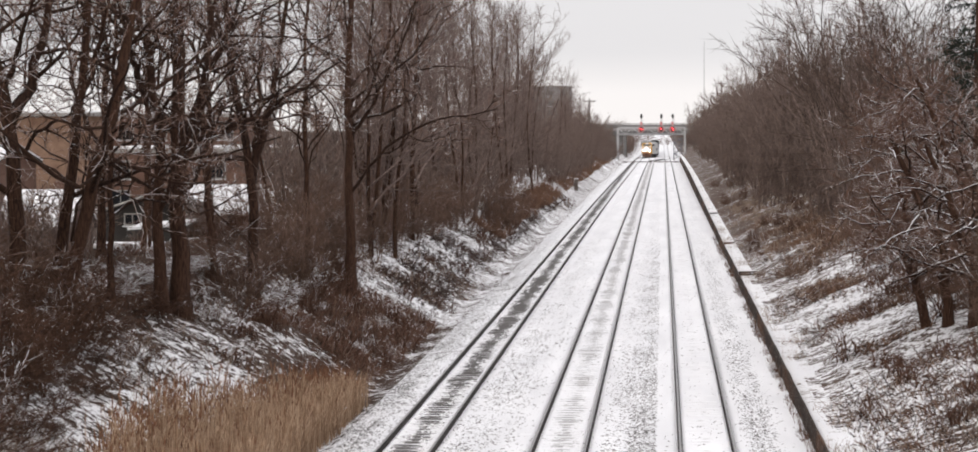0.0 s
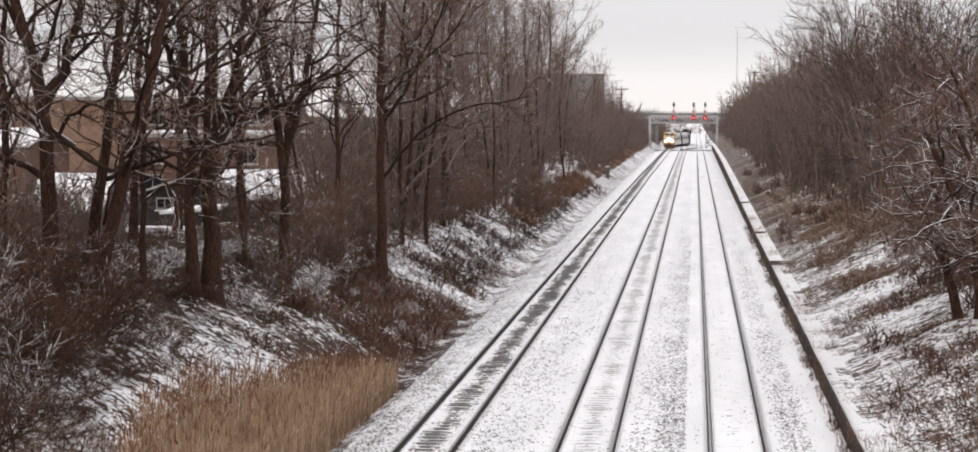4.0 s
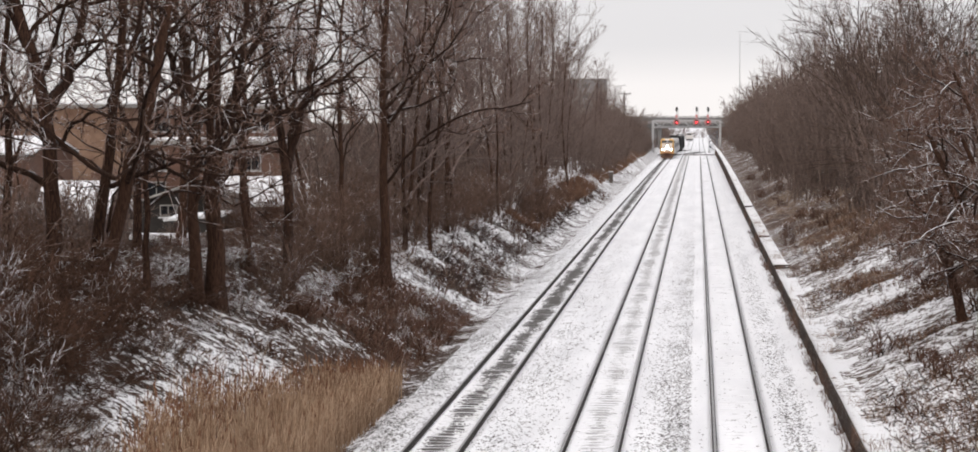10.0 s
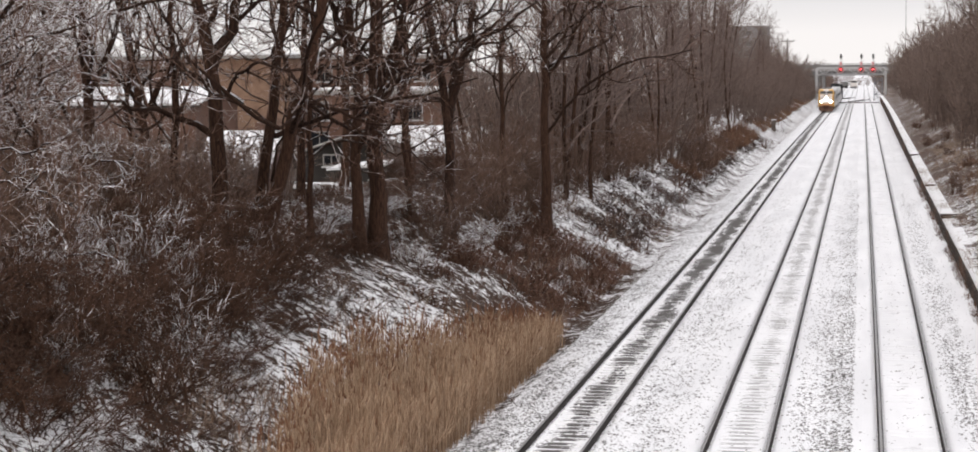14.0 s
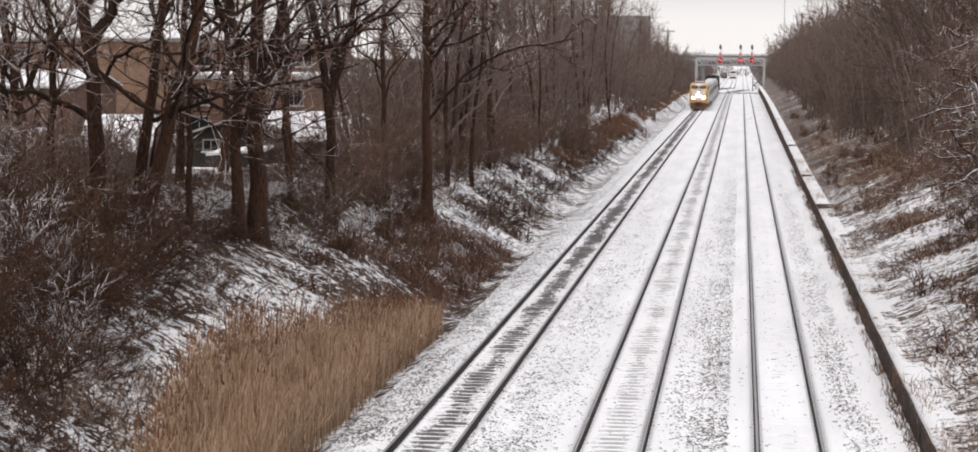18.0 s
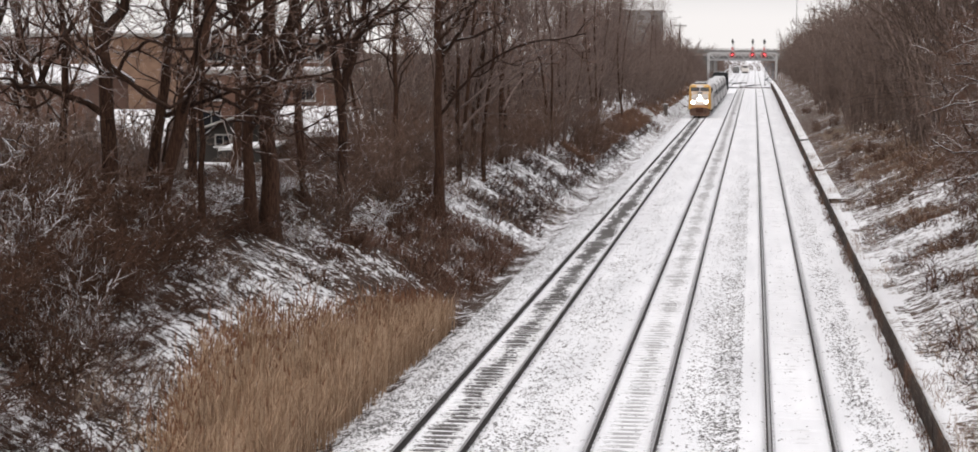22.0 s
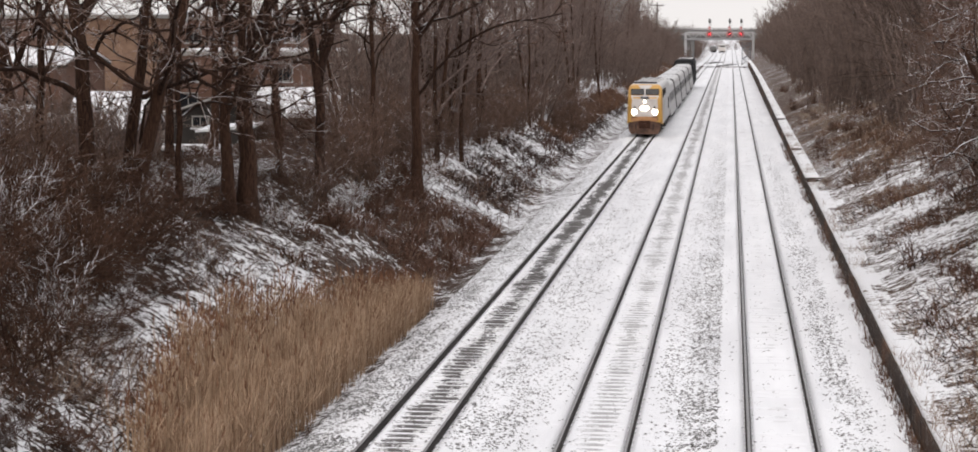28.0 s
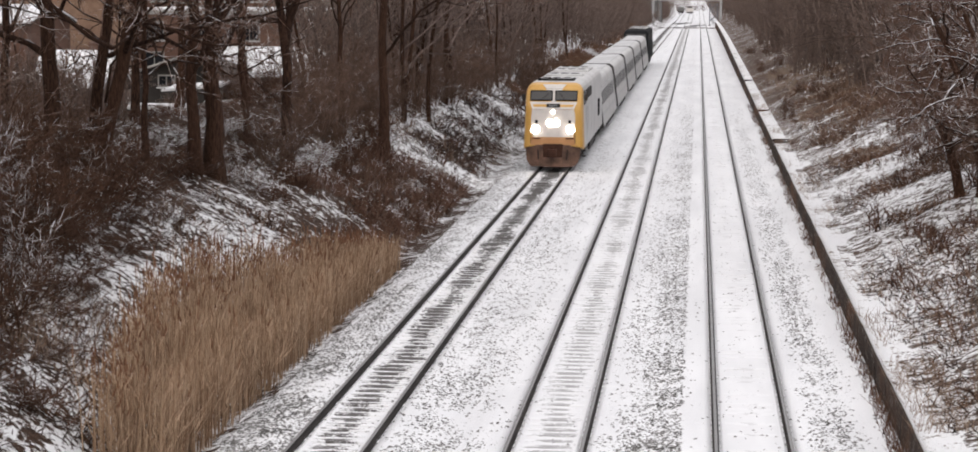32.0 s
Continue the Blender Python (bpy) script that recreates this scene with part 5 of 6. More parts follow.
NEAR_BRUSH = "dense tangled bare shrub with red-brown twigs"
FAR_BRUSH = "dense grey-brown bare brush lining the cutting"
near_brush += [thicket(200 + i, h, s, 13, (9, 6), 0.010, M_BRUSH_MID, NEAR_BRUSH) for i, (h, s) in enumerate(((3.4, 2.6), (4.2, 3.0), (2.8, 2.4)))]
frost_brush = [thicket(220 + i, h, s, 12, (9, 6), 0.0105, M_BRUSH_MID, "dense bare shrub with arching brown twigs", lift=0.0, lean=0.8) for i, (h, s) in enumerate(((5.0, 3.4), (6.0, 3.8)))]
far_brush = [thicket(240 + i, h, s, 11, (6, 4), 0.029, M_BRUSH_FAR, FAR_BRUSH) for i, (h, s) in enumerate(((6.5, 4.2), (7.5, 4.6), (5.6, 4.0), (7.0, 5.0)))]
low_brush = [thicket(260 + i, h, s, 11, (5, 3), 0.0125, M_BRUSH, "low dead red-brown shrub on the slope", lean=0.7) for i, (h, s) in enumerate(((1.3, 1.6), (1.7, 1.8), (1.0, 1.5)))]

# tall fans of stems leaning out of the brush
fans = [thicket(280 + i, 13.5, 2.0, 14, (6, 4), 0.019, M_FAN, "tall many-stemmed bare tree fanning out of the brush", "bare_tree", 0.035, 0.58) for i in range(2)]
for i, (x, y, s) in enumerate(((12.4, 128, 0.9), (13.6, 136, 1.0), (14.4, 121, 0.95), (16.2, 130, 1.1), (14.8, 150, 1.2), (13.8, 164, 1.25), (16.4, 112, 1.0), (14.2, 104, 0.95), (14.2, 182, 1.2), (16.8, 172, 1.3))):
    tagged(put(fans[i % 2], used, x, y, 67 * i, s, s), category="tree", group="bare trees along the cutting")

PALE = ((-20.4, 61.0, 0.9, 0.6), (-21.0, 57.5, 1.0, 0.75), (-22.3, 60.2, 1.0, 0.75), (-20.2, 54.0, 1.0, 0.85), (-22.0, 64.0, 1.0, 0.6), (-23.6, 63.0, 1.0, 0.75), (-24.0, 67.5, 1.0, 0.6), (-22.8, 70.0, 1.0, 0.45), (-24.6, 58.5, 1.1, 0.9), (-26.0, 64.5, 1.1, 0.8), (-25.2, 73.0, 1.1, 0.6), (-23.0, 54.5, 1.1, 0.9), (-27.6, 70.0, 1.1, 0.8), (-21.8, 67.4, 0.9, 0.45))
# dark drooping tangles above the open snow beside the reeds, and lower ones round the feet of the trunks
pale_brush = [thicket(320 + i, h, sp, 13, (9, 5), 0.0115, M_TWIGSNOW, "bare shrub with snow-lined twigs on the crest", lift=0.0, lean=0.8) for i, (h, sp) in enumerate(((3.2, 3.0), (2.7, 2.8)))]
dark_brush = [thicket(300 + i, h, sp, 18, (10, 7), 0.0105, M_BRUSH_DARK, "dense dark brown shrub drooping over the snowy slope", lift=-0.03, lean=0.95) for i, (h, sp) in enumerate(((3.5, 3.0), (3.0, 2.8)))]
for i, (x, y, s, sz) in enumerate(((-17.4, 43.0, 0.85, 0.75), (-17.3, 41.4, 1.0, 0.95), (-17.1, 45.0, 1.0, 0.95), (-18.7, 43.8, 1.0, 0.9), (-17.9, 47.2, 1.0, 1.0), (-16.5, 48.6, 0.8, 0.75), (-19.8, 46.6, 1.0, 1.0), (-19.2, 50.2, 1.0, 1.0), (-17.6, 52.4, 0.8, 0.7),
                                  (-19.4, 41.2, 1.0, 0.95), (-16.2, 74.2, 0.8, 0.5), (-15.4, 78.0, 0.8, 0.5), (-16.9, 80.4, 0.9, 0.6), (-14.7, 82.4, 0.7, 0.5), (-16.5, 70.0, 0.7, 0.4), (-15.2, 86.6, 0.8, 0.6), (-15.6, 93.5, 0.8, 0.5), (-15.4, 67.4, 0.6, 0.35), (-18.3, 57.5, 0.7, 0.45), (-19.0, 60.5, 0.7, 0.45),
                                  (-16.2, 39.4, 0.9, 0.8), (-17.6, 38.4, 1.0, 0.9), (-18.6, 36.8, 1.0, 0.9), (-16.9, 36.4, 0.8, 0.6), (-15.2, 34.8, 0.9, 0.6), (-16.2, 35.2, 0.9, 0.7), (-17.4, 34.6, 0.9, 0.7), (-16.9, 38.4, 1.0, 0.8), (-18.0, 36.0, 1.0, 0.9), (-15.1, 37.2, 0.7, 0.45), (-14.2, 38.6, 0.6, 0.26), (-14.0, 36.2, 0.6, 0.28), (-13.3, 37.4, 0.5, 0.22), (-13.6, 41.0, 0.5, 0.2), (-14.5, 34.6, 0.7, 0.3), (-13.2, 35.0, 0.6, 0.26), (-14.4, 43.4, 0.5, 0.22), (-14.9, 46.2, 0.5, 0.2), (-15.8, 36.2, 0.8, 0.55), (-16.3, 37.6, 0.8, 0.6), (-15.9, 54.0, 0.6, 0.36), (-15.3, 51.8, 0.6, 0.34), (-16.8, 56.6, 0.65, 0.36), (-16.5, 52.8, 0.7, 0.42), (-15.6, 57.4, 0.5, 0.26), (-16.0, 62.5, 0.8, 0.4), (-17.0, 64.5, 0.9, 0.42), (-18.3, 65.0, 0.9, 0.4), (-19.6, 64.0, 0.9, 0.42), (-20.8, 66.5, 0.9, 0.42), (-17.5, 60.2, 0.8, 0.42), (-18.9, 69.0, 0.9, 0.36), (-20.8, 70.5, 0.9, 0.36), (-16.9, 69.5, 0.8, 0.4),
                                  (-19.2, 54.4, 0.9, 0.6), (-17.9, 73.0, 0.8, 0.35), (-19.8, 74.5, 0.9, 0.35), (-21.8, 74.0, 0.9, 0.35), (-18.6, 77.5, 0.8, 0.35), (-20.8, 79.0, 0.9, 0.3),
                                  (-18.6, 86.0, 0.9, 0.5), (-20.2, 90.5, 1.0, 0.5), (-18.4, 93.5, 1.0, 0.55), (-21.2, 97.5, 1.0, 0.5), (-19.6, 99.0, 1.0, 0.55), (-21.8, 103.0, 1.0, 0.5), (-17.6, 90.0, 0.9, 0.55), (-23.0, 100.0, 1.0, 0.35), (-16.2, 76.4, 0.8, 0.5), (-15.0, 72.4, 0.7, 0.4),
                                  (-15.8, 46.4, 0.9, 0.62), (-16.5, 49.6, 0.8, 0.55), (-15.1, 44.3, 0.8, 0.5), (-16.3, 44.4, 0.9, 0.7), (-15.4, 48.3, 0.7, 0.4), (-16.1, 51.2, 0.6, 0.36))):
    put((pale_brush if 56 < y < 82 and i % 2 or -x / y > 0.395 and y > 43 else dark_brush)[i // 2 % 2], used, x, y, 71 * i, s, sz, 0.15)
for i, (x, y, s, sz) in enumerate(PALE):
    put(pale_brush[i % 2], used, x, y, 53 * i, s, sz, 0.15)
# snow-laden bushes standing alone on the other slope
for x, y, s, sz in ((9.35, 152.0, 0.32, 0.5), (8.7, 149.0, 0.5, 0.26), (8.2, 147.5, 0.5, 0.2), (9.0, 146.5, 0.5, 0.24), (7.9, 144.5, 0.4, 0.16)):
    put(pale_brush[0], used, x, y, 80 * x, s, sz, 0.1)
# big tangles beside the reeds
for x, y, k, s in ((-15.6, 43.5, 1, 0.95), (-17.4, 45.0, 1, 1.0), (-16.3, 47.0, 0, 1.0), (-18.6, 47.5, 1, 1.0), (-17.3, 50.0, 0, 1.0), (-19.2, 51.5, 1, 0.9), (-14.9, 40.5, 0, 0.9), (-16.8, 40.0, 1, 0.9), (-17.0, 53.5, 2, 1.1),
                   (-18.4, 55.5, 0, 0.9), (-20.3, 54.5, 1, 0.9), (-18.9, 62.5, 2, 0.9), (-17.6, 67.5, 2, 1.0), (-19.4, 68.0, 0, 0.9), (-17.2, 71.5, 2, 1.0), (-16.2, 79.5, 0, 0.9), (-17.6, 80.5, 1, 0.9), (-15.5, 84.5, 0, 0.9),
                   (-16.6, 87.5, 1, 0.85), (-18.8, 76.5, 1, 0.9), (-20.6, 73.0, 1, 1.0), (-16.4, 96.0, 1, 0.9), (-17.8, 98.0, 1, 1.0), (-19.9, 90.0, 1, 1.0), (-16.7, 102.0, 0, 1.0), (-17.4, 106.0, 1, 1.1)):
    put(near_brush[k], used, x, y, rnd.uniform(0, 360), s, s * rnd.uniform(0.9, 1.1))
for x, y, k, s in ((-20.5, 46.5, 0, 1.0), (-21.8, 48.5, 1, 1.0), (-23.0, 52.0, 1, 1.1), (-21.2, 52.0, 0, 1.0), (-22.6, 56.5, 1, 1.0), (-19.3, 43.0, 0, 0.9), (-24.8, 57.0, 1, 1.1), (-21.0, 41.5, 1, 1.0), (-18.4, 39.0, 0, 0.9), (-24.5, 50.5, 1, 1.2)):
    put(near_brush[k], used, x, y, rnd.uniform(0, 360), s * 1.3, s * rnd.uniform(0.9, 1.25))
for x, y, k, s in ((11.6, 62.5, 0, 0.8), (12.6, 67.0, 1, 0.9), (11.2, 76.0, 0, 0.8), (13.2, 78.0, 1, 1.0), (12.2, 92.0, 0, 0.95), (11.0, 88.0, 0, 0.75), (13.8, 99.0, 1, 1.0), (11.4, 100.0, 0, 0.9), (14.6, 84.0, 1, 1.0), (14.2, 68.0, 1, 1.0), (12.4, 108.0, 1, 0.85), (13.6, 114.0, 1, 0.95)):
    put(frost_brush[k], used, x, y, rnd.uniform(0, 360), s, s * rnd.uniform(0.9, 1.15))
# brush walls further along both banks; past 170 m nobody could tell one shrub from the next
distant, behind, low = [], [], []


def brush_wall(x, y, s, sz):
    kind, turn = rnd.choice(far_brush), rnd.uniform(0, 360)
    if y > 380 and rnd.random() < 0.35 or y < 118 and -x / y > 0.192 or 100 < y < 153 and abs(x - 0.061 * y) < 2.8:
        return
    if y < 170:
        put(kind, used, x, y, turn, s, sz)
    else:
        distant.append((kind, pose(x, y, float(height(x, y)) - 0.1, 0, 0, turn) @ Matrix.Diagonal((s, s, sz, 1))))


for i in range(165):
    y = 104 + 450 * (i / 165) ** 1.15 + rnd.uniform(-2, 2)
    x = (-14.6 if y < 260 else -13.4) - abs(rnd.gauss(0, 1)) * 3.8 - rnd.choice((0, 0, 3, 6)) - (1.5 if y < 150 else 0)
    s = rnd.uniform(0.75, 1.1)
    brush_wall(x, y, s, s * rnd.uniform(0.85, 1.2))
for i in range(235):
    y = 98 + 490 * (i / 235) ** 1.15 + rnd.uniform(-2, 2)
    x = (10.9 if y < 140 else 8.6) + abs(rnd.gauss(0, 1)) * 3.0 + rnd.choice((0, 0, 3, 6))
    s = rnd.uniform(0.8, 1.2) * (0.85 if y < 130 else 1.0)
    brush_wall(x, y, s, s * rnd.uniform(0.95, 1.25) * float(np.interp(y, [110, 160, 330, 440], [1.0, 1.4, 1.4, 1.05])))
# rounded brush beside the gantry, and the woods that close the view beyond the bridge
for x, y, s in ((-14.2, 505, 1.15), (-15.8, 498, 1.3), (-17.6, 508, 1.4), (-19.5, 500, 1.5), (-21.5, 507, 1.6), (-13.6, 488, 1.0), (-16.8, 484, 1.25), (-23.5, 495, 1.7), (-18.4, 476, 1.3), (-14.6, 470, 1.0)):
    distant.append((rnd.choice(far_brush), pose(x, y, float(height(x, y)) - 0.1, 0, 0, rnd.uniform(0, 360)) @ Matrix.Diagonal((s, s, s * 0.95, 1))))
for i in range(34):
    x, y, s = -66 + 4 * i, 985 + 22 * rnd.random(), rnd.uniform(0.9, 1.2)
    distant.append((rnd.choice(far_brush), pose(x, y, -1.8, 0, 0, rnd.uniform(0, 360)) @ Matrix.Diagonal((s, s, s, 1))))
# woods on both sides beyond the bridge, and low brush down to the ballast before the gantry
for i in range(46):
    y = 632 + 4.2 * i
    for x in (-11.5 - 14 * rnd.random(), 7.5 + 14 * rnd.random()):
        s = rnd.uniform(0.8, 1.15)
        distant.append((rnd.choice(far_brush), pose(x, y, float(height(x, y)) - 0.1, 0, 0, rnd.uniform(0, 360)) @ Matrix.Diagonal((s, s, s, 1))))
for i in range(30):
    x, y, s = -12.6 - 1.6 * rnd.random(), 420 + 5.5 * i, rnd.uniform(0.35, 0.55)
    distant.append((rnd.choice(far_brush), pose(x, y, float(height(x, y)) - 0.1, 0, 0, rnd.uniform(0, 360)) @ Matrix.Diagonal((s * 1.2, s * 1.2, s, 1))))
# brush behind the crest, before the houses
for i in range(40):
    y = rnd.uniform(66, 122)
    x = -(0.205 + 0.185 * rnd.random()) * y - 3
    s = rnd.uniform(0.4, 0.7)
    if not 0.225 < -x / y < 0.36 and not (y > 100 and -x / y < 0.23):
        behind.append((rnd.choice(far_brush), pose(x, y, float(height(x, y)) - 0.1, 0, 0, rnd.uniform(0, 360)) @ Matrix.Diagonal((s * 1.2, s * 1.2, s * rnd.uniform(0.7, 1.0), 1))))


for i in range(14):
    y = rnd.uniform(66, 84)
    x = -(0.305 + 0.11 * rnd.random()) * y
    s = rnd.uniform(0.32, 0.5)
    behind.append((rnd.choice(far_brush), pose(x, y, float(height(x, y)) - 0.1, 0, 0, rnd.uniform(0, 360)) @ Matrix.Diagonal((s * 1.3, s * 1.3, s, 1))))


# thin growth in front of the snowy roofs
for x, y, s in ((-23.3, 98.5, 0.42), (-22.0, 96.5, 0.38), (-24.2, 101.0, 0.4), (-21.2, 100.5, 0.42), (-26.9, 100.5, 0.3)):
    behind.append((far_brush[int(y) % 4], pose(x, y, float(height(x, y)) - 0.1, 0, 0, 40 * x) @ Matrix.Diagonal((s, s, s, 1))))
for i in range(14):
    y = 86 + 12 * rnd.random()
    x = -(0.303 + 0.005 * i) * y
    s = rnd.uniform(0.4, 0.66)
    behind.append((rnd.choice(far_brush), pose(x, y, float(height(x, y)) - 0.1, 0, 0, rnd.uniform(0, 360)) @ Matrix.Diagonal((s, s, s, 1))))


def join_brush(rows, name, label, material):
    V, Q, T, at = [], [], [], 0
    for kind, m in rows:
        for ch in kind.children:
            me = ch.data
            co = np.empty(len(me.vertices) * 3, dtype=np.float32)
            me.vertices.foreach_get("co", co)
            M = np.array(m)
            V.append(co.reshape(-1, 3) @ M[:3, :3].T + M[:3, 3])
            total = np.empty(len(me.polygons), dtype=np.int32)
            me.polygons.foreach_get("loop_total", total)
            idx = np.empty(len(me.loops), dtype=np.int32)
            me.loops.foreach_get("vertex_index", idx)
            nq = int((total == 4).sum())
            Q.append(idx[:4 * nq].reshape(-1, 4) + at)
            T.append(idx[4 * nq:].reshape(-1, 3) + at)
            at += len(me.vertices)
    ob = new(name, mesh_of(name, np.concatenate(V), [np.concatenate(Q), np.concatenate(T)], [material], smooth=True))
    tagged(ob, label, "brush", kind="stuff")


# dark tangles along the crest and the upper slope
for i in range(20):
    s = rnd.uniform(0.7, 1.1)
    put(rnd.choice(near_brush), used, rnd.uniform(-18.2, -15.3), rnd.uniform(92, 130), rnd.uniform(0, 360), s * 1.1, s)
for i in range(22):
    s = rnd.uniform(0.75, 1.15)
    put(near_brush[i % 3], used, rnd.uniform(-17.2, -14.5), 116 + 1.7 * i, rnd.uniform(0, 360), s * 1.2, s)
for i in range(46):
    y = 50 + 62 * (i / 46) + rnd.uniform(-2, 2)
    x = rnd.uniform(-22.0, -15.2)
    s = rnd.uniform(0.55, 0.95)
    put(rnd.choice(near_brush), used, x, y, rnd.uniform(0, 360), s * 1.15, s)
for i in range(16):
    y = rnd.uniform(46, 74)
    x = -(0.36 + 0.11 * rnd.random()) * y - 1
    put(rnd.choice(frost_brush), used, x, y, rnd.uniform(0, 360), rnd.uniform(0.9, 1.3), rnd.uniform(0.6, 0.9))
# brambles and low shrubs over the slopes
def lay(x, y, sx, sz):
    low.append((rnd.choice(low_brush), pose(x, y, float(height(x, y)) - 0.13, 0, 0, rnd.uniform(0, 360)) @ Matrix.Diagonal((sx, sx, sz, 1))))


for i in range(56):
    s = rnd.uniform(0.5, 0.9)
    lay(rnd.uniform(-15.5, -10.7), 63 + 31 * (i / 56) + rnd.uniform(-2, 2), s * 1.3, s * rnd.uniform(0.6, 0.9))
for i in range(100):
    y = 48 + 200 * (i / 100) ** 1.3 + rnd.uniform(-3, 3)
    x = rnd.uniform(-14.6, -10.9) if i % 3 == 0 else rnd.uniform(6.0, 10.5)
    if x < 0 and y < 68:
        continue
    s = rnd.uniform(0.5, 1.1)
    lay(x, y, s, s * rnd.uniform(0.7, 1.0))
for i in range(18):
    y = 42 + 90 * (i / 64) ** 1.2 + rnd.uniform(-2, 2)
    lay(5.7 + 5.5 * rnd.random(), y, rnd.uniform(0.7, 1.3), rnd.uniform(0.3, 0.55))
for i, ob in enumerate(low_brush):
    put(ob, used, (-14.4, -13.2, 9.4)[i], (71.0, 84.0, 58.0)[i], 40 * i, 1.0, 0.8, 0.15)
# brown tangles under the low trees of the other bank
for x, y, k, s in ((10.4, 62.0, 0, 0.8), (11.3, 65.5, 1, 0.8), (10.2, 70.0, 0, 0.75), (11.9, 70.5, 1, 0.9), (10.0, 75.5, 2, 0.9), (11.8, 79.5, 1, 0.95), (10.3, 84.0, 0, 0.9), (12.6, 83.0, 1, 1.1), (10.9, 92.0, 1, 1.0), (12.8, 94.5, 1, 1.15), (10.0, 98.5, 0, 0.95), (11.9, 104.0, 1, 1.1), (13.2, 74.0, 1, 1.1), (13.4, 62.0, 1, 1.1)):
    put(near_brush[k], used, x, y, rnd.uniform(0, 360), s * 1.1, s * rnd.uniform(0.95, 1.2))
for x, y, k, s in ((-12.9, 157.0, 1, 1.0), (-13.2, 161.0, 1, 1.1), (-12.8, 165.0, 0, 1.2), (-13.5, 168.0, 1, 1.1), (-13.8, 155.0, 1, 1.1), (-13.9, 163.0, 1, 1.2)):
    put(near_brush[k], used, x, y, rnd.uniform(0, 360), s * 1.1, s)
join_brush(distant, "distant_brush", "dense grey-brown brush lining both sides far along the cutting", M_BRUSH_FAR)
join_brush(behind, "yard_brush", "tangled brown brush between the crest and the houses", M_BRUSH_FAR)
join_brush(low, "brambles", "low red-brown brambles sprawling over the snowy slopes", M_BRUSH)


# ---------- what lies and stands thick on the slopes: uncountable ----------
def sprigs(name, label, category, n, xr, yr, length, radius, material, seed, lean, thresh, piece=1, power=1.6, wander=0.18):
    rs = np.random.RandomState(seed)
    x = rs.uniform(xr[0], xr[1], n * 3)
    y = yr[0] + (yr[1] - yr[0]) * rs.uniform(0, 1, n * 3) ** power
    keep = lattice(x, y * 0.7, 3.4, 31) + 0.5 * lattice(x, y, 1.2, 32) > thresh
    x, y = x[keep][:n], y[keep][:n]
    z = height(x, y) - 0.05
    d = np.stack([rs.normal(0.1, lean, len(x)), rs.normal(0, lean, len(x)), np.ones(len(x))], 1)
    P, R = grow(rs, np.stack([x, y, z], 1), d, rs.uniform(length[0], length[1], len(x)), np.full(len(x), radius) * rs.uniform(0.6, 1.4, len(x)), piece, wander, -0.05, 0.35)
    ob = bundle(name, [], (P, R), material) if piece == 1 else tubes_ob(name, [(P, R, 3)], material)
    return tagged(ob, label, category, kind="stuff")


sprigs("dead_grass", "matted dead brown grass and stems on the snowy slope", "grass", 5500, (-18.5, -10.7), (38, 118), (0.15, 0.5), 0.012, M_WEED, 61, 0.9, 0.05)
sprigs("fallen_stems", "tangle of fallen dark stems lying over snow", "brushwood", 2600, (-20, -10.9), (38, 150), (0.35, 1.1), 0.017, M_BRUSH, 62, 1.7, 0.1, piece=2)
sprigs("dead_grass", "pale dead stalks standing on the snowy slope", "grass", 1700, (-16, -10.6), (40, 120), (0.4, 1.0), 0.008, M_STALK, 63, 0.35, 0.0)
sprigs("dead_grass", "thick dark dead weeds beyond the reeds", "grass", 4200, (-14.8, -10.6), (66, 93), (0.3, 0.9), 0.016, M_BRUSH, 70, 0.7, -0.35, power=1.0)
sprigs("dead_grass", "rusty dead grass along the far bank", "grass", 9000, (-14.5, -12.1), (150, 480), (0.4, 1.1), 0.024, M_WEED, 68, 0.5, -0.3, power=1.2)
sprigs("dead_grass", "dry tan and brown grass on the snowy slope", "grass", 3500, (5.6, 12.5), (40, 260), (0.2, 0.6), 0.013, M_STALK, 64, 0.8, 0.1)
sprigs("dead_grass", "brown dead grass on the snowy slope", "grass", 9000, (5.2, 12.5), (40, 260), (0.15, 0.5), 0.013, M_WEED, 69, 1.3, 0.1)
sprigs("fallen_stems", "tangle of fallen dark stems lying over snow", "brushwood", 2600, (5.9, 13), (38, 160), (0.25, 0.7), 0.017, M_BRUSH, 65, 1.7, 0.1, piece=2)
sprigs("wall_weeds", "dead brown weeds along the foot of a wall", "weeds", 1500, (3.98, 4.18), (36, 150), (0.1, 0.35), 0.012, M_WEED, 66, 0.3, -0.7)
sprigs("wall_weeds", "dark dead stems along the foot of a wall", "weeds", 1600, (3.92, 4.18), (36, 160), (0.1, 0.3), 0.012, M_BRUSH, 72, 0.5, -0.1)
sprigs("wall_weeds", "dry grass stalks behind the wall top", "weeds", 1500, (4.32, 5.4), (36, 160), (0.2, 0.6), 0.008, M_STALK, 67, 0.5, 0.0)
sprigs("fallen_stems", "mat of dark bramble stems lying over snow", "brushwood", 9500, (4.8, 11.5), (37, 118), (0.14, 0.42), 0.019, M_STEM_DARK, 73, 3.0, -0.05, piece=2, power=1.35, wander=0.55)
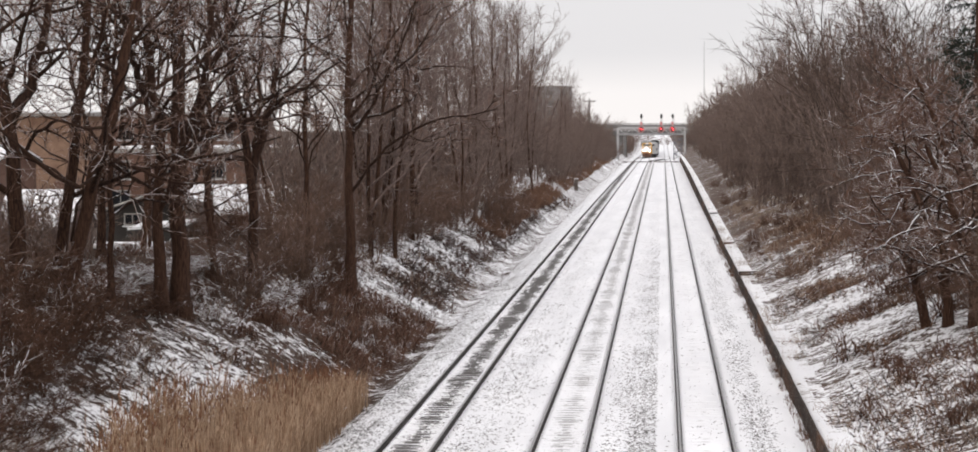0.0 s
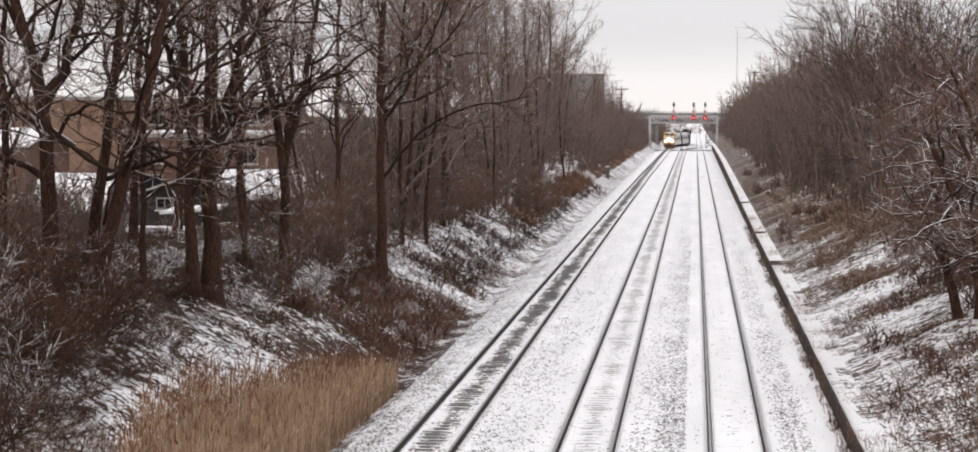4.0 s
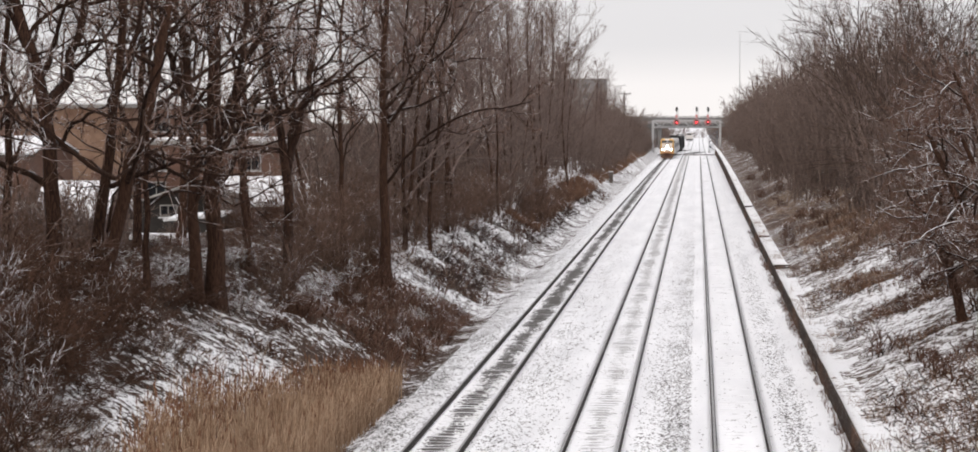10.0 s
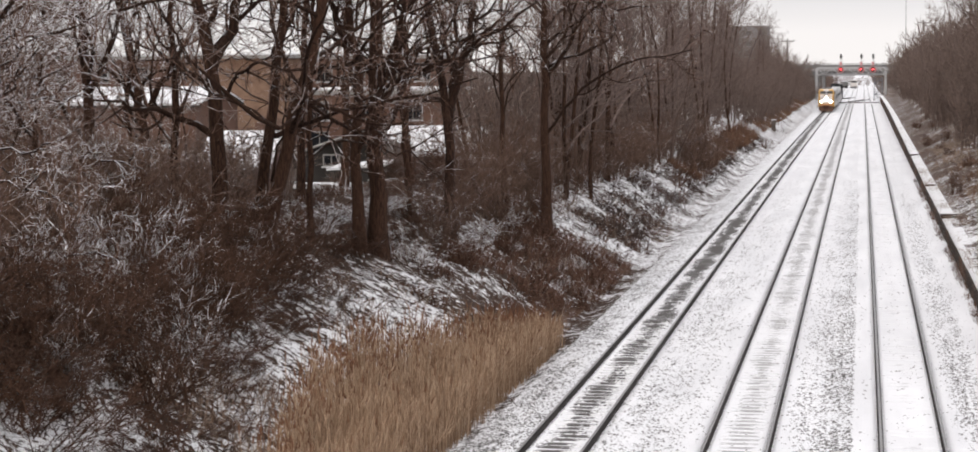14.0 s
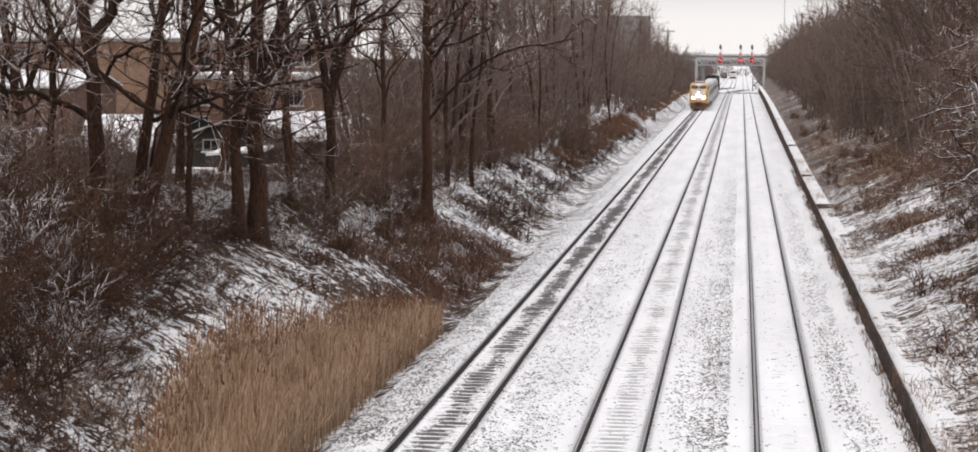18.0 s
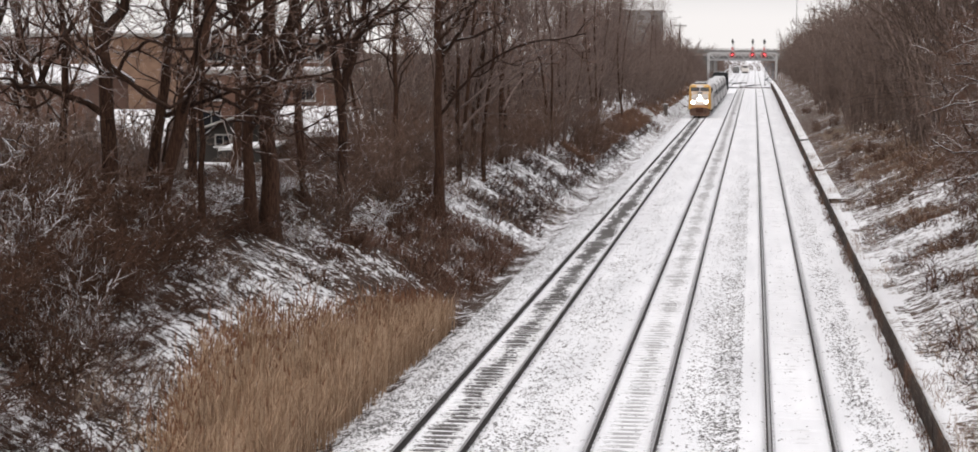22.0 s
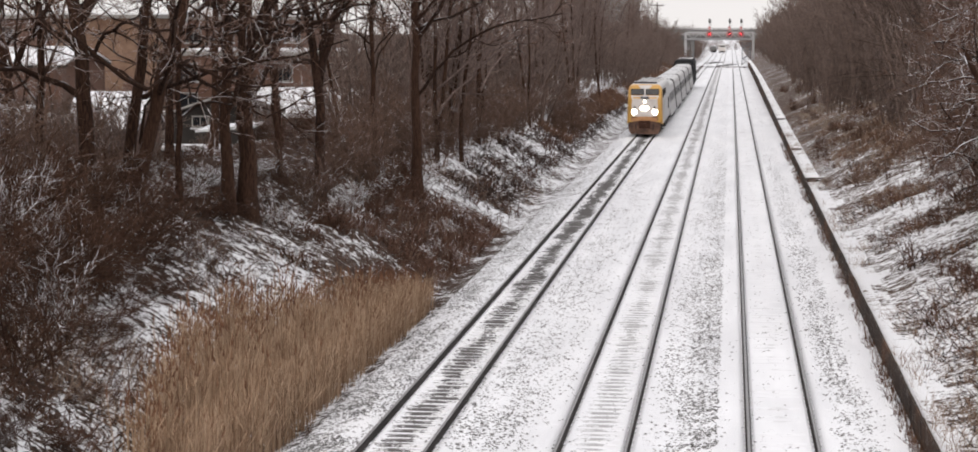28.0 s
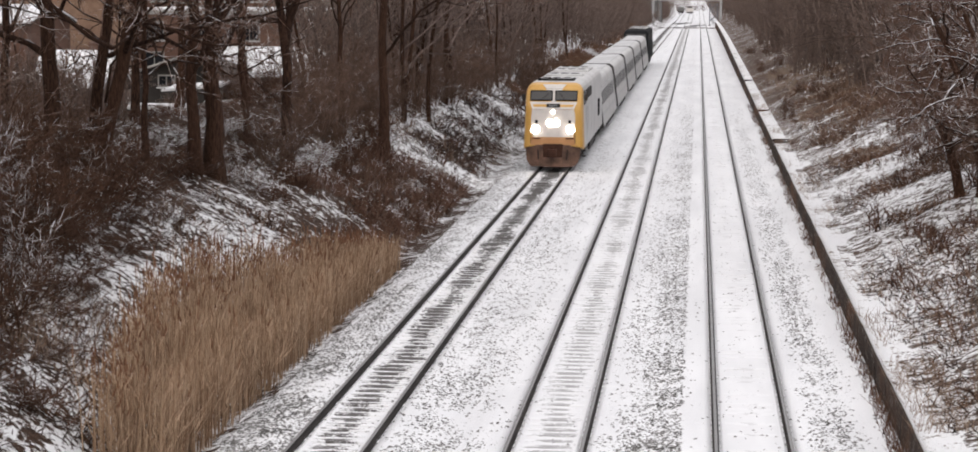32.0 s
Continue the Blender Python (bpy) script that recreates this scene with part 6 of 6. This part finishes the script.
sprigs("fallen_stems", "mat of dark bramble stems lying over snow", "brushwood", 10000, (-18.5, -10.9), (35, 125), (0.14, 0.42), 0.019, M_STEM_DARK, 74, 3.0, -0.1, piece=2, power=1.2, wander=0.55)


sprigs("dead_grass", "dark dead stems standing in the snow of the slope", "grass", 2400, (-13.8, -11.2), (95, 215), (0.2, 0.5), 0.02, M_STEM_DARK, 75, 0.9, -0.6, power=1.1)
sprigs("fallen_stems", "mat of dark bramble stems lying over snow", "brushwood", 6000, (-14.6, -11.5), (100, 240), (0.3, 0.7), 0.032, M_STEM_DARK, 78, 3.0, -0.5, piece=2, power=1.3, wander=0.55)
sprigs("dead_grass", "thick tan and brown dead grass on the slope", "grass", 3500, (6.2, 12.0), (88, 185), (0.25, 0.7), 0.019, M_STALK, 76, 0.9, -0.1, power=1.0)
sprigs("dead_grass", "thick rusty dead weeds on the slope", "grass", 6000, (6.6, 11.5), (66, 150), (0.2, 0.6), 0.018, M_WEED, 77, 0.9, 0.0, power=1.0)


def build_reeds():
    rs = np.random.RandomState(71)
    n = 5600
    y = 37 + 29.5 * rs.uniform(0, 1, n)
    back = np.interp(y, [36, 45, 50, 56, 66.5], [-11.5, -12.6, -12.6, -11.9, -10.9])
    x = -10.0 - rs.uniform(0, 1, n) ** 1.15 * (-10.0 - back) + rs.normal(0, 0.08, n)
    tall = np.interp(y, [36, 50, 60, 66.5], [2.2, 2.0, 1.6, 1.25]) * rs.uniform(0.6, 1.08, n) * (1 + 0.16 * lattice(x, y, 0.8, 15))
    inner = np.clip((-10.0 - x) / (-10.0 - back), 0, 1)
    start = np.stack([x, y, height(x, y) - 0.05], 1)
    d = np.stack([rs.normal(0.02, 0.045, n), rs.normal(0, 0.045, n), np.ones(n)], 1)
    P, R = grow(rs, start, d, tall, rs.uniform(0.005, 0.014, n), 2, 0.03, 0, 0.55)
    A, B = offshoots(rs, P, R, 2, (0.25, 0.9), (12, 38), (0.2, 0.4), 1, 0.1, 0.0, 1.3, 0.2, 0.009)
    tagged(bundle("reeds", [(P, R, 3)], (A, B), M_REED), "bed of tall dry tan reeds beside the ballast", "reeds", kind="stuff")
    some = rs.uniform(0, 1, n) < 0.04 + 0.66 * np.clip((inner - 0.45) / 0.4, 0, 1)
    d2 = unit(P[some, -1] - P[some, -2] + rs.normal(0, 0.12, (int(some.sum()), 3)))
    C, D = grow(rs, P[some, -1], d2, rs.uniform(0.16, 0.3, len(d2)), rs.uniform(0.014, 0.026, len(d2)), 2, 0.15, -0.1, 0.15)
    tagged(tubes_ob("reed_plumes", [(C, D, 4)], M_PLUME), "brown feathery seed heads on dry reeds", "reeds", kind="stuff")


build_reeds()


def build_stones():
    """Crushed stones breaking the thin snow, thickest outside and between the tracks."""
    rs = np.random.RandomState(81)
    n = 420000
    x = rs.uniform(-9.7, 4.1, n)
    y = 36 + 130 * rs.uniform(0, 1, n) ** 1.5
    share = np.interp(x, [-9.7, -9.2, -8.6, -8.15, -8.0, -6.5, -6.2, -5.6, -5.0, -4.3, -3.8, -2.1, -1.8, -1.2, -0.5, -0.22, -0.17, 2.3, 2.6, 3.1, 3.5, 3.72],
                      [0.5, 0.7, 0.5, 0.3, 0.05, 0.05, 0.2, 0.36, 0.22, 0.08, 0.02, 0.02, 0.10, 0.36, 0.75, 0.5, 0.02, 0.02, 0.3, 0.45, 0.18, 0.03])
    share = share * np.clip(0.72 + 0.55 * lattice(x, y * 0.2, 0.7, 41) + 0.55 * lattice(x, y * 0.8, 0.4, 42), 0, 1.5) * np.interp(y, [36, 60, 110, 165], [1.0, 0.75, 0.4, 0.0])
    keep = rs.uniform(0, 1, n) < share
    x, y = x[keep], y[keep]
    m = len(x)
    r = rs.uniform(0.014, 0.038, m)
    base = np.stack([x, y, height(x, y) + rs.uniform(-0.01, 0.012, m)], 1)
    corner = np.array([(1, 0, 0), (0.2, 1, 0), (-1, 0.3, 0), (-0.2, -1, 0), (0.1, 0.1, 0.9)])
    ang = rs.uniform(0, 2 * math.pi, m)
    shape = corner[None] * rs.uniform(0.7, 1.2, (m, 5, 1)) * r[:, None, None]
    cx = shape[..., 0] * np.cos(ang)[:, None] - shape[..., 1] * np.sin(ang)[:, None]
    cy = shape[..., 0] * np.sin(ang)[:, None] + shape[..., 1] * np.cos(ang)[:, None]
    v = np.stack([cx * 1.35, cy, shape[..., 2] * 0.8], -1) + base[:, None, :]
    tri = np.array([(0, 1, 4), (1, 2, 4), (2, 3, 4), (3, 0, 4)])
    f = (np.arange(m)[:, None, None] * 5 + tri[None]).reshape(-1, 3)
    tagged(new("ballast_stones", mesh_of("ballast_stones", v.reshape(-1, 3), [f], [M_STONE])), "grey crushed stones showing through thin snow", "ballast", kind="stuff")


build_stones()


# ---------- houses and blocks beyond the crest ----------
def pane(parent, x, y, z, w, h, glass=M_GLASS):
    win = part("window", boxes((x - w / 2 - 0.08, y - 0.05, z - 0.08, x + w / 2 + 0.08, y + 0.02, z + h + 0.08), bevel=0.01), M_TRIM, parent)
    part("pane", boxes((x - w / 2, y - 0.065, z, x - 0.03, y - 0.045, z + h)), glass, win)
    part("pane", boxes((x + 0.03, y - 0.065, z, x + w / 2, y - 0.045, z + h)), glass, win)
    part("sill", boxes((x - w / 2 - 0.14, y - 0.14, z - 0.16, x + w / 2 + 0.14, y - 0.03, z - 0.09)), M_ROOFSNOW, win)


def gable_house(name, label, x0, x1, y0, y1, z0, eave, ridge, wall_m, snow, ridge_along_x, windows=()):
    """A house with a pitched roof: its ridge along x shows a roof slope to the tracks, else a gable."""
    h = thing(name, label, "house", pose((x0 + x1) / 2, (y0 + y1) / 2, z0))
    a, b = (x1 - x0) / 2, (y1 - y0) / 2
    e, r = eave - z0, ridge - z0
    walls = boxes((-a, -b, -0.5, a, b, e))
    o = 0.35
    if ridge_along_x:
        for sx in (-1, 1):
            poly(walls, [(sx * a, -b, e), (sx * a, b, e), (sx * a, 0, r - 0.1)], 0.02)
        part("wall", walls, wall_m, h)
        for sy in (-1, 1):
            drop = (r - e) / b * o
            roof = part("roof", slab([(-a - o, sy * (b + o), e - drop), (a + o, sy * (b + o), e - drop), (a + o, 0, r), (-a - o, 0, r)], 0.15 * (1 if sy < 0 else -1)), M_SHINGLE, h)
            if snow:
                lift = 0.16
                part("roof_snow", slab([(-a - o, sy * (b + o), e - drop + lift), (a + o, sy * (b + o), e - drop + lift), (a + o, 0, r + lift), (-a - o, 0, r + lift)], 0.12 * (1 if sy < 0 else -1)), M_ROOFSNOW, roof)
    else:
        poly(walls, [(-a, -b, e), (a, -b, e), (0, -b, r - 0.1)], 0.02)
        part("wall", walls, wall_m, h)
        for sx in (-1, 1):
            drop = (r - e) / a * o
            roof = part("roof", slab([(sx * (a + o), -b - o, e - drop), (sx * (a + o), b + o, e - drop), (0, b + o, r), (0, -b - o, r)], 0.15 * (-1 if sx < 0 else 1)), M_SHINGLE, h)
            part("rake_board", rods(((sx * (a + o), -b - o - 0.03, e - drop + 0.05), (0, -b - o - 0.03, r + 0.05), 0.07), sides=6), M_TRIM, roof)
            if snow:
                lift = 0.16
                part("roof_snow", slab([(sx * (a + o), -b - o, e - drop + lift), (sx * (a + o), b + o, e - drop + lift), (0, b + o, r + lift), (0, -b - o, r + lift)], 0.10 * (-1 if sx < 0 else 1)), M_ROOFSNOW, roof)
    for wx, wz, ww, wh in windows:
        pane(h, wx, -b, wz, ww, wh)
    part("chimney", boxes((a * 0.4 - 0.3, 0.2, e, a * 0.4 + 0.3, 0.8, r + 0.7), bevel=0.02), M_BRICKRED, h)
    return h


gable_house("house", "dark-sided house with a gable end behind the trees", -29.9, -25.0, 105, 109, 2.2, 4.5, 5.3, M_SIDING, False, False, ((-0.9, 1.6, 0.8, 0.5), (0.25, 1.6, 0.8, 0.5), (1.7, 0.9, 0.8, 1.0)))
gable_house("house", "low house with a snow-covered roof behind the trees", -36.0, -32.4, 106, 111, 2.2, 3.5, 5.3, M_BRICKRED, True, True, ((0.0, 0.3, 1.0, 0.8),))
gable_house("house", "brown brick house with a snow-covered roof", -52.0, -42.9, 125, 134, 2.2, 6.6, 7.6, M_BRICKRED, True, True, ((-2.4, 1.0, 1.2, 1.2), (0.2, 1.0, 1.2, 1.2), (2.6, 1.0, 1.2, 1.2)))
gable_house("shed", "low outbuilding with a snow-covered roof", -30.2, -23.6, 124, 130, 2.2, 3.7, 5.0, M_SIDING, True, True, ((0.4, 0.4, 0.9, 0.7),))

gable_house("shed", "low outbuilding with a broad snow-covered roof behind the trees", -27.8, -21.8, 117, 123, 2.2, 3.7, 4.85, M_SIDING, True, True, ((-0.6, 0.6, 1.0, 0.8),))

shed = thing("carport", "open carport with a snow-covered sloping roof", "carport", pose(-24.9, 98, 2.2))
for px in (-1.2, 1.2):
    for py in (-1.2, 1.2):
        part("post", boxes((px - 0.06, py - 0.06, -0.3, px + 0.06, py + 0.06, 1.75)), M_WOODPOLE, shed)
roof = part("roof", slab([(-1.5, -1.3, 1.62), (1.5, -1.3, 1.86), (1.5, 1.3, 1.98), (-1.5, 1.3, 1.74)], 0.08), M_SHINGLE, shed)
part("roof_snow", slab([(-1.5, -1.3, 1.71), (1.5, -1.3, 1.95), (1.5, 1.3, 2.07), (-1.5, 1.3, 1.83)], 0.12), M_ROOFSNOW, roof)

bin_shed = thing("garden_shed", "low flat-topped shed capped with snow", "shed", pose(-25.6, 95, 2.45))
part("wall", boxes((-1.7, -0.6, -0.4, 1.7, 0.6, 0.62)), M_SIDING, bin_shed)
part("roof", boxes((-1.85, -0.75, 0.62, 1.85, 0.75, 0.70)), M_SHINGLE, bin_shed)
part("roof_snow", boxes((-1.85, -0.75, 0.705, 1.85, 0.75, 0.95), bevel=0.08), M_ROOFSNOW, bin_shed)


def block(label, x0, x1, y0, y1, z0, top, wall_m, cols, rows, w=1.3, h=1.2, sill=1.0, glass=M_GLASS):
    b = thing("apartment_building", label, "building", pose((x0 + x1) / 2, (y0 + y1) / 2, z0))
    a, c, t = (x1 - x0) / 2, (y1 - y0) / 2, top - z0
    part("wall", boxes((-a, -c, -0.5, a, c, t)), wall_m, b)
    roof = part("roof", boxes((-a - 0.2, -c - 0.2, t, a + 0.2, c + 0.2, t + 0.3), bevel=0.03), M_TRIM, b)
    part("roof_snow", boxes((-a, -c, t + 0.305, a, c, t + 0.45), bevel=0.04), M_ROOFSNOW, roof)
    for i in range(cols):
        for j in range(rows):
            pane(b, -a + 2 * a * (i + 0.5) / cols, -c, sill + (t - 0.6) * j / rows, w, h, glass)
    return b


block("long red-brown brick apartment building with a flat roof", -92, -58.5, 172, 186, 2.2, 9.9, M_BRICKRED, 9, 3)
block("tan brick end wing of an apartment building", -58.4, -49.2, 168, 186, 2.2, 9.9, M_BRICK, 0, 3, 1.2, 1.0)
block("red-brown brick apartment building with a flat roof", -49.0, -37.0, 174, 188, 2.2, 9.8, M_BRICKRED, 4, 3)
block("low red-brown brick building with a flat snowy roof", -40.4, -26.5, 140, 152, 2.2, 7.1, M_BRICKRED, 4, 2)
gable_house("shed", "low outbuilding under a snow-covered roof behind brush", -45.0, -37.6, 101, 107, 2.2, 3.1, 4.7, M_BRICKRED, True, True)
# the paler glass here puts distance haze into the window colour
block("pale grey high-rise apartment block in the distance", -60, -29.2, 625, 645, 1.0, 20.6, M_FARWALL, 8, 6, 1.6, 1.5, glass=M_COACHGLASS)


# ---------- masts, poles and trackside gear ----------
def utility_pole(x, y, top, arm, label):
    z = float(height(x, y))
    p = thing("utility_pole", label, "pole", pose(x, y, z - 0.2))
    part("shaft", rods(((0, 0, 0), (0, 0, top - z), 0.17, 0.11)), M_WOODPOLE, p)
    part("crossarm", boxes((-arm, -0.08, top - z - 0.75, arm, 0.08, top - z - 0.55)), M_WOODPOLE, p)
    for i in range(4):
        xx = -arm + 0.15 + (2 * arm - 0.3) * i / 3
        part("insulator", rods(((xx, 0, top - z - 0.55), (xx, 0, top - z - 0.28), 0.06)), M_GALV, p)
    return p


utility_pole(-16.6, 452, 15.0, 1.5, "wooden utility pole with a crossarm above the brush")
utility_pole(13.2, 455, 18.8, 1.3, "wooden utility pole with a crossarm above the brush")
lamp = thing("street_lamp", "tall grey street lamp on the road bridge", "street lamp", pose(-25.2, 612, 8.5))
part("column", rods(((0, 0, -0.7), (0, 0, 9.2), 0.12, 0.08)), M_GALV, lamp)
part("arm", rods(((0, 0, 9.2), (1.0, 0, 9.9), 0.06), ((1.0, 0, 9.9), (2.6, 0, 10.0), 0.055)), M_GALV, lamp)
part("lamp_head", boxes((2.4, -0.16, 9.9, 3.2, 0.16, 10.08), bevel=0.04), M_GALV, lamp)
mast = thing("radio_mast", "thin guyed grey radio mast on the horizon", "mast", pose(18.4, 900, float(dip(900))))
for i in range(12):
    part("section", rods(((0, 0, -1 + 4 * i), (0, 0, 3 + 4 * i), 0.24 - 0.012 * i)), M_GALV, mast)

cabinet = thing("relay_cabinet", "small brown trackside relay cabinet capped with snow", "cabinet", pose(-11.6, 268, float(height(-11.6, 268))))
part("case", boxes((-0.26, -0.25, 0.15, 0.26, 0.25, 1.65), bevel=0.03), M_WOODPOLE, cabinet)
part("roof_cap", boxes((-0.32, -0.3, 1.65, 0.32, 0.3, 1.74), bevel=0.02), M_ROOFSNOW, cabinet)
part("plinth", boxes((-0.32, -0.3, -0.3, 0.32, 0.3, 0.15), bevel=0.02), M_CONCRETE, cabinet)
door = part("door", boxes((-0.2, -0.275, 0.25, 0.2, -0.25, 1.55), bevel=0.01), M_WOODPOLE, cabinet)
part("handle", boxes((0.12, -0.31, 0.75, 0.16, -0.27, 0.95)), M_DARK, door)

# two vehicles standing on the far side of the bridge
van = thing("rail_service_vehicle", "white-roofed railway service vehicle standing beyond the bridge", "rail vehicle", pose(-3.7, 850, float(dip(850))))
part("body", loft([(0, 1.45, 1.35, 0.8, 2.5, 0.25), (0.5, 1.5, 1.38, 0.7, 3.6, 0.35), (9.0, 1.5, 1.38, 0.7, 3.7, 0.35)]), M_WHITE, van)
part("windscreen", slab([(-1.15, 0.05, 2.45), (1.15, 0.05, 2.45), (1.1, 0.36, 3.35), (-1.1, 0.36, 3.35)], 0.05), M_GLASS, van)
part("roof_snow", boxes((-1.2, 0.6, 3.66, 1.2, 8.9, 3.95), bevel=0.08), M_ROOFSNOW, van)
part("bumper", boxes((-1.4, -0.2, 0.5, 1.4, 0.05, 1.0), bevel=0.04), M_DARK, van)
bogie(van, 2.0)
bogie(van, 7.0)
wagon = thing("flat_wagon", "dark grey loaded rail wagon standing beyond the bridge", "rail wagon", pose(-7.5, 856, float(dip(856))))
part("floor", boxes((-1.4, 0, 0.95, 1.4, 12, 1.25), bevel=0.03), M_DARK, wagon)
part("load", boxes((-1.3, 0.5, 1.25, 1.3, 11.5, 3.0), bevel=0.12), M_GIRDER, wagon)
part("tarpaulin_snow", boxes((-1.2, 0.6, 3.0, 1.2, 11.4, 3.12), bevel=0.04), M_ROOFSNOW, wagon)
bogie(wagon, 2.4)
bogie(wagon, 9.6)


# ---------- the dark spruce at the edge of the other bank ----------
def spruce(x, y, h, seed):
    rs = np.random.RandomState(seed)
    z = float(height(x, y))
    tree = thing("spruce_tree", "dark green spruce with snow on its drooping boughs", "tree", pose(x, y, z - 0.1))
    P = np.array([[(0, 0, -0.3), (0, 0, h * 0.5), (0.05, 0, h)]], dtype=float)
    tubes_ob("trunk", [(P, np.array([[0.2, 0.12, 0.02]]), 8)], M_BARK, tree)
    n = 110
    s = rs.uniform(0.12, 0.99, n)
    az = rs.uniform(0, 2 * math.pi, n)
    start = np.stack([0 * s, 0 * s, s * h], 1)
    d = np.stack([np.cos(az), np.sin(az), np.full(n, 0.05)], 1)
    A, B = grow(rs, start, d, (1 - s) * h * 0.36 + 0.25, np.full(n, 0.03), 5, 0.06, -0.09, 0.3)
    C = offshoots(rs, A, B, 12, (0.1, 1.0), (35, 70), (0.12, 0.3), 1, 0.1, -0.05, 1.0, 0.5, 0.02)
    D = offshoots(rs, C[0], C[1], 6, (0.0, 1.0), (30, 70), (0.4, 0.8), 1, 0.1, -0.05, 1.0, 0.4, 0.016)
    bundle("crown", [(A, B, 4), (C[0], C[1], 3)], D, M_NEEDLE, tree)


spruce(12.9, 84, 13.5, 95)
spruce(14.6, 88, 12.5, 96)


def motions():
    ts = np.array([t for t, y in NOSE], dtype=float)
    law = np.polynomial.Polynomial.fit(ts, [y for t, y in NOSE], 6)
    for ob, back, length in train:
        rows = []
        for k in range(33):
            y0 = float(law(k)) + back
            x0, x1 = train_x(y0 + 3.5), train_x(y0 + length - 3.5)
            turn = -math.atan2(x1 - x0, length - 7.0)
            z0, z1 = float(dip(y0 + 3.5)), float(dip(y0 + length - 3.5))
            tilt = math.atan2(z1 - z0, length - 7.0)
            rows.append((float(k), pose(x0 + math.sin(turn) * 3.5, y0, z0 - math.sin(tilt) * 3.5, math.degrees(tilt), 0, math.degrees(turn))))
        walk(ob, rows)


motions()
